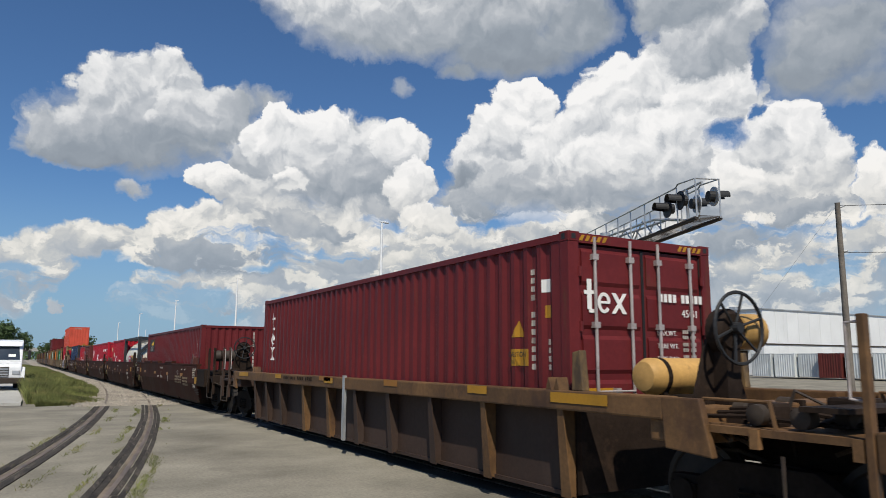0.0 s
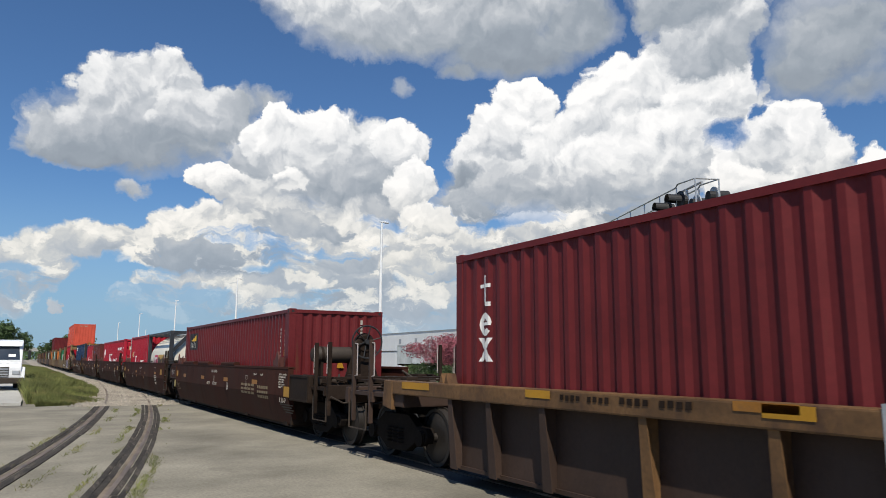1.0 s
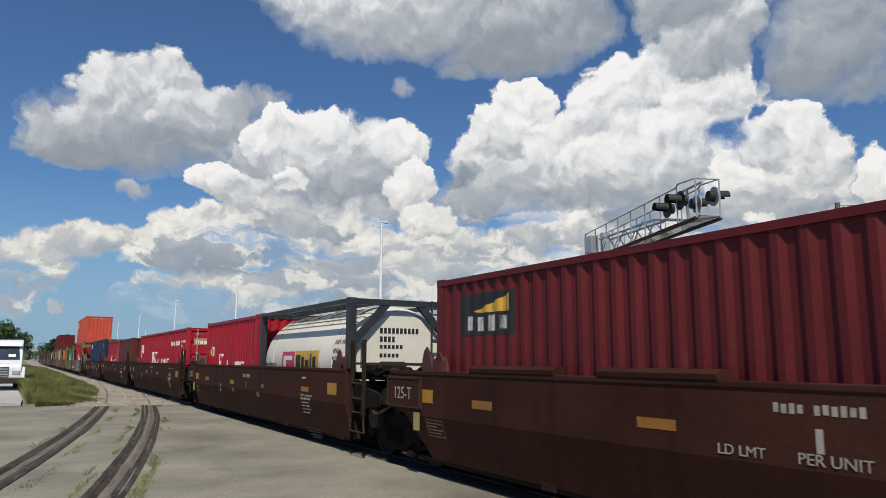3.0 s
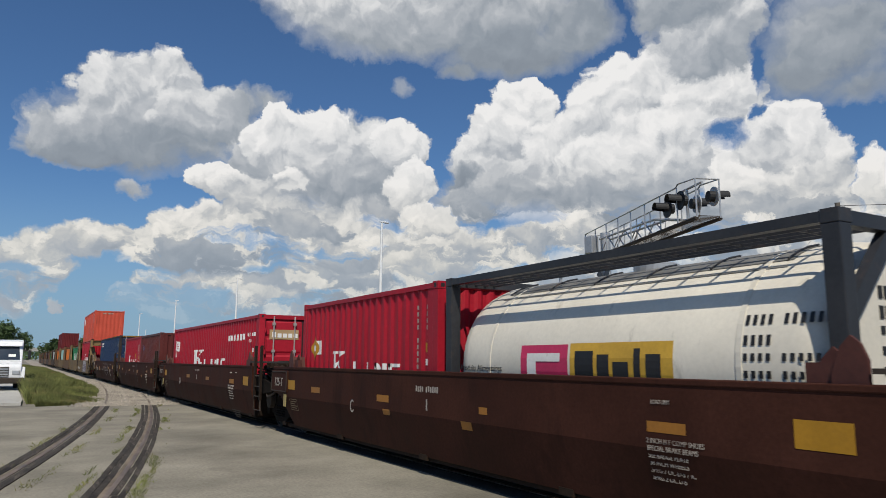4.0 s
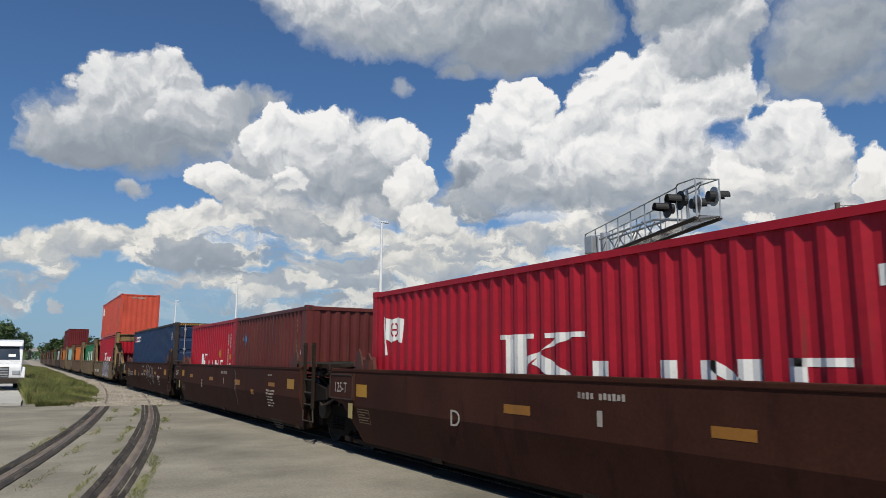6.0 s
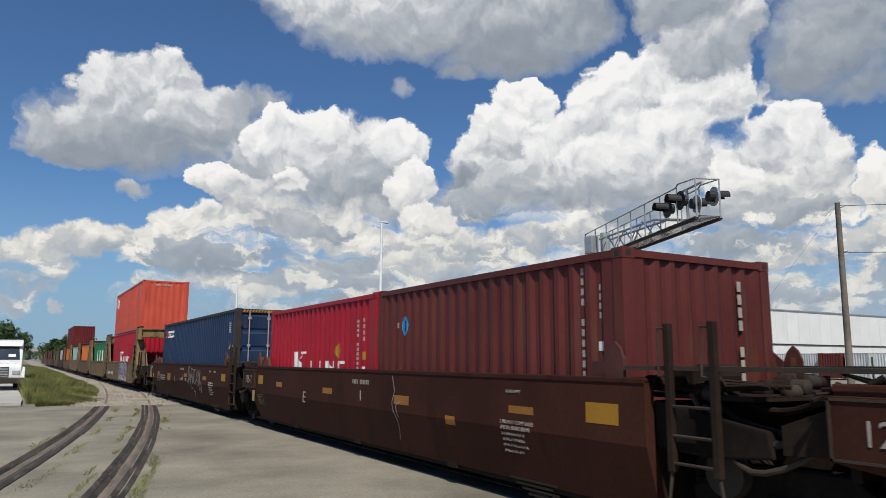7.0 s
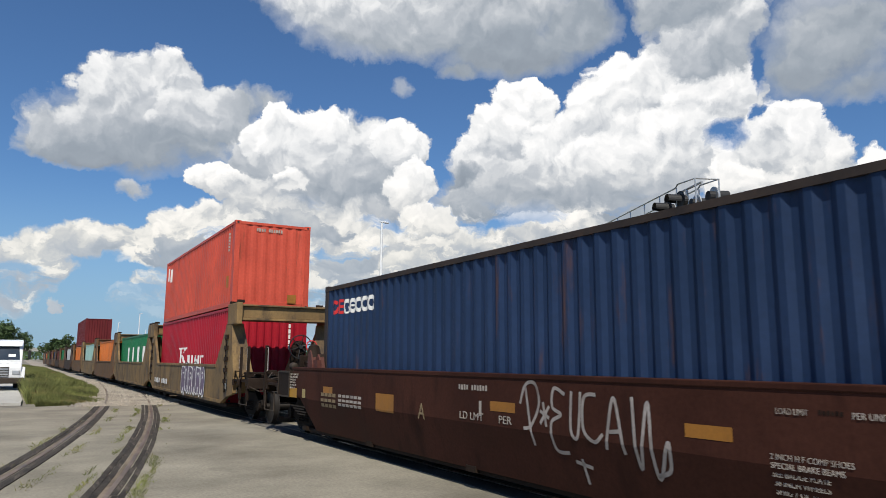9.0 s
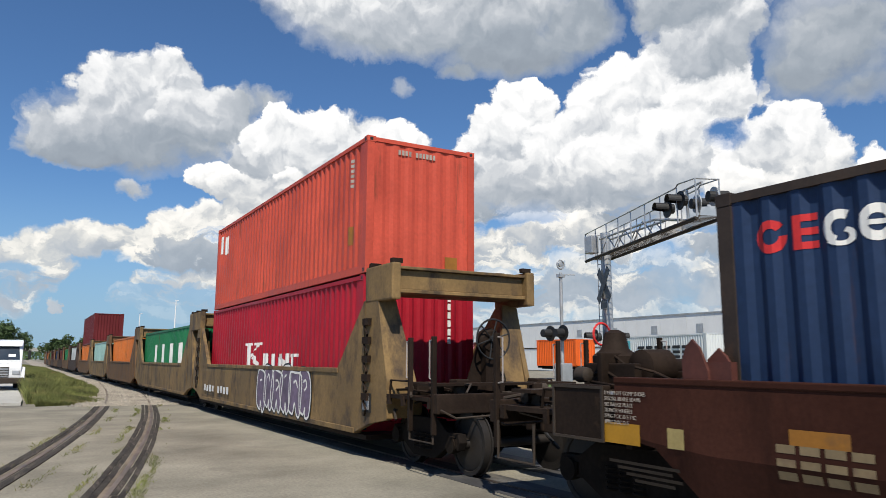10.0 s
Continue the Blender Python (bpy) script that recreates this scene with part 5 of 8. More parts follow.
# a loose looping tag: (distance back from the platform's joint, height)
TAG = [[(9.62, 1.18), (9.50, 1.40), (9.30, 1.42), (9.22, 1.20), (9.38, 0.95), (9.55, 0.90)], [(9.50, 1.38), (9.42, 1.0), (9.36, 0.72)],
       [(9.20, 1.12), (9.02, 1.05)], [(9.14, 1.22), (9.08, 0.95)], [(9.20, 0.98), (9.02, 1.18)],
       [(8.72, 1.32), (8.92, 1.38), (8.96, 1.18), (8.80, 1.10), (8.98, 1.0), (8.94, 0.72), (8.70, 0.70)], [(8.60, 1.36), (8.62, 0.95), (8.50, 0.90), (8.44, 1.36)],
       [(8.18, 1.34), (8.38, 1.30), (8.40, 0.98), (8.22, 0.86), (8.08, 0.95)], [(8.04, 0.80), (7.90, 1.32), (7.76, 0.78)], [(7.98, 0.98), (7.80, 1.0)],
       [(7.62, 1.34), (7.56, 0.66), (7.40, 1.30), (7.34, 0.60), (7.14, 0.95), (7.16, 0.70), (7.36, 0.62)], [(8.5, 0.66), (8.46, 0.40)], [(8.62, 0.62), (8.34, 0.58)]]
strokes(UNIT_A, [[(4.70 + (y - 7.14) * 0.91, z) for y, z in run] for run in TAG], 0.04, SPRAY, None, "looping pale grey spray painted tag")
strokes(UNIT_B, [[(y + -2.59, z) for y, z in run] for run in [[(8.02, 1.16), (8.12, 1.24), (8.0, 1.27), (7.9, 1.2), (8.05, 1.12)], [(8.0, 1.12), (8.08, 0.98), (7.96, 1.05), (7.86, 0.96)], [(7.9, 1.28), (7.82, 1.14)]]],0.014, DULLWHITE, None, "thin chalky tag")
for car in (UNIT_E,):
    strokes(car, [[(y + -0.64, z) for y, z in run] for run in [[(7.3, 1.44), (7.22, 1.2), (7.3, 1.0), (7.15, 0.7), (7.2, 0.45)], [(7.0, 1.05), (7.16, 0.98), (7.1, 0.8)]]], 0.018, SPRAY, None, "pale drip stains")


def throw_up(car):
    """Violet and white bubble letters on the side of the bulkhead car."""
    runs, fills, inner = [], [], []
    tag_rng = random.Random(31)

    def jog(pts, r=0.05):
        return [(p + tag_rng.uniform(-r, r), q + tag_rng.uniform(-r, r)) for p, q in pts]
    y = 6.95
    for k in range(6):
        w = (0.70, 0.62, 0.72, 0.66, 0.74, 0.60)[k]
        a, t = 0.60 + tag_rng.uniform(-0.08, 0.06), 1.42 + tag_rng.uniform(-0.08, 0.10)
        rim = jog([(y, a + 0.05), (y + 0.08, (a + t) / 2), (y - 0.02, t), (y - w * 0.5, t + 0.04), (y - w, t - 0.05), (y - w * 1.04, (a + t) / 2), (y - w * 0.92, a), (y - w * 0.62, a - 0.05), (y - w * 0.5, a + 0.16), (y - w * 0.35, a - 0.03)])
        fills.append(rim)
        runs.append(rim + rim[:1])
        inner.append(jog([(y - w * 0.30, t - 0.22), (y - w * 0.5, t - 0.14), (y - w * 0.68, t - 0.28), (y - w * 0.45, t - 0.40)][:2 + k % 3], 0.04))
        y -= w * 0.93
    strokes(car, runs, 0.13, BLACK, -1.4775, "dark spray painted shadow round the letters")
    strokes(car, inner, 0.05, WHITE, -1.481, "white spray painted strokes")
    for k, q in enumerate(fills):
        S = Solid()
        S.v = [(-1.479, a, b) for a, b in q]
        S.f = [tuple(range(len(q)))]
        part("graffiti", S, PURPLE, car, "violet bubble letter fill")
    strokes(car, runs, 0.05, WHITE, -1.4815, "white bubble letter outline")


throw_up(BULK[0])


# ---------------------------------------------------------------- gear on the cars
def guide_ears(car, y, sx, way):
    """Pointed maroon guides that steer a container into the well."""
    S = Solid()
    for a, tall in ((0.0, 0.0), (0.20, -0.08)):
        y0 = y + way * a
        xo = sx * (1.47 - a * 0.5)
        S.prism([(y0 + way * p, z) for p, z in ((0.0, 1.46), (0.0, 1.70), (0.05, 1.82 + tall), (0.12, 1.88 + tall), (0.20, 1.80 + tall), (0.28, 1.60), (0.28, 1.46))], xo, xo - sx * 0.03, 0)
        S.prism([(y0 + way * p, z) for p, z in ((0.08, 1.50), (0.08, 1.74), (0.11, 1.74), (0.20, 1.50))], xo - sx * 0.03, xo - sx * 0.14, 0)
    S.box(sx * 1.48, sx * 1.30, min(y, y + way * 0.50), max(y, y + way * 0.50), 1.44, 1.50)
    S.box(sx * 1.44, sx * 1.36, min(y + way * 0.1, y + way * 0.5), max(y + way * 0.1, y + way * 0.5), 1.50, 1.68)
    part("container_guide", S, EARRED, car, "pointed maroon steel container guide")


EARRED = shader("oxide_red_paint", (0.075, 0.022, 0.016), 0.65, 0, 0.2, 20, 1.5, 0.1, (0.05, 0.03, 0.025), 0.3)


def end_ladder(car, y0, y1, z0=0.45, z1=2.03):
    for y in (y0, y1):
        part("ladder_post", Solid().box(-1.53, -1.47, y - 0.035, y + 0.035, z0 + 0.25, z1), CARDARK, car, bevel=0.008)
        grab([(-1.50, y + 0.02, z1 - 0.05), (-1.50, y + 0.13, z1 - 0.04), (-1.50, y + 0.13, 1.55), (-1.50, y + 0.02, 1.54)], car, GUNGREY)
    rungs = (0.78, 1.02, 1.28)
    for z in rungs:
        part("rung", Solid().pipe([(-1.51, y0, z), (-1.51, y1, z)], 0.016), GUNGREY, car)
    part("stirrup_step", Solid().pipe([(-1.50, y0, 0.75), (-1.50, y0 - 0.05, z0), (-1.50, y1 + 0.05, z0), (-1.50, y1, 0.75)], 0.018), GUNGREY, car, "bent bar step")


def joint_gear(front_car, L, rear_car):
    """What stands over the shared truck between two platforms."""
    # frame of the stencilled box on the leading platform's tail
    for sx in (-1, 1):
        part("tail_box", Solid().box(sx * 1.53, sx * 1.44, L - 1.68, L - 0.55, 0.96, 1.44), CARBROWN, front_car, bevel=0.02)
        part("tail_arm", Solid().prism([(L - 0.55, 0.98), (L - 0.55, 1.35), (L - 0.10, 1.18), (L - 0.10, 0.95)], sx * 1.40, sx * 1.28, 0), CARDARK, front_car)
        part("head_arm", Solid().prism([(0.0, 0.90), (0.05, 1.12), (1.25, 1.32), (1.25, 0.88), (0.6, 0.84)], sx * 1.38, sx * 1.22, 0), GRIMESHADE, rear_car, bevel=0.02)
        part("hand_bar", Solid().box(sx * 1.49, sx * 1.18, -0.05, 1.52, 1.60, 1.64), GUNGREY, rear_car)
        part("hand_bar", Solid().box(sx * 1.49, sx * 1.18, L - 1.6, L - 0.06, 1.60, 1.64), GUNGREY, front_car)
        guide_ears(front_car, L - 1.62, sx, -1)
        guide_ears(rear_car, 1.55, sx, 1)
    fr = Solid()
    for a, b, c, d in ((L - 1.66, L - 0.57, 1.405, 1.425), (L - 1.66, L - 0.57, 0.975, 0.995), (L - 1.66, L - 1.64, 0.975, 1.425), (L - 0.59, L - 0.57, 0.975, 1.425)):
        fr.box(-1.542, -1.528, a, b, c, d)
    part("box_frame", fr, GUNGREY, front_car, "raised rim of the stencilled box")
    letters("stencil", "125-T", 0.19, DULLWHITE, front_car, (-1.536, L - 0.80, 1.10), "side", "dusty white block stencil", 0.95)
    part("end_platform", Solid().box(-1.25, 1.25, 0.25, 1.6, 1.34, 1.38), CARDARK, rear_car, "grated end platform")
    part("end_platform", Solid().box(-1.25, 1.25, L - 1.9, L - 0.25, 1.34, 1.38), CARDARK, front_car, "grated end platform")
    for k in range(4):
        part("brake_pipe", Solid().pipe([(-1.2 + k * 0.12, 1.7, 1.46 - 0.03 * k), (-1.25 + 0.1 * k, 0.9, 1.42 + 0.03 * k), (-1.1 + 0.1 * k, 0.2, 1.46)], 0.022, 6), CARDARK, rear_car)
    part("valve_block", Solid().box(-1.1, -0.7, 1.0, 1.35, 1.38, 1.62).lathe(0, (-0.6, 1.15, 1.54), [(-0.25, 0.12), (0.25, 0.12)], 14), CARDARK, rear_car, bevel=0.02)
    part("slack_adjuster", Solid().tube((-1.1, L - 1.7, 1.48), (0.2, L - 0.4, 1.50), 0.05, 10).box(-0.9, -0.4, L - 1.1, L - 0.8, 1.38, 1.60), CARDARK, front_car)
    part("air_hose", Solid().pipe([(-1.30, L - 0.5, 1.30), (-1.32, L - 0.15, 1.05), (-1.32, L + 0.15, 0.98), (-1.30, L + 0.5, 1.15), (-1.28, L + 0.75, 1.28)], 0.032, 8), GUNGREY, front_car, "slack grey air hose across the joint")
    for k, (x, drop, lift) in enumerate(((-1.34, 0.55, 0.0), (-1.24, 0.38, 0.08), (-1.12, 0.48, 0.16), (-0.98, 0.30, 0.22))):
        hose = []
        for q in range(13):
            u = q / 12
            hose.append((x + 0.05 * math.sin(u * 9 + k), L - 0.70 + 1.55 * u, 1.36 + lift - drop * math.sin(u * math.pi) ** 0.7 + 0.05 * math.sin(u * 7 + k * 2)))
        part("air_hose", Solid().pipe(hose, 0.026 + 0.006 * (k % 2), 8), CARDARK if k % 2 else GUNGREY, front_car, smooth=True)
    part("bearing_ring", Solid().lathe(0, (-1.13, 0.62 + L, 0.70), [(-0.10, 0.10), (-0.09, 0.20), (0.02, 0.21), (0.05, 0.15)], 20), GUNGREY, front_car, smooth=True)
    rng = random.Random(int(L * 100))
    for k in range(22):
        x, d, z = rng.uniform(-1.25, 0.6), rng.uniform(0.2, 1.5), rng.uniform(1.38, 1.5)
        part("fitting", Solid().lathe(rng.choice((0, 1)), (x, d, z), [(-0.09, 0.03), (-0.07, 0.07), (0.07, 0.07), (0.10, 0.03)], 10), GUNGREY if k % 2 else CARDARK, rear_car, smooth=True)
        part("rod", Solid().pipe([(x, L - d, z), (x + rng.uniform(-0.3, 0.3), L - d + rng.uniform(-0.4, 0.4), z + rng.uniform(0, 0.15)), (x + rng.uniform(-0.5, 0.5), L - 0.5, z)], 0.018, 6), CARDARK, front_car)
    # thin rim and lines of a painted notice under the reflector
    n0, n1 = L - 2.25, L - 1.77
    for a, b, c, d in ((n0, n1, 0.60, 0.612), (n0, n1, 0.828, 0.84), (n0, n0 + 0.012, 0.612, 0.828), (n1 - 0.012, n1, 0.612, 0.828)):
        mark(front_car, "notice_rim", a, b, c, d, CREAM)
    for k, w in enumerate((0.40, 0.26, 0.42, 0.36)):
        mark(front_car, "marking", n1 - 0.03 - w, n1 - 0.03, 0.778 - k * 0.045, 0.796 - k * 0.045, CREAM)
    part("badge_plate", Solid().box(-1.522, -1.510, L - 1.62, L - 1.45, 0.66, 0.92), PALEYELLOW, front_car, "pale yellow badge plate")
    end_ladder(rear_car, 0.44, 0.94)


for fc, L, rc in ((UNIT_B, 16.9, UNIT_C), (UNIT_C, 15.95, UNIT_D), (UNIT_D, 15.90, UNIT_E), (UNIT_E, 16.05, UNIT_A)):
    joint_gear(fc, L, rc)

for a, b in ((3.3, 5.1), (6.55, 8.35), (8.75, 10.8)):
    S = Solid()
    S.prism([(-1.52, 1.52), (-1.53, 1.58), (-1.47, 1.62), (-1.36, 1.61), (-1.34, 1.52)], a + 5.0 - 1.6, b + 4.7 - 1.6, 1)
    part("roll_guard", S, CARBROWN, UNIT_B, "rolled brown guard plate on the top chord", bevel=0.01)


def end_gear(car, y, way, tank_mat, wheel_x, wheel_y, wheel_z, floor_mat, posts=(1.35, 2.08), tank=(-1.10, 0.05, 0.45, 1.60)):
    """Platform end over a truck: way -1 looks to the train's front, +1 to its tail; y is where the well's side stops."""
    def s(d):
        return y + way * d

    def slab(x0, x1, d0, d1, z0, z1):
        return Solid().box(x0, x1, *sorted((s(d0), s(d1))), z0, z1)
    part("end_sill", slab(-1.45, 1.45, 0.0, 0.5, 0.95, 1.28), floor_mat, car, bevel=0.02)
    part("draft_sill", slab(-0.35, 0.35, 0.0, 2.3, 0.72, 1.10), CARDARK, car)
    part("end_floor", slab(-1.45, 1.45, 0.5, 2.2, 1.08, 1.14), floor_mat, car, "steel floor of the platform's end")
    part("end_beam", slab(-1.48, 1.48, 2.12, 2.26, 0.92, 1.20), floor_mat, car, bevel=0.015)
    part("cross_walk", slab(-1.40, 1.40, 1.5, 1.9, 1.30, 1.34), CARDARK, car, "open grating across the end")
    for d in (0.6, 1.1, 1.95):
        part("floor_rib", slab(-1.48, -1.42, d, d + 0.08, 0.98, 1.14), floor_mat, car)
    for sx in (-1, 1):
        for d in posts:
            part("grab_post", slab(sx * 1.49, sx * 1.42, d, d + 0.06, 0.62, 2.03), floor_mat, car, bevel=0.008)
            grab([(sx * 1.455, s(d + 0.03), 1.98), (sx * 1.455, s(d - 0.10), 1.97), (sx * 1.455, s(d - 0.10), 1.42), (sx * 1.455, s(d + 0.03), 1.40)], car, RODSTEEL, 0.012)
        part("stirrup_step", Solid().pipe([(sx * 1.46, s(1.38), 0.95), (sx * 1.46, s(1.38), 0.50), (sx * 1.46, s(2.1), 0.50), (sx * 1.46, s(2.1), 0.95)], 0.018), GUNGREY, car, "bent bar step")
        part("hand_rail", Solid().pipe([(sx * 1.40, s(0.55), 1.12), (sx * 1.40, s(0.60), 1.36), (sx * 1.40, s(1.25), 1.36), (sx * 1.40, s(1.3), 1.12)], 0.02), floor_mat, car)
    if tank_mat:
        ta, tb, td, tz = tank
        part("air_reservoir", Solid().lathe(0, (0, s(td), tz), [(ta, 0.06), (ta + 0.02, 0.15), (ta + 0.10, 0.19), (tb - 0.10, 0.19), (tb - 0.02, 0.15), (tb, 0.06)], 22), tank_mat, car, "round-ended brake air tank", smooth=True)
        for x in (ta + 0.22, tb - 0.22):
            part("tank_strap", Solid().lathe(0, (x, s(td), tz), [(-0.03, 0.194), (0.03, 0.194)], 22), CARDARK, car)
            part("tank_saddle", Solid().box(x - 0.03, x + 0.03, *sorted((s(td - 0.12), s(td + 0.12))), 1.1, tz - 0.13), CARDARK, car)
    if wheel_z:
        brake_wheel(car, wheel_x, wheel_y, wheel_z)
        part("brake_housing", Solid().lathe(1, (wheel_x, wheel_y + 0.06, wheel_z - 0.03), [(0.0, 0.17), (0.05, 0.22), (0.16, 0.22), (0.20, 0.12)], 18), CARDARK, car, "round hand brake gear housing", bevel=0.0, smooth=True)
        part("brake_stand", Solid().box(wheel_x - 0.10, wheel_x + 0.10, wheel_y + 0.08, wheel_y + 0.24, 1.1, wheel_z).prism([(wheel_x - 0.45, 1.12), (wheel_x + 0.45, 1.12), (wheel_x + 0.16, wheel_z - 0.1), (wheel_x - 0.16, wheel_z - 0.1)], wheel_y + 0.24, wheel_y + 0.28, 1), CARDARK, car, "hand brake stand")
        if tank_mat is MUSTARD:
            part("brake_drum", Solid().lathe(0, (wheel_x + 0.30, wheel_y + 0.22, wheel_z - 0.02), [(-0.12, 0.12), (-0.10, 0.17), (0.20, 0.18), (0.24, 0.12)], 20), MUSTARD, car, "mustard brake drum casing", smooth=True)
        part("brake_chain", Solid().pipe([(wheel_x, wheel_y + 0.12, wheel_z - 0.2), (wheel_x + 0.03, wheel_y + 0.1, 1.3), (wheel_x + 0.05, wheel_y + 0.2, 0.9)], 0.022, 6), CARDARK, car)
    for k, (x, d) in enumerate(((-1.1, 0.9), (-0.6, 1.3), (0.5, 0.8), (0.9, 1.4))):
        part("valve", slab(x - 0.12, x + 0.12, d, d + 0.26, 1.14, 1.34 + 0.05 * (k % 2)), CARDARK, car, bevel=0.03)
    for k in range(5):
        part("brake_pipe", Solid().pipe([(-1.3 + k * 0.15, s(0.1), 1.18 + 0.02 * k), (-1.25 + k * 0.2, s(0.9), 1.22 + 0.03 * (k % 3)), (-1.1 + 0.25 * k, s(1.7), 1.18)], 0.02, 6), CARDARK, car)
    gear_rng = random.Random(int(abs(y) * 100) + (7 if way > 0 else 3))
    for k in range(30):
        x, d, z = gear_rng.uniform(-1.3, 1.0), gear_rng.uniform(0.1, 2.0), gear_rng.uniform(0.75, 1.35)
        if k % 3 == 0:
            part("rod", Solid().pipe([(x, s(d), z), (x + gear_rng.uniform(-0.3, 0.3), s(d + gear_rng.uniform(-0.2, 0.5)), z + gear_rng.uniform(-0.2, 0.25)), (x + gear_rng.uniform(-0.5, 0.5), s(d + 0.4), z - 0.1)], gear_rng.uniform(0.012, 0.025), 6), GUNGREY, car)
        elif k % 3 == 1:
            h = gear_rng.uniform(0.08, 0.22)
            part("bracket", slab(x, x + gear_rng.uniform(0.05, 0.2), d, d + gear_rng.uniform(0.05, 0.2), 1.12, 1.12 + h), GUNGREY if k % 2 else CARDARK, car, bevel=0.012)
        else:
            part("fitting", Solid().lathe(gear_rng.choice((0, 1)), (x, s(d), 1.24), [(-0.08, 0.04), (-0.06, 0.09), (0.06, 0.09), (0.1, 0.05)], 12), GUNGREY, car, smooth=True)
    knuckle_coupler(car, s(2.2), s(2.75))
    part("uncoupling_lever", Solid().pipe([(-1.45, s(2.3), 0.98), (-1.2, s(2.32), 0.86), (-0.2, s(2.35), 0.90)], 0.016), GUNGREY, car)


end_gear(RIBBED, -1.4, -1, MUSTARD, -0.80, -1.95, 2.00, OCHRE2, (2.05,), (-1.16, 0.02, -0.37, 1.53))
end_gear(RIBBED, 13.4, 1, None, 0, 0, 0, SHEETBROWN, (1.18, 1.9))
end_gear(UNIT_B, 18.75 - 16.9, -1, GUNGREY, -0.36, 0.32, 2.06, CARDARK, (1.45, 2.18), (-0.90, 0.28, -0.35, 1.80))
end_gear(UNIT_A, 97.0 - 81.7, 1, None, 0, 0, 0, CARDARK, (2.1,))
end_gear(BULK[0], 0.15, -1, None, 0.35, -0.85, 2.05, CARDARK)
for sx in (-1, 1):
    for y0, y1 in ((17.55 - 16.9, 18.75 - 16.9),):
        part("control_box", Solid().box(sx * 1.51, sx * 1.40, y0, y1, 0.80, 1.36), CARDARK, UNIT_B, "dark boxed panel with a raised rim", bevel=0.02)
        part("box_frame", Solid().box(sx * 1.525, sx * 1.508, y0 + 0.02, y1 - 0.02, 1.31, 1.34).box(sx * 1.525, sx * 1.508, y0 + 0.02, y1 - 0.02, 0.82, 0.85).box(sx * 1.525, sx * 1.508, y0 + 0.02, y0 + 0.05, 0.85, 1.31).box(sx * 1.525, sx * 1.508, y1 - 0.05, y1 - 0.02, 0.85, 1.31), CARDARK, UNIT_B)
    y0, y1 = 97.15 - 81.7, 97.95 - 81.7
    part("control_box", Solid().box(sx * 1.51, sx * 1.40, y0, y1, 0.86, 1.44), CARDARK, UNIT_A, "dark boxed panel with a raised rim", bevel=0.02)
    part("box_frame", Solid().box(sx * 1.525, sx * 1.508, y0, y1, 1.40, 1.43).box(sx * 1.525, sx * 1.508, y0, y1, 0.87, 0.90).box(sx * 1.525, sx * 1.508, y0, y0 + 0.03, 0.9, 1.4).box(sx * 1.525, sx * 1.508, y1 - 0.03, y1, 0.9, 1.4), GUNGREY, UNIT_A)
    part("end_gusset", Solid().prism([(-1.58, 1.36), (-2.02, 1.36), (-2.14, 0.86), (-1.62, 0.90)], sx * 1.50, sx * 1.42, 0), OCHRE2, RIBBED, "brown bracket plate at the chord's end", bevel=0.015)
    part("end_gusset", Solid().prism([(13.7, 1.36), (14.0, 1.36), (14.05, 0.95), (13.72, 0.9)], sx * 1.50, sx * 1.42, 0), OCHRE2, RIBBED, bevel=0.015)
    for k in (0.0, 0.14):
        part("guide_tooth", Solid().prism([(0.16 - k, 1.36), (0.06 - k, 1.36), (0.11 - k, 1.50)], sx * 1.46, sx * 1.30, 0), OCHRE2, RIBBED, "triangular locating tooth")
        part("guide_tooth", Solid().prism([(12.02 + k, 1.36), (12.12 + k, 1.36), (12.07 + k, 1.50)], sx * 1.46, sx * 1.30, 0), OCHRE2, RIBBED, "triangular locating tooth")
    part("corner_bracket", Solid().prism([(-0.40, 1.36), (-0.22, 1.36), (-0.24, 1.78), (-0.36, 1.80)], sx * 1.40, sx * 1.30, 0), OCHRE, RIBBED, "upright bracket at the container's corner", bevel=0.012)
    part("band_strip", Solid().box(sx * 1.506, sx * 1.46, 5.98, 6.08, 0.24, 1.40), GALV, RIBBED, "pale strip bolted over the side")
guide_ears(UNIT_A, 96.15 - 81.7, -1, -1)
guide_ears(UNIT_A, 96.15 - 81.7, 1, -1)
guide_ears(UNIT_B, 19.75 - 16.9, -1, 1)
tail_y = 97.75 - 81.7
part("spare_brake_gear", Solid().lathe(2, (-0.75, tail_y, 1.40), [(0.0, 0.24), (0.10, 0.26), (0.34, 0.26), (0.42, 0.16), (0.60, 0.12), (0.64, 0.05)], 18), CARDARK, UNIT_A, "grimy brake cylinder on the end platform", smooth=True)
part("brake_drum", Solid().lathe(0, (-0.55, tail_y - 0.45, 1.62), [(-0.30, 0.08), (-0.26, 0.19), (0.10, 0.20), (0.16, 0.10), (0.42, 0.09)], 16), CARDARK, UNIT_A, smooth=True)
part("gear_bracket", Solid().box(-1.15, -0.35, tail_y - 0.20, tail_y - 0.12, 1.38, 1.78).box(-1.05, -0.95, tail_y - 0.6, tail_y + 0.2, 1.38, 1.66).box(-0.45, -0.35, tail_y - 0.9, tail_y - 0.2, 1.38, 1.58), CARDARK, UNIT_A, bevel=0.02)
part("release_ring", Solid().ring(1, (-0.72, tail_y + 0.25, 2.0), 0.13, 0.014, 18, 6), REDDECAL, UNIT_A, "thin red release ring")
clump_rng = random.Random(77)
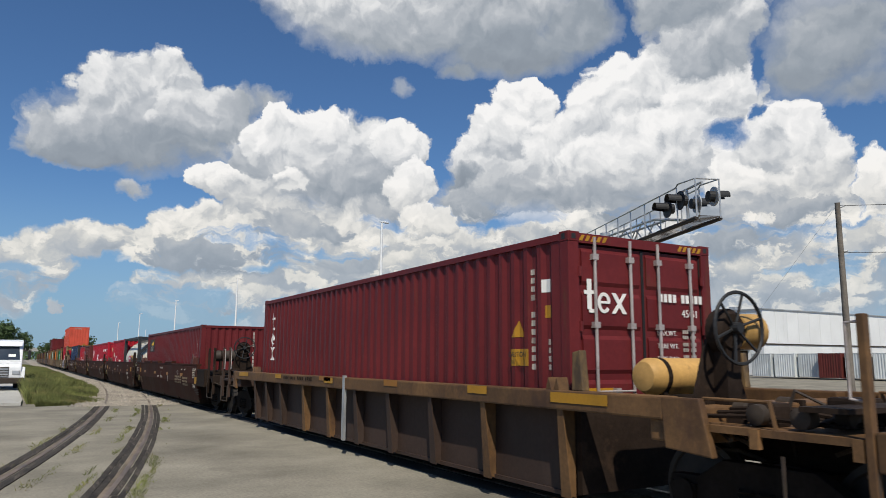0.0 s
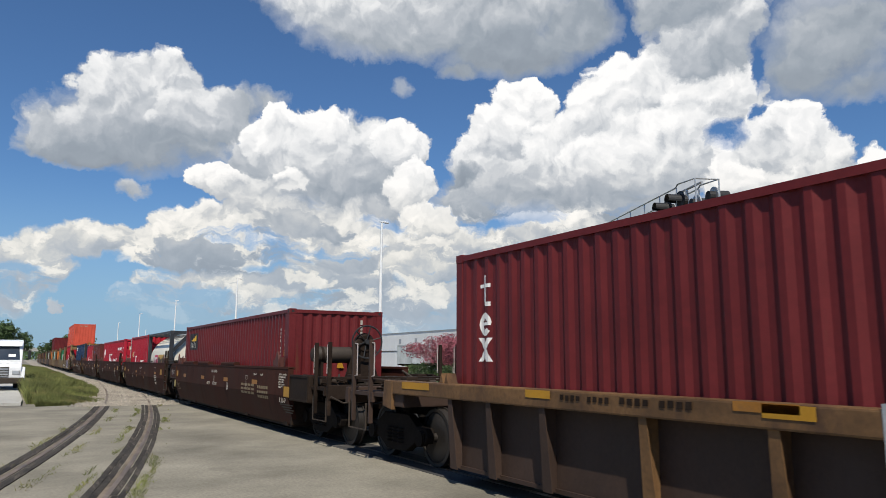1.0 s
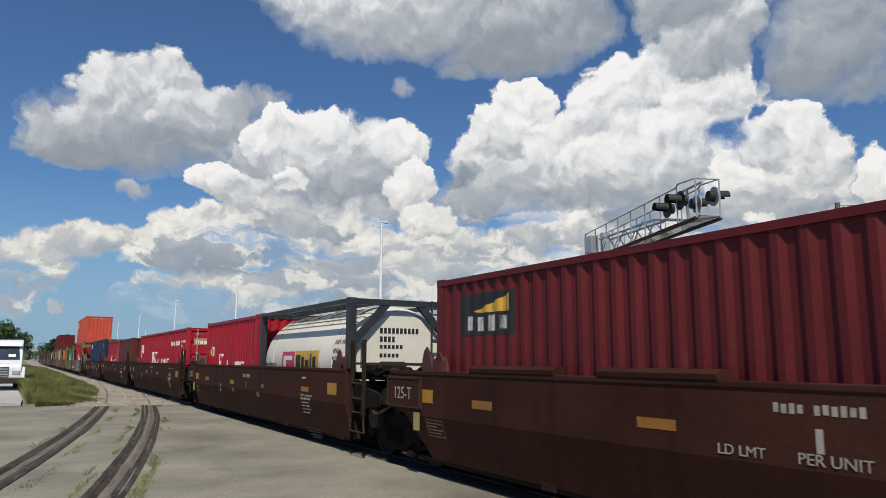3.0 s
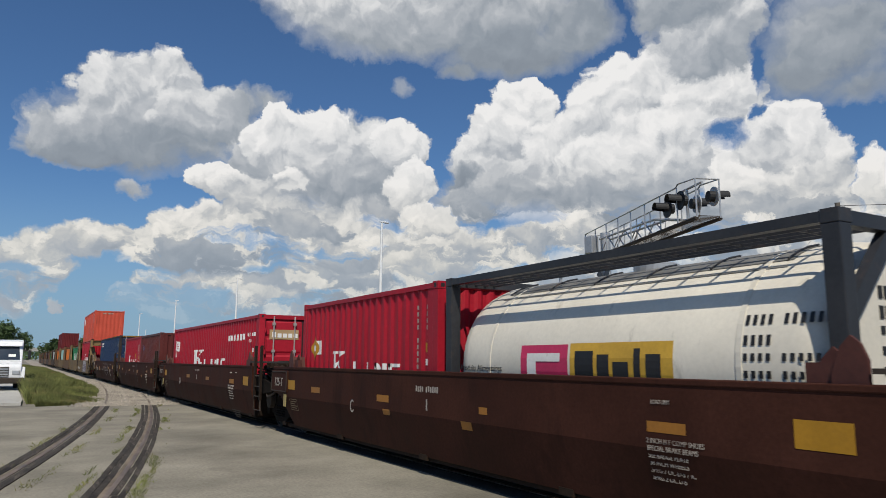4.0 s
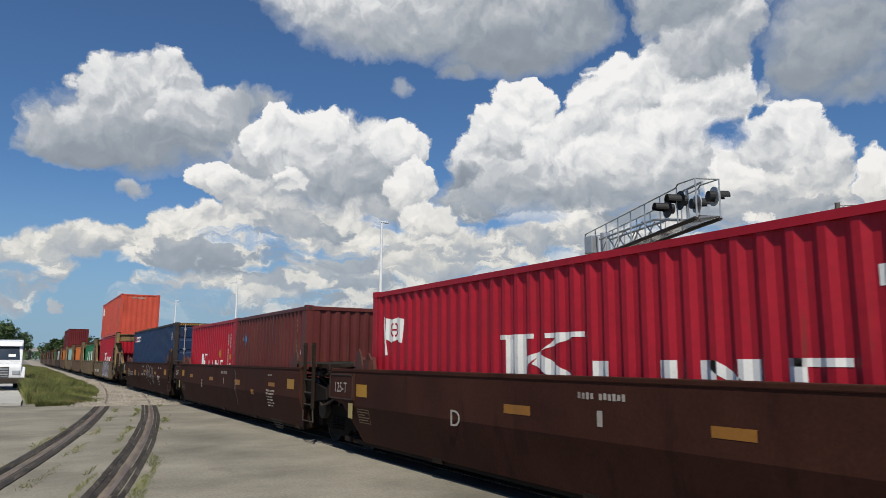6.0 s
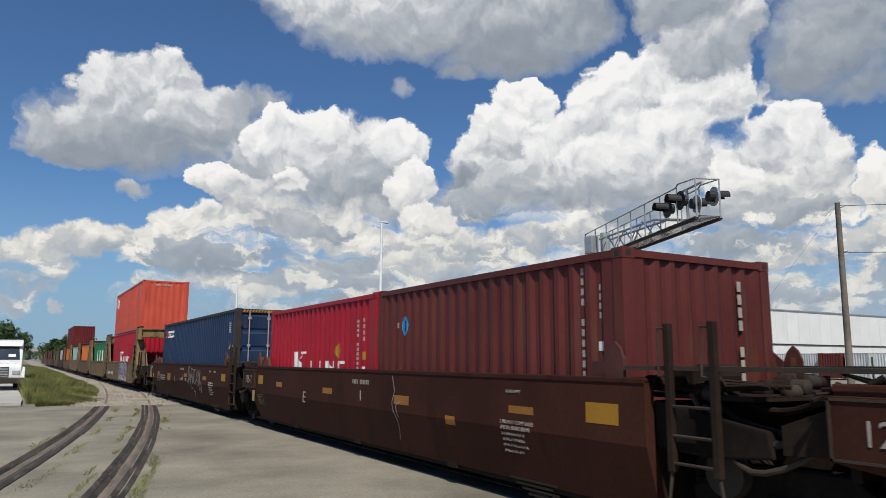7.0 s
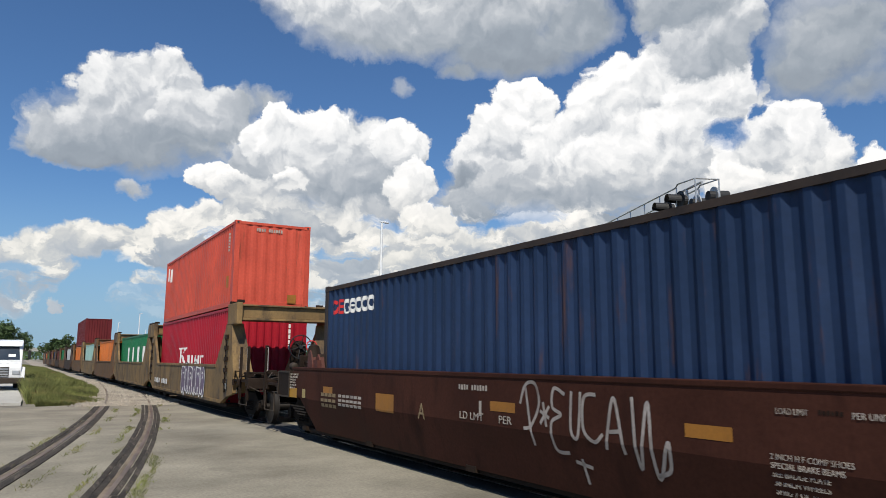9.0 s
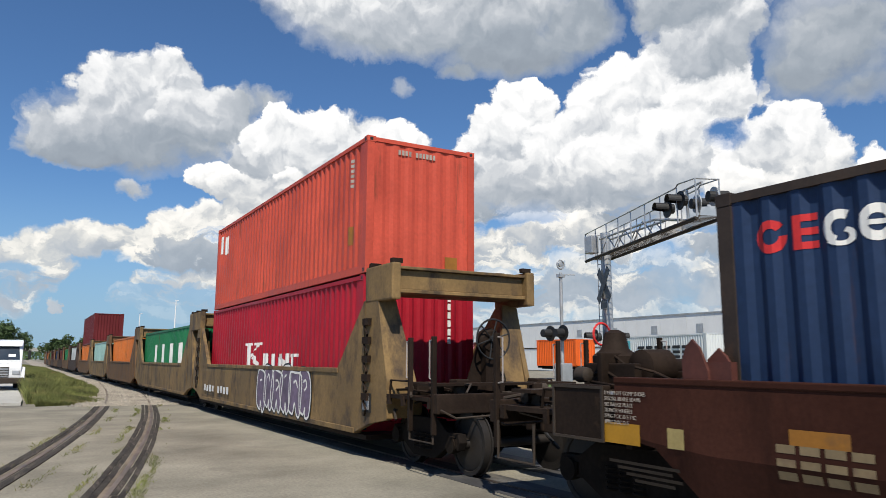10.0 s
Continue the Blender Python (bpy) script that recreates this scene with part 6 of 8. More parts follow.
for k in range(26):
    x, y, z = clump_rng.uniform(-1.3, 0.4), tail_y + clump_rng.uniform(-1.7, 0.3), clump_rng.uniform(1.38, 1.70)
    if k % 2:
        part("rod", Solid().pipe([(x, y, z), (x + clump_rng.uniform(-0.3, 0.3), y - clump_rng.uniform(0.1, 0.6), z + clump_rng.uniform(-0.05, 0.12)), (x, y - 0.8, 1.40)], clump_rng.uniform(0.014, 0.03), 7), CARDARK if k % 4 else GUNGREY, UNIT_A)
    else:
        part("fitting", Solid().lathe(clump_rng.choice((0, 1, 2)), (x, y, z - 0.06), [(-0.10, 0.04), (-0.08, 0.08), (0.06, 0.09), (0.11, 0.04)], 10), GUNGREY if k % 4 else CARDARK, UNIT_A, smooth=True)

# a grille of levers and hoses on the bulkhead car's near posts
for e in (0.35, 14.15):
    for k in range(5):
        z = 1.0 + k * 0.32
        part("lashing_gear", Solid().box(-1.53, -1.46, e - 0.12, e + 0.12, z, z + 0.12).pipe([(-1.50, e + 0.1, z), (-1.52, e - 0.08, z - 0.15), (-1.49, e + 0.04, z - 0.25)], 0.02, 6), CARDARK, BULK[0], bevel=0.0)
part("data_plate", Solid().box(-1.485, -1.46, 0.18, 0.52, 0.80, 1.12), BLACK, BULK[0], "black notice plate with a white rim")
part("data_plate", Solid().box(-1.489, -1.484, 0.22, 0.48, 0.84, 1.08), GALV, BULK[0])
part("warning_label", Solid().prism([(-0.28, 2.72), (-0.10, 2.72), (-0.14, 2.84), (-0.24, 2.84)], 0.13, 0.14, 1), YELLOW, BOX_LOW.ob, "yellow warning label on the end wall")

# ends of containers
def end_text(box, tx, size, x, z, material=WHITE):
    letters("stencil", tx, size, material, box.ob, (x, -0.006 if box is BOX_B else 0.012, box.base + z), "front")


def end_bars(box, x, z, n, size, material=WHITE, upright=False, gap=4):
    for i in range(n):
        if i == gap:
            continue
        a = x if upright else x + i * size * 0.78
        b = z - i * size * 1.28 if upright else z
        part("marking", Solid().box(a, a + size * 0.52, 0.003, 0.012, box.base + b, box.base + b + size), material, box.ob)


def door_marks(box, big):
    H = box.H
    end_bars(box, 0.26, H - 0.78, 4, 0.105, gap=9)
    end_bars(box, 0.66, H - 0.78, 7, 0.105, gap=9)
    end_text(box, "45G1" if H > 2.7 else "42G1", 0.10, 0.66, H - 0.96)
    for k, tx in enumerate(("MAX.WT.", "TARE WT.", "PAYLOAD")):
        zz = H - 1.20 - k * 0.16
        end_text(box, tx, 0.062, 0.20, zz)
        for j in range(2):
            end_bars(box, 0.66, zz + 0.03 - j * 0.07, 7, 0.045, DULLWHITE, gap=3)


for bx in (BOX_TEX, BOX_KD, BOX_A):
    door_marks(bx, True)
# pale block logo and stripes on the first container's doors
for x0, x1, z0, z1 in ((-0.935, -0.865, 1.98, 2.34), (-0.98, -0.935, 2.16, 2.205), (-0.865, -0.80, 2.16, 2.205), (-0.91, -0.80, 1.94, 1.98)):
    BOX_TEX.front("logo", x0, x1, z0, z1, WHITE, y=0.010)
bowl = Solid()
for k in range(14):
    p, q = radians(8 + k * 22.5), radians(8 + (k + 1) * 22.5)
    bowl.prism([(-0.67 + 0.105 * math.cos(p), 2.375 + 0.125 * math.sin(p)), (-0.67 + 0.105 * math.cos(q), 2.375 + 0.125 * math.sin(q)), (-0.67 + 0.055 * math.cos(q), 2.375 + 0.085 * math.sin(q)), (-0.67 + 0.055 * math.cos(p), 2.375 + 0.085 * math.sin(p))], 0.010, 0.013, 1)
part("logo", bowl, WHITE, BOX_TEX.ob)
BOX_TEX.front("logo", -0.73, -0.58, 2.055, 2.085, WHITE, y=0.006)
part("logo", Solid().prism([(-0.55, 2.50), (-0.48, 2.50), (-0.30, 2.25), (-0.37, 2.25)], 0.010, 0.013, 1), WHITE, BOX_TEX.ob)
part("logo", Solid().prism([(-0.36, 2.50), (-0.30, 2.50), (-0.49, 2.25), (-0.55, 2.25)], 0.007, 0.010, 1), WHITE, BOX_TEX.ob)
BOX_TEX.front("sticker", -0.95, -0.48, 0.80, 1.06, YELLOW, "yellow caution label", y=0.010)
letters("stencil", "CAUTION", 0.07, BLACK, BOX_TEX.ob, (-0.92, 0.004, BOX_TEX.base + 0.96), "front")
BOX_TEX.front("sticker", -0.32, -0.16, 0.82, 0.96, BLUE, "small blue label", y=0.010)
BOX_KD.front("plate", -0.93, -0.12, 1.92, 2.18, TAN, "tan nameplate with pale lettering blocks", y=0.010)
for k in range(5):
    BOX_KD.front("logo", -0.86 + k * 0.15, -0.75 + k * 0.15, 1.97, 2.12 if k == 0 else 2.08, WHITE, y=0.004)
part("sticker", Solid().lathe(1, (-0.35, 0.012, BOX_KD.base + 0.92), [(0, 0.11), (0.004, 0.11)], 20), WHITE, BOX_KD.ob, "round white label")
def hazard_stripes(box, x0, n):
    for k in range(n):
        x, z = x0 + k * 0.09, box.base + box.H
        part("hazard_stripe", Solid().prism([(x, z - 0.106), (x + 0.05, z - 0.106), (x + 0.09, z - 0.036), (x + 0.04, z - 0.036)], -0.004, 0.0, 1), YELLOW, box.ob)


hazard_stripes(BOX_TEX, -1.05, 5)
hazard_stripes(BOX_TEX, 0.62, 5)
hazard_stripes(BOX_A, -1.03, 22)
end_bars(BOX_B, 0.62, 2.25, 11, 0.11, DULLWHITE, upright=True)
end_bars(BOX_E, 0.62, 2.20, 11, 0.12, DULLWHITE, upright=True)
end_bars(BOX_LOW, 0.62, 2.45, 6, 0.13, upright=True, gap=9)
end_bars(BOX_TOP, -0.55, 2.38, 11, 0.10, DULLWHITE, gap=4)
part("sticker", Solid().box(0.52, 0.80, 0.0, 0.011, BOX_TOP.base + 0.10, BOX_TOP.base + 0.42), DULLYELLOW, BOX_TOP.ob, "yellow label on the end wall")
part("warning_label", Solid().prism([(0.02, BOX_B.base + 1.18), (0.20, BOX_B.base + 1.18), (0.08, BOX_B.base + 1.50)], 0.003, 0.012, 1), YELLOW, BOX_B.ob, "yellow warning triangle")
# the far end of the train
FARMATS = ((GREYPAINT, "pale grey"), (GREEN, "green"), (BROWNRED, "brown-red"), (NAVY, "navy blue"), (MAROON, "maroon"), (GREEN, "green"), (TANGERINE, "orange"), (GREYPAINT, "pale grey"))
for k, (m, nm) in enumerate(FARMATS):
    u = 179.5 + k * 15.6
    bulkhead_unit(u, 14.2, OCHRE2 if k % 2 else SHEETBROWN, "grimy brown well car platform far back in the train")
    Box("shipping_container", nm + " container in a well car far back", u + 1.0, 0.39, FT40, 2.591, m, "wall")
Box("shipping_container", "red container stacked on the last ochre platform", 163.1, 3.02, FT40, 2.75, MAROON, "wall")

# white lettering blocks on the green container
for k in range(4):
    GREENBOX.near("logo", 2.4 + k * 2.0, 3.1 + k * 2.0, 1.15, 1.95, WHITE)


# ---------------------------------------------------------------- markings
mark(UNIT_C, "T:C", 10.62, 10.76, 0.77, 1.00, DULLWHITE)
mark(UNIT_C, "reflector", 9.20, 9.65, 1.01, 1.12, DULLYELLOW)
mark(UNIT_C, "reflector", 9.16, 9.42, 0.81, 0.90, DULLYELLOW)
mark(UNIT_C, "N:11", 7.60, 8.29, 1.21, 1.31, DULLWHITE)
mark(UNIT_C, "marking", 7.92, 7.96, 0.96, 1.12, DULLWHITE)
mark(UNIT_C, "reflector", 6.36, 6.55, 1.00, 1.09, DULLYELLOW)
mark(UNIT_C, "reflector", 6.74, 7.00, 0.77, 0.88, DULLYELLOW)
mark(UNIT_C, "reflector", 13.81, 14.26, 1.04, 1.24, YELLOW)
mark(UNIT_C, "reflector", 12.30, 12.78, 1.03, 1.14, DULLYELLOW)
mark(UNIT_C, "T:LOAD_LIMIT", 3.36, 3.59, 1.29, 1.33, DULLWHITE)
mark(UNIT_C, "reflector", 3.19, 3.65, 1.03, 1.13, DULLYELLOW)
mark(UNIT_C, "reflector", 1.67, 2.14, 1.03, 1.25, YELLOW)
mark(UNIT_D, "T:D", 10.69, 10.93, 0.80, 1.03, DULLWHITE)
mark(UNIT_D, "reflector", 6.11, 6.56, 1.04, 1.14, DULLYELLOW)
mark(UNIT_D, "reflector", 9.11, 9.64, 1.05, 1.16, DULLYELLOW)
mark(UNIT_D, "reflector", 3.03, 3.52, 1.02, 1.14, DULLYELLOW)
mark(UNIT_D, "reflector", 1.57, 2.06, 1.01, 1.24, YELLOW)
mark(UNIT_D, "reflector", 13.70, 14.15, 1.05, 1.26, YELLOW)
mark(UNIT_D, "marking", 7.90, 7.98, 1.02, 1.18, DULLWHITE)
mark(UNIT_D, "N:11", 7.56, 8.28, 1.28, 1.36, DULLWHITE)
mark(UNIT_D, "T:LOAD_LIMIT", 3.23, 3.51, 1.30, 1.34, DULLWHITE)
mark(UNIT_D, "T:PER_UNIT", 2.71, 2.89, 1.31, 1.34, DULLWHITE)
mark(UNIT_D, "N:6", 2.93, 3.19, 1.30, 1.34, CARDARK)
mark(UNIT_E, "T:E", 10.72, 10.88, 0.81, 1.05, DULLWHITE)
mark(UNIT_E, "marking", 7.88, 7.93, 0.99, 1.16, DULLWHITE)
mark(UNIT_E, "N:11", 7.56, 8.28, 1.26, 1.35, DULLWHITE)
mark(UNIT_E, "reflector", 9.24, 9.73, 1.04, 1.15, DULLYELLOW)
mark(UNIT_E, "reflector", 6.09, 6.60, 1.00, 1.14, DULLYELLOW)
mark(UNIT_E, "reflector", 4.74, 5.00, 0.81, 0.93, DULLYELLOW)
mark(UNIT_E, "reflector", 12.28, 12.72, 1.07, 1.18, DULLYELLOW)
mark(UNIT_E, "reflector", 13.77, 14.17, 1.09, 1.30, YELLOW)
mark(UNIT_E, "reflector", 1.61, 2.09, 1.05, 1.26, YELLOW)
mark(UNIT_E, "reflector", 2.99, 3.48, 1.06, 1.15, DULLYELLOW)
mark(UNIT_E, "T:LOAD_LIMIT", 3.23, 3.53, 1.30, 1.34, DULLWHITE)
mark(UNIT_B, "T:B", 7.34, 7.49, 0.83, 1.05, DULLWHITE)
mark(UNIT_B, "N:11", 8.71, 9.46, 1.28, 1.37, DULLWHITE)
mark(UNIT_B, "marking", 9.05, 9.11, 1.01, 1.19, DULLWHITE)
mark(UNIT_B, "T:LD_LMT_______PER_UNIT", 8.70, 10.00, 0.92, 1.01, DULLWHITE)
mark(UNIT_B, "reflector", 7.39, 7.87, 1.06, 1.17, DULLYELLOW)
mark(UNIT_B, "reflector", 10.44, 10.92, 1.06, 1.16, DULLYELLOW)
mark(UNIT_B, "reflector", 4.40, 4.89, 1.07, 1.18, DULLYELLOW)
mark(UNIT_B, "L:4", 4.65, 5.94, 0.81, 1.07, CREAM)
mark(UNIT_B, "L:6", 3.49, 4.41, 0.75, 1.05, CREAM)
mark(UNIT_B, "T:LOAD_LIMIT", 4.47, 4.74, 1.29, 1.34, DULLWHITE)
mark(UNIT_B, "T:PER_UNIT", 3.93, 4.14, 1.29, 1.34, DULLWHITE)
mark(UNIT_B, "N:6", 4.20, 4.40, 1.30, 1.34, CARDARK)
mark(UNIT_B, "reflector", 13.39, 13.86, 1.06, 1.17, DULLYELLOW)
mark(UNIT_B, "reflector", 14.90, 15.40, 1.07, 1.26, YELLOW)
mark(UNIT_B, "reflector", 1.79, 2.28, 0.86, 1.09, YELLOW)
mark(UNIT_B, "plate", 1.62, 1.78, 0.87, 1.04, PALEYELLOW)
mark(UNIT_B, "T:L_265-O", 2.15, 2.59, 0.73, 0.84, DULLWHITE)
mark(UNIT_A, "L:6", 11.57, 12.65, 0.84, 1.05, DULLWHITE)
mark(UNIT_A, "T:A", 9.29, 9.50, 0.83, 1.07, CREAM)
mark(UNIT_A, "N:11", 7.65, 8.36, 1.29, 1.37, DULLWHITE)
mark(UNIT_A, "marking", 7.79, 7.85, 0.98, 1.17, DULLWHITE)
mark(UNIT_A, "T:LD_LMT_______PER", 7.14, 8.33, 0.92, 1.02, DULLWHITE)
mark(UNIT_A, "reflector", 7.06, 7.59, 1.06, 1.18, DULLYELLOW)
mark(UNIT_A, "reflector", 4.00, 4.50, 1.02, 1.14, DULLYELLOW)
mark(UNIT_A, "reflector", 10.32, 10.99, 0.85, 1.14, DULLYELLOW)
mark(UNIT_A, "T:LOAD_LIMIT", 3.32, 3.59, 1.28, 1.33, DULLWHITE)
mark(UNIT_A, "T:PER_UNIT", 2.72, 2.98, 1.28, 1.33, DULLWHITE)
mark(UNIT_A, "N:6", 3.04, 3.24, 1.29, 1.33, CARDARK)
mark(UNIT_A, "reflector", 1.50, 1.99, 1.05, 1.26, YELLOW)
mark(UNIT_A, "reflector", 14.97, 15.45, 0.88, 1.08, YELLOW)
mark(UNIT_A, "plate", 14.44, 14.63, 0.90, 1.08, PALEYELLOW)
mark(UNIT_A, "L:4", 12.75, 13.55, 0.78, 1.05, CREAM)
mark(UNIT_A, "reflector", 12.93, 13.41, 1.05, 1.17, DULLYELLOW)
mark(RIBBED, "reflector", -0.89, 0.02, 1.23, 1.34, YELLOW)
mark(RIBBED, "reflector", 1.30, 1.76, 1.26, 1.36, YELLOW)
mark(RIBBED, "reflector", 3.84, 4.32, 1.27, 1.37, DULLYELLOW)
mark(RIBBED, "reflector", 6.69, 7.29, 1.28, 1.36, DULLYELLOW)
mark(RIBBED, "reflector", 12.48, 13.34, 1.25, 1.35, YELLOW)
mark(RIBBED, "reflector", 9.70, 10.16, 1.26, 1.35, YELLOW)
mark(RIBBED, "reflector", 6.56, 7.02, 1.24, 1.35, YELLOW)
mark(RIBBED, "N:9", 8.75, 9.54, 1.25, 1.32, CARDARK)
mark(RIBBED, "N:9", 7.70, 8.63, 1.25, 1.33, CARDARK)
mark(BULK[0], "N:9", 9.69, 12.93, 0.68, 0.91, WHITE)
mark(BOX_KD, "K", 6.72, 8.42, 1.11, 1.71, WHITE)
mark(BOX_KD, "marking", 6.35, 6.60, 1.10, 1.38, WHITE)
mark(BOX_KD, "marking", 6.08, 6.60, 1.09, 1.17, WHITE)
mark(BOX_KD, "marking", 5.44, 5.65, 1.10, 1.39, WHITE)
mark(BOX_KD, "marking", 4.96, 5.16, 1.10, 1.39, WHITE)
mark(BOX_KD, "marking", 4.51, 4.73, 1.10, 1.40, WHITE)
mark(BOX_KD, "Z", 4.51, 5.16, 1.10, 1.39, WHITE)
mark(BOX_KD, "marking", 4.09, 4.26, 1.11, 1.41, WHITE)
mark(BOX_KD, "marking", 3.72, 4.26, 1.34, 1.41, WHITE)
mark(BOX_KD, "marking", 3.72, 4.26, 1.10, 1.17, WHITE)
mark(BOX_KD, "N:13", 1.53, 3.50, 1.91, 2.11, WHITE)
mark(BOX_KD, "N:10", 0.37, 1.22, 2.01, 2.12, WHITE)
mark(BOX_KD, "T:42G1", 0.63, 0.90, 1.85, 1.94, WHITE)
mark(BOX_KD, "sticker", 0.66, 0.76, 1.54, 1.68, YELLOW)
mark(BOX_KD, "sticker", 0.52, 0.63, 1.58, 1.69, WHITE)
BOX_KD.near_poly("logo", [(11.86, 1.74), (11.86, 2.10), (11.62, 2.06), (11.45, 2.10), (11.22, 2.06), (11.26, 1.66), (11.48, 1.72), (11.66, 1.66)], WHITE, "white waving flag with a red emblem")
BOX_KD.near_poly("logo", [(11.94, 2.12), (11.90, 2.12), (11.80, 1.46), (11.85, 1.46)], WHITE, proud=0.006)
BOX_KD.arc("logo", 11.54, 1.89, 0.11, 0.12, 0.03, 100, 260, RED, proud=0.008)
BOX_KD.arc("logo", 11.54, 1.89, 0.11, 0.12, 0.03, -80, 80, RED, proud=0.008)
BOX_KD.near("logo", 11.48, 11.60, 1.875, 1.905, RED, proud=0.008)
mark(BOX_KC, "K", 3.70, 4.35, 1.06, 1.55, WHITE)
mark(BOX_KC, "marking", 3.11, 3.27, 1.05, 1.35, WHITE)
mark(BOX_KC, "marking", 2.82, 3.27, 1.05, 1.13, WHITE)
mark(BOX_KC, "marking", 2.55, 2.68, 1.05, 1.34, WHITE)
mark(BOX_KC, "marking", 2.19, 2.32, 1.04, 1.33, WHITE)
mark(BOX_KC, "marking", 1.84, 1.96, 1.04, 1.32, WHITE)
mark(BOX_KC, "Z", 1.84, 2.32, 1.04, 1.33, WHITE)
mark(BOX_KC, "marking", 1.61, 1.73, 1.03, 1.32, WHITE)
mark(BOX_KC, "marking", 1.32, 1.72, 1.26, 1.32, WHITE)
mark(BOX_KC, "marking", 1.29, 1.73, 1.03, 1.10, WHITE)
mark(BOX_KC, "sticker", 4.95, 5.43, 1.49, 1.78, WHITE)
BOX_KC.near_poly("warning_label", [(5.12, 1.62), (5.34, 1.90), (5.56, 1.62), (5.34, 1.34)], YELLOW, "yellow diamond label", 0.007)
BOX_KC.near("sticker", 5.24, 5.44, 1.56, 1.68, WHITE, proud=0.009)
mark(BOX_KC, "V:11", 0.67, 0.76, 1.10, 2.25, DULLWHITE)
mark(BOX_KC, "V:4", 0.36, 0.44, 1.82, 2.25, DULLWHITE)
mark(BOX_KC, "sticker", 0.34, 0.45, 1.50, 1.65, YELLOW)
mark(BOX_KC, "sticker", 0.32, 0.45, 1.30, 1.40, WHITE)
mark(BOX_KE, "K", 3.69, 4.56, 1.09, 1.56, WHITE)
mark(BOX_KE, "marking", 3.27, 3.44, 1.13, 1.36, WHITE)
mark(BOX_KE, "marking", 2.73, 2.87, 1.12, 1.36, WHITE)
mark(BOX_KE, "marking", 2.31, 2.46, 1.12, 1.36, WHITE)
mark(BOX_KE, "marking", 1.99, 2.12, 1.12, 1.36, WHITE)
mark(BOX_KE, "Z", 1.99, 2.46, 1.14, 1.36, WHITE)
mark(BOX_KE, "marking", 1.72, 1.85, 1.12, 1.36, WHITE)
mark(BOX_KE, "marking", 1.49, 1.85, 1.30, 1.36, WHITE)
mark(BOX_KE, "marking", 1.49, 1.85, 1.12, 1.18, WHITE)
mark(BOX_KE, "D", 1.64, 1.99, 1.39, 1.72, YELLOW)
mark(BOX_KE, "V:11", 0.76, 0.88, 1.17, 2.13, DULLWHITE)
mark(BOX_KE, "V:4", 0.49, 0.60, 1.69, 2.15, DULLWHITE)
mark(BOX_KE, "sticker", 0.49, 0.61, 1.38, 1.53, YELLOW)
mark(BOX_KE, "sticker", 0.50, 0.60, 1.17, 1.26, WHITE)
mark(BOX_E, "O", 4.94, 5.20, 1.76, 2.12, BLUE)
mark(BOX_E, "marking", 5.00, 5.11, 1.85, 2.02, WHITE)
mark(BOX_E, "marking", 5.25, 5.32, 1.91, 2.00, DULLWHITE)
mark(BOX_E, "V:11", 0.65, 0.74, 1.15, 2.43, DULLWHITE)
mark(BOX_E, "V:4", 0.36, 0.44, 1.81, 2.22, DULLWHITE)
mark(BOX_E, "sticker", 0.34, 0.45, 1.49, 1.59, WHITE)
mark(BOX_B, "plate", 10.40, 11.76, 1.72, 2.31, BLACK)
mark(BOX_B, "Q", 10.49, 11.35, 2.03, 2.26, GOLD)
mark(BOX_B, "N:4", 10.50, 11.57, 1.76, 2.00, WHITE)
mark(BOX_B, "V:11", 0.70, 0.77, 1.14, 2.14, DULLWHITE)
mark(BOX_B, "V:4", 0.39, 0.46, 1.65, 2.12, DULLWHITE)
mark(BOX_B, "sticker", 0.36, 0.47, 1.47, 1.62, YELLOW)
mark(BOX_TEX, "marking", 11.43, 11.52, 2.17, 2.54, WHITE)
mark(BOX_TEX, "marking", 11.52, 11.60, 2.37, 2.42, WHITE)
mark(BOX_TEX, "marking", 11.34, 11.43, 2.37, 2.42, WHITE)
mark(BOX_TEX, "marking", 11.34, 11.47, 2.11, 2.17, WHITE)
BOX_TEX.arc("logo", 11.47, 1.865, 0.145, 0.165, 0.075, 5, 325, WHITE)
BOX_TEX.near("logo", 11.335, 11.535, 1.85, 1.89, WHITE, proud=0.006)
mark(BOX_TEX, "X", 11.31, 11.63, 1.36, 1.68, WHITE)
mark(BOX_TEX, "V:12", 0.68, 0.79, 1.23, 2.51, DULLWHITE)
mark(BOX_TEX, "V:4", 0.39, 0.46, 1.23, 1.63, DULLWHITE)
mark(BOX_TEX, "sticker", 0.39, 0.53, 2.20, 2.36, WHITE)
mark(BOX_TEX, "sticker", 0.38, 0.49, 1.89, 2.04, YELLOW)
mark(BOX_TEX, "A", 0.91, 1.16, 1.67, 1.88, YELLOW)
mark(BOX_TEX, "sticker", 0.81, 1.22, 1.31, 1.52, YELLOW)
mark(BOX_TEX, "T:CAUTION", 0.83, 1.19, 1.42, 1.49, BLACK)
BOX_A.arc("logo", 11.980, 2.435, 0.145, 0.145, 0.075, 40, 360, REDDECAL, "red bent band")
BOX_A.near("logo", 11.690, 11.770, 2.29, 2.58, REDDECAL)
for z in (2.29, 2.405, 2.52):
    BOX_A.near("logo", 11.560, 11.690, z, z + 0.06, REDDECAL)
for k, (a0, a1) in enumerate(((60, 250), (5, 325), (0, 340), (45, 315), (0, 360))):
    BOX_A.arc("logo", 11.370 - k * 0.285, 2.425, 0.135, 0.145, 0.07, a0, a1, WHITE, "white bent band")
BOX_A.arc("logo", 11.370, 2.355, 0.12, 0.075, 0.06, -150, 70, WHITE, proud=0.006)
BOX_A.near("logo", 11.000, 11.150, 2.405, 2.445, WHITE, proud=0.006)
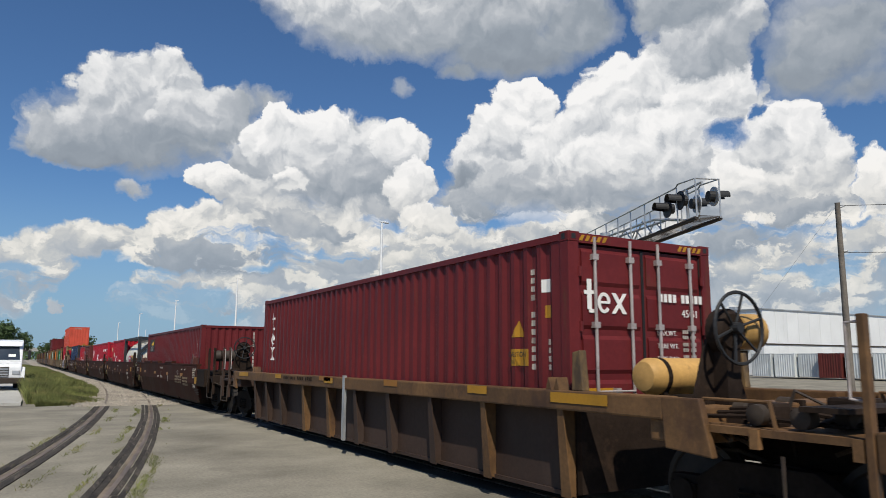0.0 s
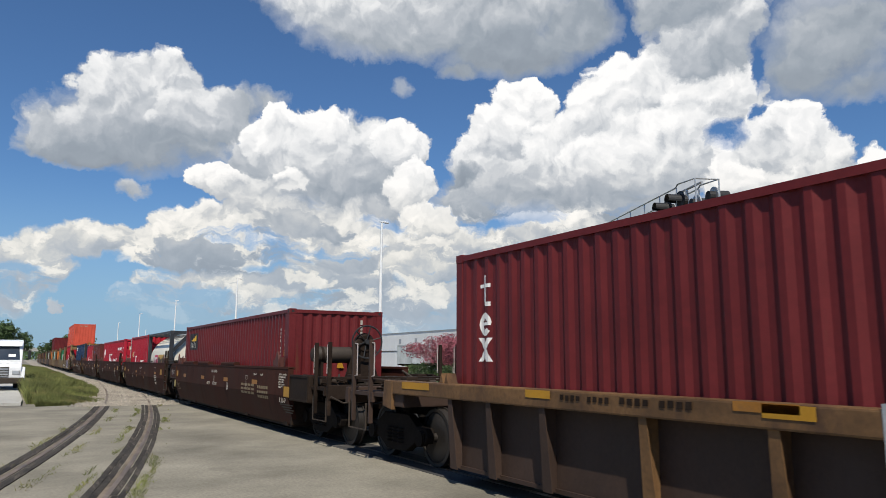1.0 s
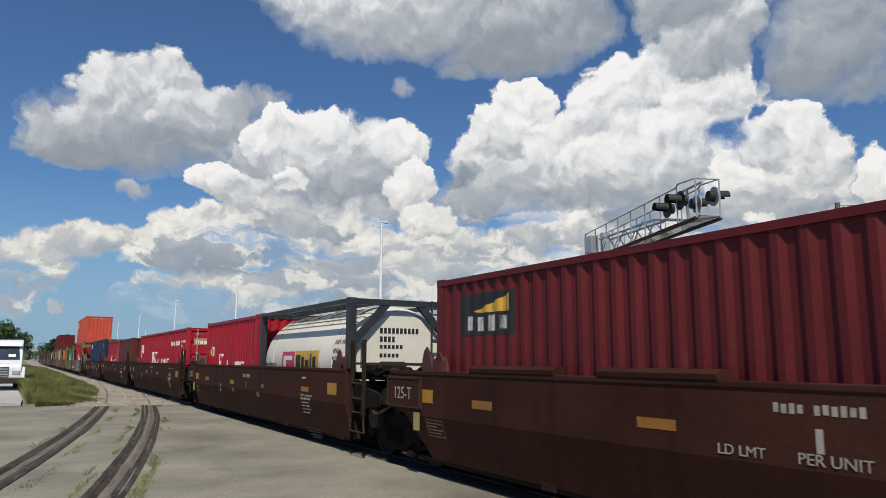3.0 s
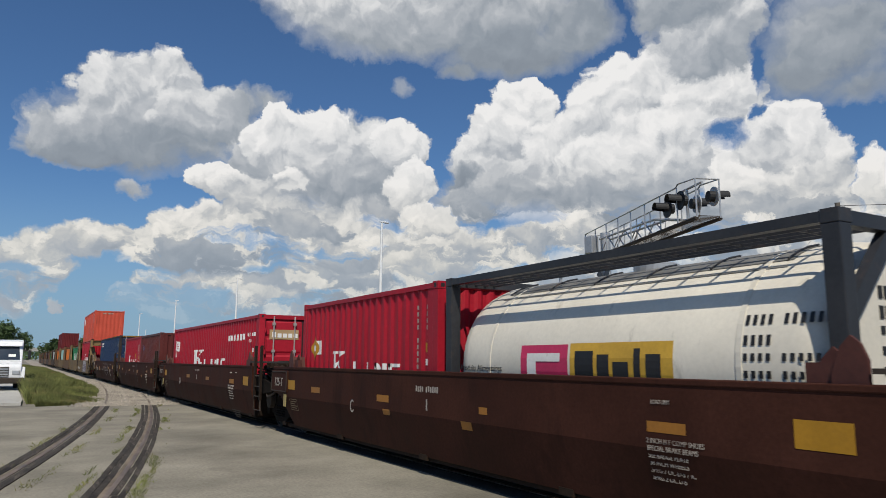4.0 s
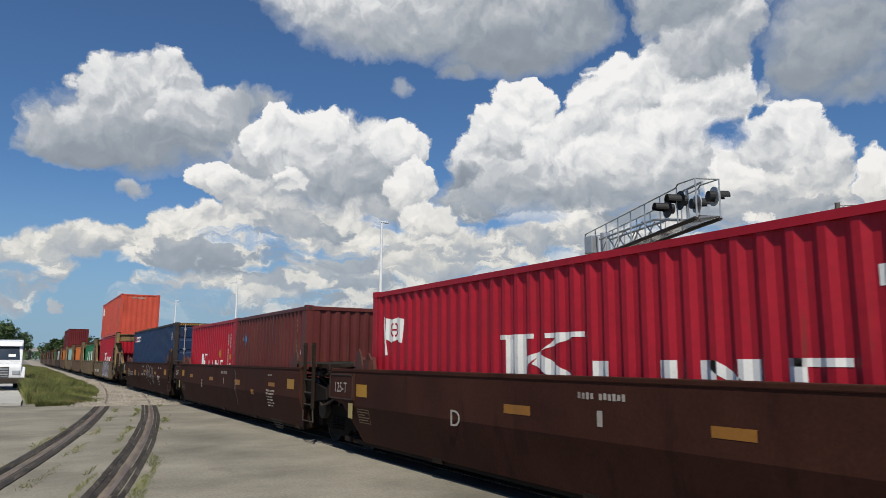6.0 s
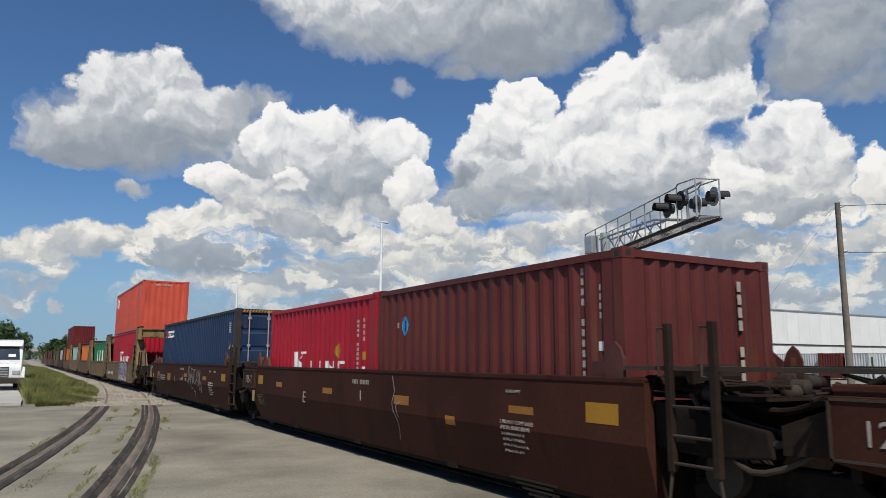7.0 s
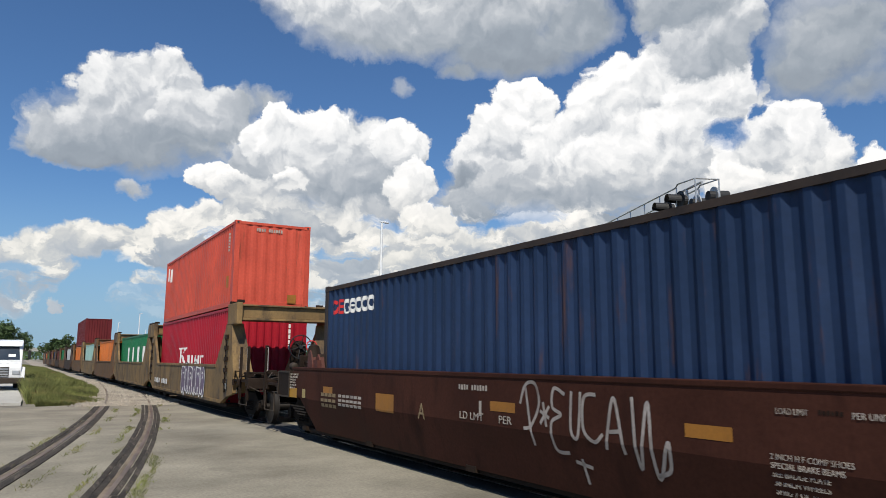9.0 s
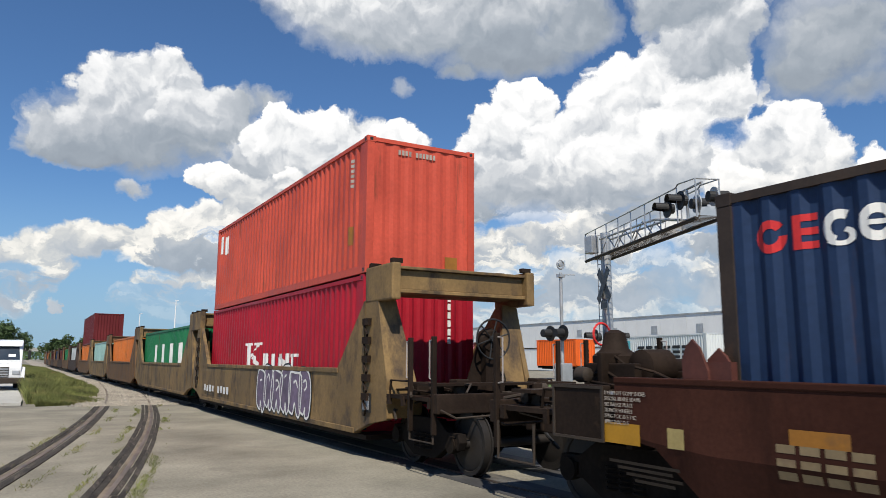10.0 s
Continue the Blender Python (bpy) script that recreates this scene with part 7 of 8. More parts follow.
BOX_A.near("logo", 10.665, 10.725, 2.29, 2.57, WHITE, proud=0.006)
mark(BOX_A, "A", 0.63, 0.83, 1.69, 1.89, YELLOW)
mark(BOX_A, "sticker", 0.38, 0.49, 1.68, 1.82, YELLOW)
mark(BOX_A, "V:5", 0.72, 0.85, 2.16, 2.50, DULLWHITE)
mark(BOX_TOP, "marking", 11.40, 11.80, 1.80, 2.38, WHITE)
mark(BOX_TOP, "marking", 10.79, 11.17, 1.72, 2.29, WHITE)
mark(BOX_TOP, "V:6", 0.68, 0.85, 1.75, 2.37, DULLWHITE)
mark(BOX_TOP, "sticker", 0.63, 0.92, 0.62, 0.99, DULLYELLOW)
mark(BOX_LOW, "K", 6.54, 8.15, 1.06, 1.74, WHITE)
mark(BOX_LOW, "marking", 6.01, 6.36, 1.01, 1.45, WHITE)
mark(BOX_LOW, "marking", 5.34, 5.62, 1.02, 1.44, WHITE)
mark(BOX_LOW, "marking", 4.89, 5.16, 1.03, 1.44, WHITE)
mark(BOX_LOW, "marking", 4.28, 4.54, 1.04, 1.44, WHITE)
mark(BOX_LOW, "Z", 4.28, 5.16, 1.03, 1.44, WHITE)
mark(BOX_LOW, "marking", 3.92, 4.12, 1.04, 1.43, WHITE)
mark(BOX_LOW, "marking", 3.58, 4.14, 1.36, 1.43, WHITE)
mark(BOX_LOW, "marking", 3.55, 4.10, 1.05, 1.12, WHITE)


# ---------------------------------------------------------------- crossing signals
def cantilever():
    """Signal bridge on one mast: walkway with handrail, truss arms, lamps at its tip."""
    ob = thing("signal_cantilever", "grey steel railway crossing signal cantilever with walkway and black lamps", "signal", at=(0, 0, 0))
    A, B = Vector((18.43, 19.61, 0)), Vector((15.45, 12.22, 0))
    d = (B - A).normalized()
    n = Vector((d.y, -d.x, 0))          # across the arm, towards the tracks
    if n.x > 0:
        n = -n
    up = Vector((0, 0, 1))
    S = Solid().lathe(2, (A.x, A.y, -0.1), [(0, 0.36), (0.12, 0.36), (0.13, 0.21), (6.5, 0.18), (6.52, 0.1)], 20)
    part("mast", S, GALV, ob, "tapered galvanised mast", smooth=True)
    Ln = (B - A).length - 0.45
    zf = 5.55

    def P(s, c, z):
        return A + d * s + n * c + up * z
    # the walkway's shaded underside is put into the colour: GUNGREY in place of GALV
    for c in (-0.34, 0.34):
        part("floor_beam", Solid().pipe([P(-1.2, c, zf - 0.06), P(Ln, c, zf - 0.06)], 0.055, 6), GUNGREY, ob)
    gr = Solid()
    k = -1.15
    while k < Ln:
        a, b = P(k, -0.34, zf), P(k, 0.34, zf)
        gr.tube(a, b, 0.014, 4)
        k += 0.16
    part("walkway_grating", gr, GUNGREY, ob, "open steel walkway grating")
    for c in (-0.34, 0.34):
        part("truss_chord", Solid().pipe([P(0, c * 0.6, zf + 0.62), P(Ln * 0.62, c * 0.6, zf + 0.45), P(Ln * 0.85, c * 0.6, zf + 0.1)], 0.04, 8), GALV, ob)
        br = Solid()
        for k in range(6):
            s0, s1 = k * Ln * 0.1, (k + 1) * Ln * 0.1
            br.tube(P(s0, c * 0.6, zf + 0.6 if k % 2 else zf), P(s1, c * 0.6, zf if k % 2 else zf + 0.55), 0.022, 6)
        part("truss_brace", br, GALV, ob)
        hr = Solid().pipe([P(-1.2, c, zf), P(-1.2, c, zf + 1.0), P(Ln - 1.15, c, zf + 1.02), P(Ln - 1.0, c, zf + 1.1), P(Ln, c, zf + 1.02), P(Ln, c, zf)], 0.024, 6)
        part("hand_rail", hr, GALV, ob)
        for k in range(9):
            s = -1.2 + (Ln + 1.2) * k / 8
            part("rail_post", Solid().tube(P(s, c, zf - 0.05), P(s, c, zf + 1.0), 0.024, 6), GALV, ob)
    part("end_rail", Solid().tube(P(-1.2, -0.34, zf + 1.0), P(-1.2, 0.34, zf + 1.0), 0.024), GALV, ob)
    part("end_rail", Solid().tube(P(Ln, -0.34, zf + 1.02), P(Ln, 0.34, zf + 1.02), 0.024), GALV, ob)

    def lamp(s, c, z, way, back):
        o = P(s, c, z)
        q = n * way
        t = d
        disc = Solid()
        m = 22
        v = []
        for off, r in ((0.0, 0.27), (0.03, 0.27)):
            v += [o + q * off + (t * math.cos(k * 2 * math.pi / m) + up * math.sin(k * 2 * math.pi / m)) * r for k in range(m)]
        disc.add(v, [tuple(range(m)), tuple(range(m, 2 * m))[::-1]] + [(k, (k + 1) % m, m + (k + 1) % m, m + k) for k in range(m)])
        lp = part("lamp_shield", disc, BLACK if way > 0 else back, ob, "round black lamp background")
        hood = Solid()
        v = []
        h = 12
        for off, r, lift in ((0.02, 0.17, 0.0), (0.42, 0.15, 0.02)):
            for k in range(h + 1):
                a = -0.35 + (math.pi + 0.7) * k / h
                v.append(o + q * off + (t * math.cos(a) + up * math.sin(a)) * r + up * lift)
        hood.add(v, [(k, k + 1, h + 2 + k, h + 1 + k) for k in range(h)])
        part("lamp_hood", hood, BLACK, lp, "black visor")
        part("lamp_body", Solid().tube(o - q * 0.16, o, 0.15, 14), BLACK, lp)
    lamp(Ln - 1.75, 0.30, zf + 0.55, 1, GALV)
    lamp(Ln - 0.95, 0.30, zf + 0.62, 1, GALV)
    lamp(Ln - 0.25, -0.30, zf + 0.60, -1, GALV)
    lamp(Ln - 1.2, -0.30, zf + 0.60, -1, GALV)
    part("lamp_bar", Solid().tube(P(Ln - 1.8, 0.1, zf + 0.95), P(Ln - 0.1, 0.1, zf + 0.95), 0.035).tube(P(Ln - 0.95, 0.1, zf), P(Ln - 0.95, 0.1, zf + 0.95), 0.04), GALV, ob)
    part("junction_box", Solid().box(*sorted((A.x - 0.5, A.x - 0.15)), A.y + 0.2, A.y + 0.6, zf + 0.1, zf + 0.75), GALV, ob, bevel=0.03)
    lamp(0.0, -0.35, 2.55, -1, GALV)
    lamp(0.0, 0.45, 2.55, 1, GALV)
    # ladder and crossbuck on the mast
    lad = Solid()
    for c in (0.0, 0.32):
        lad.tube(P(-0.42, c - 0.16, 0.6), P(-0.42, c - 0.16, zf + 0.6), 0.018, 6)
    for k in range(18):
        lad.tube(P(-0.42, -0.16, 0.8 + k * 0.28), P(-0.42, 0.16, 0.8 + k * 0.28), 0.012, 5)
    part("mast_ladder", lad, GALV, ob, "steel rung ladder")
    for sg in (-1, 1):
        c0 = P(0.38, 0.0, 4.42) + n * 0.26
        v = []
        ax = (d * sg * 0.60 + up * 0.62) * 0.9
        w = (up * sg * 0.12 - d * 0.12) if sg > 0 else (up * 0.12 + d * 0.12)
        for q in (0, 0.012):
            v += [c0 + ax + w + n * (q + 0.015 * sg), c0 + ax - w + n * (q + 0.015 * sg), c0 - ax - w + n * (q + 0.015 * sg), c0 - ax + w + n * (q + 0.015 * sg)]
        part("crossbuck_blade", Solid().add(v, [(0, 1, 2, 3), (4, 7, 6, 5), (0, 4, 5, 1), (1, 5, 6, 2), (2, 6, 7, 3), (3, 7, 4, 0)]), SIGNWHITE, ob, "crossing sign blade")
    o = P(0.35, 0.26, 3.72)
    v = [o + d * 0.3 + up * 0.15, o - d * 0.3 + up * 0.15, o - d * 0.3 - up * 0.15, o + d * 0.3 - up * 0.15]
    v += [p + n * 0.012 for p in v]
    part("track_count_sign", Solid().add(v, [(0, 1, 2, 3), (4, 7, 6, 5), (0, 4, 5, 1), (1, 5, 6, 2), (2, 6, 7, 3), (3, 7, 4, 0)]), SIGNWHITE, ob)


SIGNWHITE = shader("grey_back_of_sign", (0.10, 0.10, 0.105), 0.5, 0.3, 0.1, 20, 2, 0.02)
cantilever()


def bell_pole():
    ob = thing("crossing_bell_pole", "pale crossing signal pole with a bell and black lamps", "signal", at=(18.0, 21.7, 0))
    part("pole", Solid().lathe(2, (0, 0, -0.1), [(0, 0.2), (0.1, 0.2), (0.12, 0.075), (5.2, 0.065), (5.22, 0.03)], 14), GALV, ob, smooth=True)
    part("bell", Solid().ring(1, (0, 0, 5.42), 0.17, 0.035, 20, 6).lathe(1, (0, 0, 5.42), [(-0.05, 0.04), (-0.04, 0.1), (0.04, 0.1), (0.05, 0.04)], 12), GALV, ob, "round crossing bell")
    part("arm", Solid().pipe([(-0.02, 0, 5.02), (0.45, -0.3, 5.02)], 0.02).box(-0.14, 0.14, -0.1, 0.1, 4.92, 5.04), GALV, ob)
    for sx in (-1, 1):
        lp = part("lamp_shield", Solid().lathe(0, (-0.18, sx * 0.38 + 0.1, 2.75), [(-0.02, 0.3), (0.02, 0.3)], 20), BLACK, ob, "round black lamp background")
        part("lamp_hood", Solid().lathe(0, (-0.36, sx * 0.38 + 0.1, 2.75), [(-0.2, 0.15), (0.2, 0.17)], 16), BLACK, lp)
    part("lamp_bar", Solid().tube((0, -0.4, 2.75), (0, 0.5, 2.75), 0.03), GALV, ob)
    part("gate_box", Solid().box(-0.25, 0.25, -0.3, 0.2, 0.9, 1.6), GALV, ob, bevel=0.04)


bell_pole()


def wood_pole():
    ob = thing("utility_pole", "weathered leaning wooden utility pole with guy wire and cables", "utility pole", at=(33.9, 19.9, -0.15))
    a, b = Vector((0.25, 0.12, 0)), Vector((-0.94, -0.62, 9.35))
    part("pole", Solid().tube(a, b, 0.17, 14, 0.115), POLEWOOD, ob, smooth=True)
    part("guy_wire", Solid().tube(b + Vector((0, 0, -0.1)), (-2.2, 7.0, 0.2), 0.006, 5), GALV, ob)
    for z, end in ((9.2, (60, -72, 10.2)), (7.0, (60, -74, 7.3)), (7.0, (60, -76, 7.0))):
        p = a.lerp(b, z / 9.35)
        pts = []
        for k in range(13):
            t = k / 12
            q = p.lerp(Vector(end), t)
            pts.append(q - Vector((0, 0, 2.2 * 4 * t * (1 - t) * 0.5)))
        part("cable", Solid().pipe(pts, 0.014, 5), BLACK, ob, "slack overhead cable")
    for z in (9.1, 7.0):
        p = a.lerp(b, z / 9.35)
        part("insulator", Solid().tube(p, p + Vector((0.2, -0.2, 0.08)), 0.05, 8), GALV, ob)


wood_pole()


# ---------------------------------------------------------------- light masts of the yard
def light_mast():
    ob = thing("light_mast", "tall white yard light mast with a lamp bar on top", "light mast", "yard light masts", at=(60.3, 127.8, 0))
    part("mast", Solid().lathe(2, (0, 0, -0.1), [(0, 0.42), (28.9, 0.22), (29.0, 0.05)], 12), MASTWHITE, ob, smooth=True)
    part("lamp_bar", Solid().box(-0.4, 1.3, -0.25, 0.25, 29.0, 29.22), MASTWHITE, ob, bevel=0.03)
    part("lamp_head", Solid().box(0.7, 1.5, -0.3, 0.3, 28.85, 29.05), GALV, ob, bevel=0.03)
    return ob


MASTWHITE = shader("white_mast_paint", (0.72, 0.73, 0.74), 0.5, 0, 0.05, 20, 1, 0.02)
first = light_mast()
for x, y in ((61.8, 245.2), (61.2, 355.0), (60.2, 467.2), (62.4, 599.0), (100.3, 731.7)):
    copy_thing(first, Matrix.Translation((x, y, 0)))


# ---------------------------------------------------------------- warehouse and yard containers
def warehouse():
    ob = thing("warehouse", "long white metal-clad warehouse with a flat roof and small windows", "building", at=(0, 0, 0))
    x0, y0, x1, y1, h = 83.5, 60.0, 150.0, 215.0, 8.55
    n = 62
    for k in range(n):
        a, b = y0 + (y1 - y0) * k / n, y0 + (y1 - y0) * (k + 1) / n
        part("cladding_panel", Solid().box(x0, x0 + 0.2, a + 0.012, b - 0.012, 0.0, h), WALLWHITE, ob)
    n = 27
    for k in range(n):
        a, b = x0 + 0.2 + (x1 - x0) * k / n, x0 + 0.2 + (x1 - x0) * (k + 1) / n
        part("cladding_panel", Solid().box(a + 0.012, b - 0.012, y0, y0 + 0.2, 0.0, h), WALLWHITE, ob)
    part("core_wall", Solid().box(x0 + 0.2, x1, y0 + 0.2, y1, -0.1, h - 0.1), WALLWHITE, ob)
    part("roof_edge", Solid().box(x0 - 0.15, x1 + 0.3, y0 - 0.15, y1 + 0.1, h, h + 0.14), GALV, ob, "grey roof edging")
    part("belt_rail", Solid().box(x0 - 0.1, x0, y0 - 0.1, y1, 3.95, 4.12), GUNGREY, ob)
    part("belt_rail", Solid().box(x0, x1, y0 - 0.1, y0, 3.95, 4.12), GUNGREY, ob)
    for k in range(12):
        y = 69.5 + k * 8.6
        w = part("window", Solid().box(x0 - 0.06, x0 + 0.02, y, y + 1.2, 5.9, 7.1), GALV, ob, "small grey louvred window")
    for k in range(1):
        y = 62.5
        d = part("dock_door", Solid().box(x0 - 0.05, x0 + 0.02, y, y + 5.5, 0.2, 3.2), GUNGREY, ob, "dark loading dock opening")
        part("canopy", Solid().box(x0 - 1.3, x0, y - 0.4, y + 5.9, 3.3, 3.45), GUNGREY, d)
    part("roof_vent", Solid().box(86, 87, 66, 67, h, h + 0.8), GALV, ob)


warehouse()


def yard_box(x, y, z, length, material, label, chassis=True, turn=0.0, height=2.6, reefer=False):
    ob = thing("yard_container", label, "container", "containers parked in the yard", at=(x, y, 0))
    ob.rotation_euler = (0, 0, turn)
    hw = 1.219
    for sx in (-1, 1):
        part("side_panel", pressed_wall(corrugation(length - 0.3), z + 0.1, z + height - 0.08, (sx * (hw - 0.01), 0.15), 1, -sx), material, ob)
        part("top_rail", Solid().box(sx * hw, sx * (hw - 0.08), 0, length, z + height - 0.1, z + height), material, ob)
        part("bottom_rail", Solid().box(sx * hw, sx * (hw - 0.08), 0, length, z, z + 0.14), material, ob)
        for yy in (0, length - 0.16):
            part("corner_post", Solid().box(sx * (hw + 0.003), sx * (hw - 0.16), yy, yy + 0.16, z + 0.02, z + height - 0.02), material, ob)
    part("roof", Solid().box(-hw + 0.05, hw - 0.05, 0.02, length - 0.02, z + height - 0.06, z + height - 0.02), material, ob)
    part("end_panel", pressed_wall(corrugation(2 * hw - 0.32), z + 0.05, z + height - 0.05, (-hw + 0.16, 0.02), 0, 1), material, ob)
    part("end_panel", pressed_wall(corrugation(2 * hw - 0.32), z + 0.05, z + height - 0.05, (-hw + 0.16, length - 0.02), 0, -1), material, ob)
    if chassis:
        ch = thing("container_chassis", "dark steel container chassis parked in the yard", "trailer", "container chassis", at=(x, y, 0))
        ch.rotation_euler = (0, 0, turn)
        for sx in (-0.5, 0.5):
            part("frame_rail", Solid().box(sx - 0.06, sx + 0.06, 0, length, z - 0.30, z - 0.002), CARDARK, ch)
        for yy in (0.1, length * 0.5, length - 0.2):
            part("cross_member", Solid().box(-1.2, 1.2, yy - 0.08, yy + 0.08, z - 0.2, z - 0.02), CARDARK, ch)
        for yy in (1.3, 2.6):
            for sx in (-1, 1):
                part("tyre", Solid().lathe(0, (sx * 0.95, yy, 0.38), [(-0.24, 0.36), (-0.2, 0.5), (0.2, 0.5), (0.24, 0.36)], 18), BLACK, ch, smooth=True)
            part("axle", Solid().tube((-1, yy, 0.38), (1, yy, 0.38), 0.07), CARDARK, ch)
        for sx in (-0.8, 0.8):
            part("landing_leg", Solid().box(sx - 0.06, sx + 0.06, length - 2.6, length - 2.45, -0.12, z - 0.2), CARDARK, ch)
    return ob


WHITEBOX = shader("white_container_paint", (0.60, 0.63, 0.63), 0.5, 0, 0.06, 20, 0.5, 0.03, RUST, 0.08, (2, 2, 0.3), 1.6)
big = yard_box(45.3, 36.33, 1.2, 12.19, WHITEBOX, "white forty foot container with dark block lettering, on a chassis", turn=-0.141)
CYAN = shader("cyan_decal", (0.12, 0.50, 0.55), 0.5, 0, 0.05, 20, 1, 0.0)
part("logo", Solid().box(-1.232, -1.226, 9.2, 10.9, 1.62, 3.45), CYAN, big, "cyan square with a white star")
st = Solid()
for k in range(7):
    a = k * 2 * math.pi / 7 + 0.3
    c, s = math.cos(a), math.sin(a)
    st.add([(-1.238, 10.05 + c * 0.62, 2.55 + s * 0.62), (-1.238, 10.05 - s * 0.13, 2.55 + c * 0.13), (-1.238, 10.05 + s * 0.13, 2.55 - c * 0.13)], [(0, 1, 2)])
part("logo", st, WHITE, big)
for k in range(6):
    y1 = 8.20 - k * 1.10
    for lo, hi in ((1.95, 2.18), (2.34, 2.56), (2.72, 2.95)):
        part("logo", Solid().box(-1.232, -1.226, y1 - 0.86, y1, lo, hi), BLACK, big, "dark lettering bar")
for x, y, m, lb in ((47.0, 53.2, YARDORANGE, "bright orange container on a chassis in the yard"), (47.0, 66.5, BROWNRED, "brown-red container on a chassis in the yard"), (47.5, 80.0, GREYPAINT, "pale grey container on a chassis in the yard")):
    yard_box(x, y, 1.2, 12.19 if y > 60 else 6.06, m, lb)
row = [(GREYPAINT, 0.0), (WHITEBOX, 0), (GREYPAINT, 0), (BROWNRED, 0), (GREYPAINT, 0), (WHITEBOX, 0), (GREYPAINT, 0), (BROWNRED, 0), (BROWNRED, 0)]
for k, (m, t) in enumerate(row):
    yard_box(73.0 + 0.3 * (k % 3), 55.0 - k * 2.7 - 2.0, 0.05, 6.06, m, "container stored end-on in a row in the yard", False, -1.5708)


# ---------------------------------------------------------------- greenery
def leaf_mass(rng, centre, radii, count, size, jag=0.35):
    """Small leaf blades in an uneven heap with gaps."""
    c = Vector(centre)
    v, f = [], []
    lobes = [(c + Vector((rng.uniform(-0.7, 0.7) * radii[0], rng.uniform(-0.7, 0.7) * radii[1], rng.uniform(-0.45, 0.75) * radii[2])), rng.uniform(0.28, 0.5)) for _ in range(14)]
    for i in range(count):
        o, r = lobes[rng.randrange(len(lobes))]
        q = Vector((rng.gauss(0, 1), rng.gauss(0, 1), rng.gauss(0, 1))).normalized() * (rng.random() ** 0.4)
        p = o + Vector((q.x * radii[0] * r, q.y * radii[1] * r, q.z * radii[2] * r))
        a = Vector((rng.gauss(0, 1), rng.gauss(0, 1), rng.gauss(0, 0.6))).normalized() * size * rng.uniform(0.6, 1.4)
        b = a.cross(Vector((rng.gauss(0, 1), rng.gauss(0, 1), rng.gauss(0, 1)))).normalized() * size * 0.5
        n = len(v)
        v += [p - a, p + b, p + a, p - b]
        f.append((n, n + 1, n + 2, n + 3))
    me = bpy.data.meshes.new("crown")
    me.from_pydata(v, [], f)
    return me


def tree(x, y, height, spread, seed, count, size, material, label, trunk=True):
    rng = random.Random(seed)
    ob = thing("tree", label, "tree", at=(x, y, -0.16))
    S = Solid().tube((0, 0, 0), (0.1, 0.05, height * 0.45), height * 0.035, 8, height * 0.02)
    for k in range(5):
        a = rng.random() * 6.28
        S.tube((0.05, 0.03, height * (0.25 + 0.05 * k)), (math.cos(a) * spread * 0.5, math.sin(a) * spread * 0.5, height * (0.6 + 0.06 * k)), height * 0.014, 6, height * 0.005)
    part("trunk", S, BARK, ob)
    me = leaf_mass(rng, (0, 0, height * 0.62), (spread, spread, height * 0.45), count, size)
    part("crown", me, material, ob, "uneven leafy crown")
    return ob


tree(38.5, 67.0, 4.3, 3.2, 3, 3600, 0.12, LEAFPINK, "crape myrtle with dark pink blossom")
tree(40.0, 64.2, 3.8, 2.6, 4, 2600, 0.12, LEAFPINK, "crape myrtle with dark pink blossom")
for k, (x, y, s) in enumerate(((38.0, 62.2, 1.2), (37.5, 68.5, 1.5), (37.0, 68.0, 1.3))):
    rng = random.Random(40 + k)
    ob = tagged(new("shrub", leaf_mass(rng, (0, 0, 0.5 * s), (1.8 * s, 1.8 * s, 0.8 * s), 1800, 0.10)), "low dark green shrub on the verge", "shrub", "shrubs on the verge")
    ob.data.materials.append(LEAF)
    ob.location = (x, y, -0.12)
spots = [(-8.5, 150), (-15.0, 160), (-2.5, 172), (-22, 150), (20, 360), (14, 390), (24, 420), (90, 560), (110, 590), (70, 620)]
for k, (x, y) in enumerate(spots):
    near = y < 200
    tree(x, y, 6.6 + (k * 7 % 5) * 0.5 if near else 10 + (k * 5 % 6), 5.0 if near else 8.0, 60 + k, 3400 if near else 2200, 0.32 if near else 0.6, LEAF, "broad green tree far down the line")


def far_woods():
    rng = random.Random(9)
    v, f = [], []
    for i in range(26000):
        a = rng.uniform(-0.9, 1.6)
        r = rng.uniform(850, 1050)
        h = (9 + 5 * math.sin(a * 23) + 3 * math.sin(a * 61 + 1)) * rng.random() ** 0.7
        p = Vector((math.sin(a) * r, math.cos(a) * r, h))
        q = Vector((rng.gauss(0, 1), rng.gauss(0, 1), rng.gauss(0, 1))).normalized() * 2.2
        w = q.orthogonal().normalized() * 1.4
        n = len(v)
        v += [p - q, p + w, p + q, p - w]
        f.append((n, n + 1, n + 2, n + 3))
    me = bpy.data.meshes.new("far_woods")
    me.from_pydata(v, [], f)
    me.materials.append(LEAF)
    tagged(new("far_woods", me), "low dark line of woods on the horizon", "woods", kind="stuff")


far_woods()


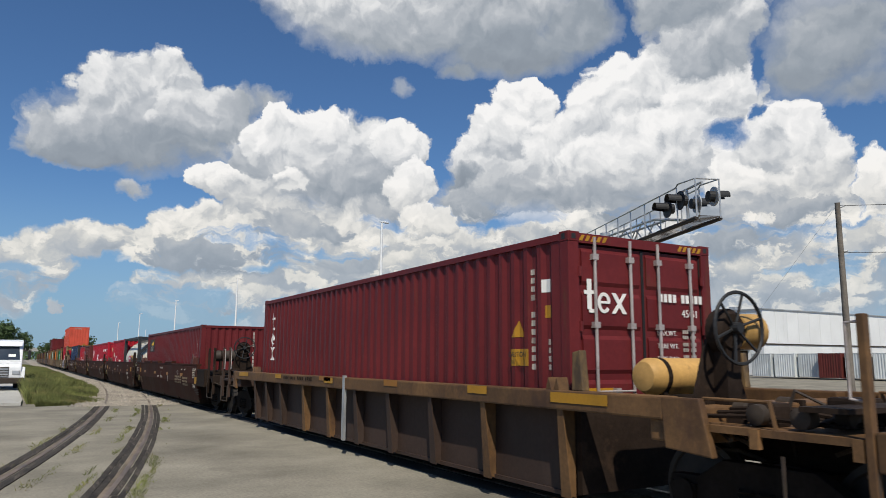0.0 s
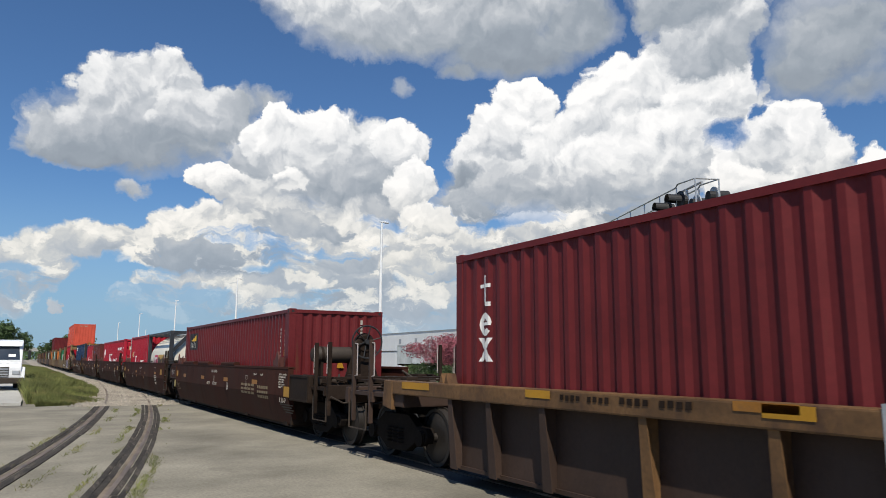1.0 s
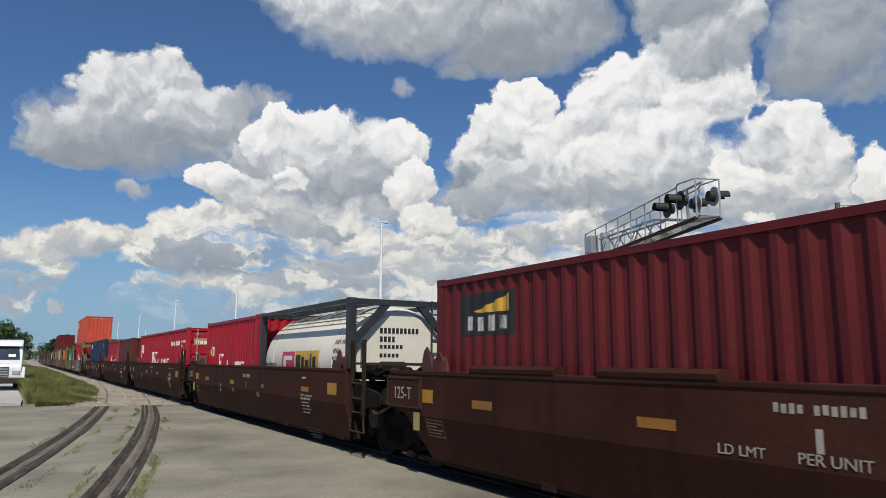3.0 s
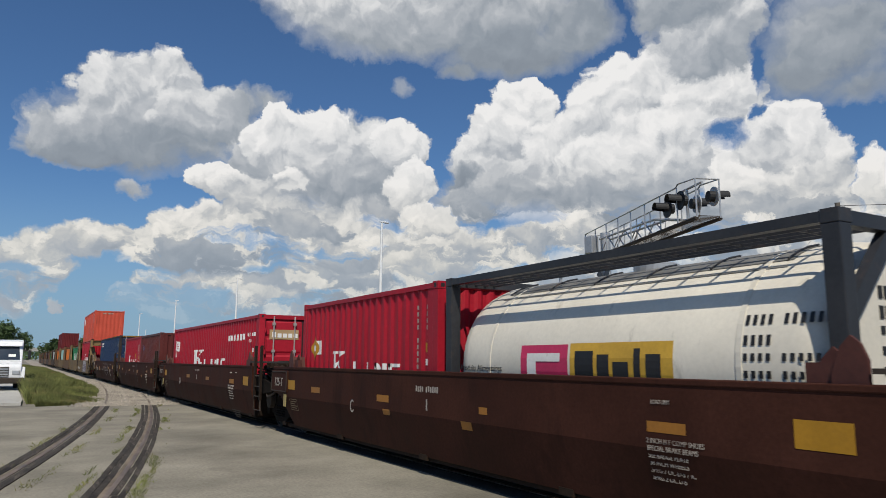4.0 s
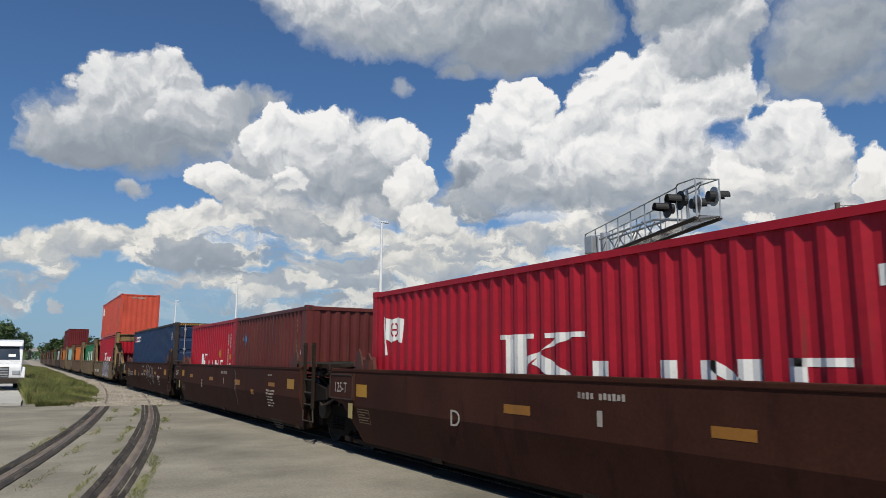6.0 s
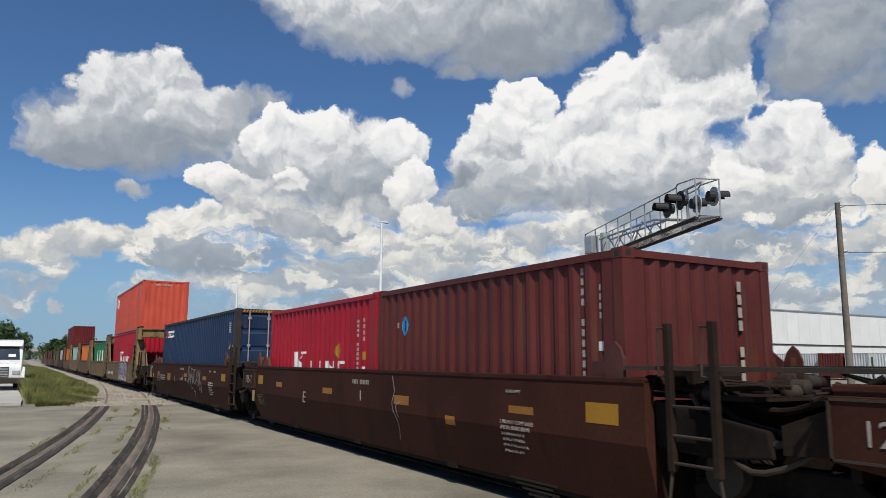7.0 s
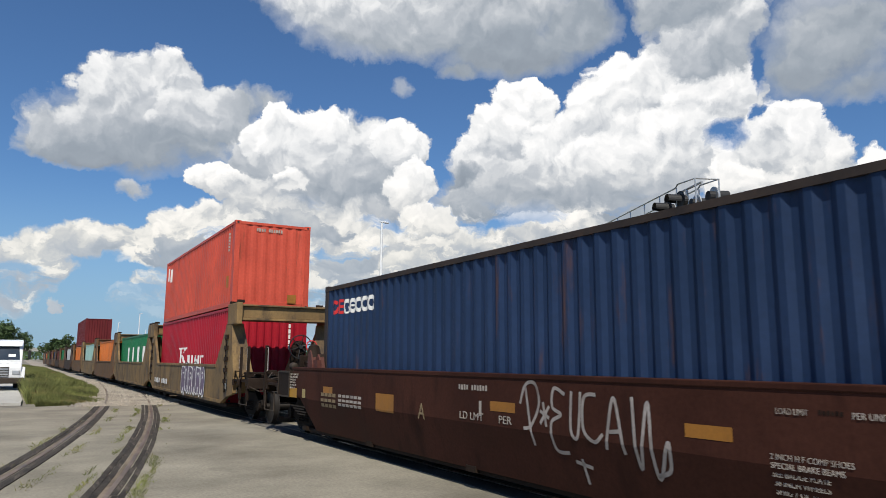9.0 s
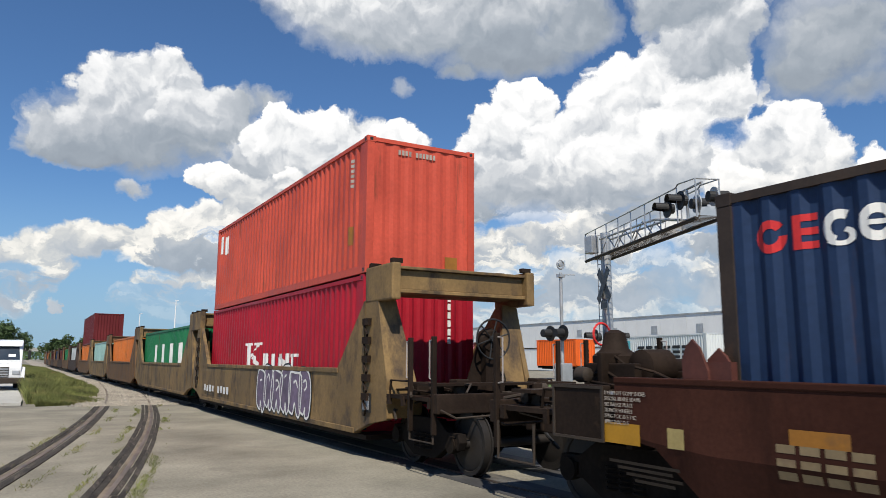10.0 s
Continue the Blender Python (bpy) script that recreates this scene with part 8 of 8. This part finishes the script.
def weeds():
    """Tall seeding grass and weeds between the lane and the siding."""
    rng = random.Random(12)
    v, f = [], []
    for i in range(210000):
        t = rng.random()
        y = 31.6 + 128 * t ** 2.3
        lo = 0.35 - (y - 31) * 0.006 + (0.3 if y < 34 else 0.0)
        hi = min(siding_line(y), TRACK - 1.4) - (1.25 if y > 36 else 0.90)
        if hi < lo:
            continue
        u = rng.random()
        x = lo + (hi - lo) * u
        tall = (0.55 + 0.95 * max(0.0, 1 - u) ** 1.1) * min(1.0, 0.40 + (y - 31.6) * 0.12) * rng.uniform(0.45, 1.1)
        tall *= 0.65 + 0.5 * noise.noise(Vector((x * 0.5, y * 0.35, 0)))
        tall = max(0.10, tall * 0.78)
        w = rng.uniform(0.003, 0.008) * (1 + (y - 31) * 0.03)
        a = rng.random() * 6.28
        lean = Vector((rng.gauss(0, 0.22), rng.gauss(0, 0.22), 1)) * tall
        b = Vector((math.cos(a) * w, math.sin(a) * w, 0))
        p = Vector((x, y, -0.15))
        n = len(v)
        v += [p - b, p + b, p + lean * 0.6 + b * 0.8, p + lean + Vector((rng.gauss(0, 0.1), rng.gauss(0, 0.1), -0.05)) * tall, p + lean * 0.6 - b * 0.8]
        f.append((n, n + 1, n + 2, n + 3, n + 4))
    me = bpy.data.meshes.new("weeds")
    me.from_pydata(v, [], f)
    me.materials.append(WEED)
    tagged(new("weeds", me), "tall green and straw-coloured weeds beside the siding", "weeds", kind="stuff")
    # tufts in the flangeways and asphalt cracks
    v, f = [], []
    for i in range(9000):
        y = 9.0 + 20 * rng.random()
        off = rng.choice((-1.15, -0.34, 0.34, 0.36, 1.15, 1.17)) + rng.gauss(0, 0.06)
        if noise.noise(Vector((y * 0.55, off * 3, 4))) < 0.05:
            continue
        x = siding_line(y) + off
        h = rng.uniform(0.015, 0.06)
        a = rng.random() * 6.28
        b = Vector((math.cos(a), math.sin(a), 0)) * 0.007
        p = Vector((x, y, -0.012))
        n = len(v)
        v += [p - b, p + b, p + Vector((rng.gauss(0, 0.04), rng.gauss(0, 0.04), h))]
        f.append((n, n + 1, n + 2))
    me = bpy.data.meshes.new("track_tufts")
    me.from_pydata(v, [], f)
    me.materials.append(WEED)
    tagged(new("track_tufts", me), "short grass tufts growing along the sunken siding rails", "grass", kind="stuff")


weeds()


# ---------------------------------------------------------------- parked lorry, lane and flyover
def lorry():
    ob = thing("semi_truck", "white day cab truck with dark windscreen, parked on the lane", "truck", at=(-0.95, 46.0, -0.05))
    ob.rotation_euler = (0, 0, 0.0)
    hw = 1.12
    cab = Solid()
    prof = [(0.0, 0.55), (0.0, 1.25), (0.15, 1.42), (1.25, 1.62), (1.75, 2.45), (2.05, 2.72), (3.4, 2.82), (3.4, 0.55)]
    cab.prism(prof, -hw + 0.08, hw - 0.08, 0)
    part("cab", cab, TRUCKWHITE, ob, "white rounded cab", bevel=0.09, smooth=True)
    part("windscreen", Solid().add([(-0.92, 1.24, 1.66), (0.92, 1.24, 1.66), (0.84, 1.70, 2.40), (-0.84, 1.70, 2.40), (-0.92, 1.34, 1.66), (0.92, 1.34, 1.66), (0.84, 1.80, 2.40), (-0.84, 1.80, 2.40)], [(0, 1, 2, 3), (4, 7, 6, 5), (0, 4, 5, 1), (1, 5, 6, 2), (2, 6, 7, 3), (3, 7, 4, 0)]), GLASS, ob, "dark windscreen")
    part("sun_visor", Solid().prism([(1.50, 2.42), (1.62, 2.42), (1.95, 2.66), (1.85, 2.68)], -0.98, 0.98, 0), TRUCKWHITE, ob, "white sun visor")
    part("grille", Solid().box(-0.45, 0.45, -0.04, 0.03, 0.72, 1.28), GUNGREY, ob, "grey slatted grille", bevel=0.03)
    for k in range(6):
        part("grille_slat", Solid().box(-0.43, 0.43, -0.06, -0.035, 0.76 + k * 0.085, 0.80 + k * 0.085), GALV, ob)
    part("bumper", Solid().box(-1.2, 1.2, -0.12, 0.25, 0.38, 0.70), GUNGREY, ob, "dark front bumper", bevel=0.06)
    for sx in (-1, 1):
        part("headlight", Solid().box(sx * 0.98, sx * 0.60, -0.03, 0.05, 0.85, 1.10), GALV, ob, "clear headlight", bevel=0.04)
        part("fender", Solid().prism([(0.0, 0.6), (0.1, 1.1), (0.5, 1.28), (1.2, 1.2), (1.5, 0.6)], sx * 1.22, sx * 0.95, 0), TRUCKWHITE, ob, bevel=0.05)
        part("tyre", Solid().lathe(0, (sx * 1.08, 0.75, 0.52), [(-0.15, 0.4), (-0.13, 0.52), (0.13, 0.52), (0.15, 0.4)], 22), BLACK, ob, smooth=True)
        part("mirror", Solid().box(sx * 1.30, sx * 1.45, 1.5, 1.58, 1.7, 2.2).pipe([(sx * 1.05, 1.6, 2.2), (sx * 1.36, 1.54, 2.15)], 0.02), BLACK, ob, bevel=0.02)
        for yy in (4.6, 5.9):
            part("tyre", Solid().lathe(0, (sx * 0.95, yy, 0.52), [(-0.28, 0.4), (-0.26, 0.52), (0.26, 0.52), (0.28, 0.4)], 22), BLACK, ob, smooth=True)
    part("chassis", Solid().box(-0.5, 0.5, 0.4, 6.8, 0.6, 0.95), CARDARK, ob)
    part("paper", Solid().add([(0.35, 1.335, 1.82), (0.70, 1.335, 1.82), (0.70, 1.42, 1.97), (0.35, 1.42, 1.97)], [(0, 1, 2, 3)]), WHITE, ob, "white sheet behind the windscreen")


CONC = shader("pale_concrete", (0.42, 0.41, 0.38), 0.9, 0, 0.1, 6, 0.2, 0.1, (0.25, 0.24, 0.22), 0.3)
lorry()
structure("lane", Solid().prism([(-12, 33.2), (0.15, 33.2), (0.2, 36), (-0.3, 70), (-0.6, 160), (-12, 160)], -0.15, -0.045, 2), CONC, "pale concrete lane beside the weeds", "road")


def flyover():
    ob = thing("flyover", "far concrete road bridge over the tracks", "bridge", at=(0, 0, 0))
    y = 640.0
    part("deck", Solid().box(-70, 60, y, y + 10, 7.2, 8.8), CONC, ob, "pale concrete bridge deck", bevel=0.1)
    part("parapet", Solid().box(-70, 60, y - 0.2, y + 0.2, 8.8, 9.8), CONC, ob)
    for x in (-60, -35, -12, 40, 58):
        part("pier", Solid().box(x - 1, x + 1, y + 2, y + 8, -0.1, 7.2), CONC, ob)
    part("sign_panel", Solid().box(28, 36, y - 0.6, y - 0.3, 5.5, 9.5), GREEN, ob, "green road sign on the bridge")


flyover()


# ---------------------------------------------------------------- what moves
def motions():
    times = [k * 0.5 for k in range(21)]
    for ob, u in RIDE:
        walk(ob, [(t, pose(TRACK, place_at(t) + u, 0)) for t in times])
    ticks = [k / 15 for k in range(151)]
    for ob, y, r in ROLL:
        walk(ob, [(t, pose(0, y, r, (place_at(0) - place_at(t)) / r * 57.29578)) for t in ticks])


motions()
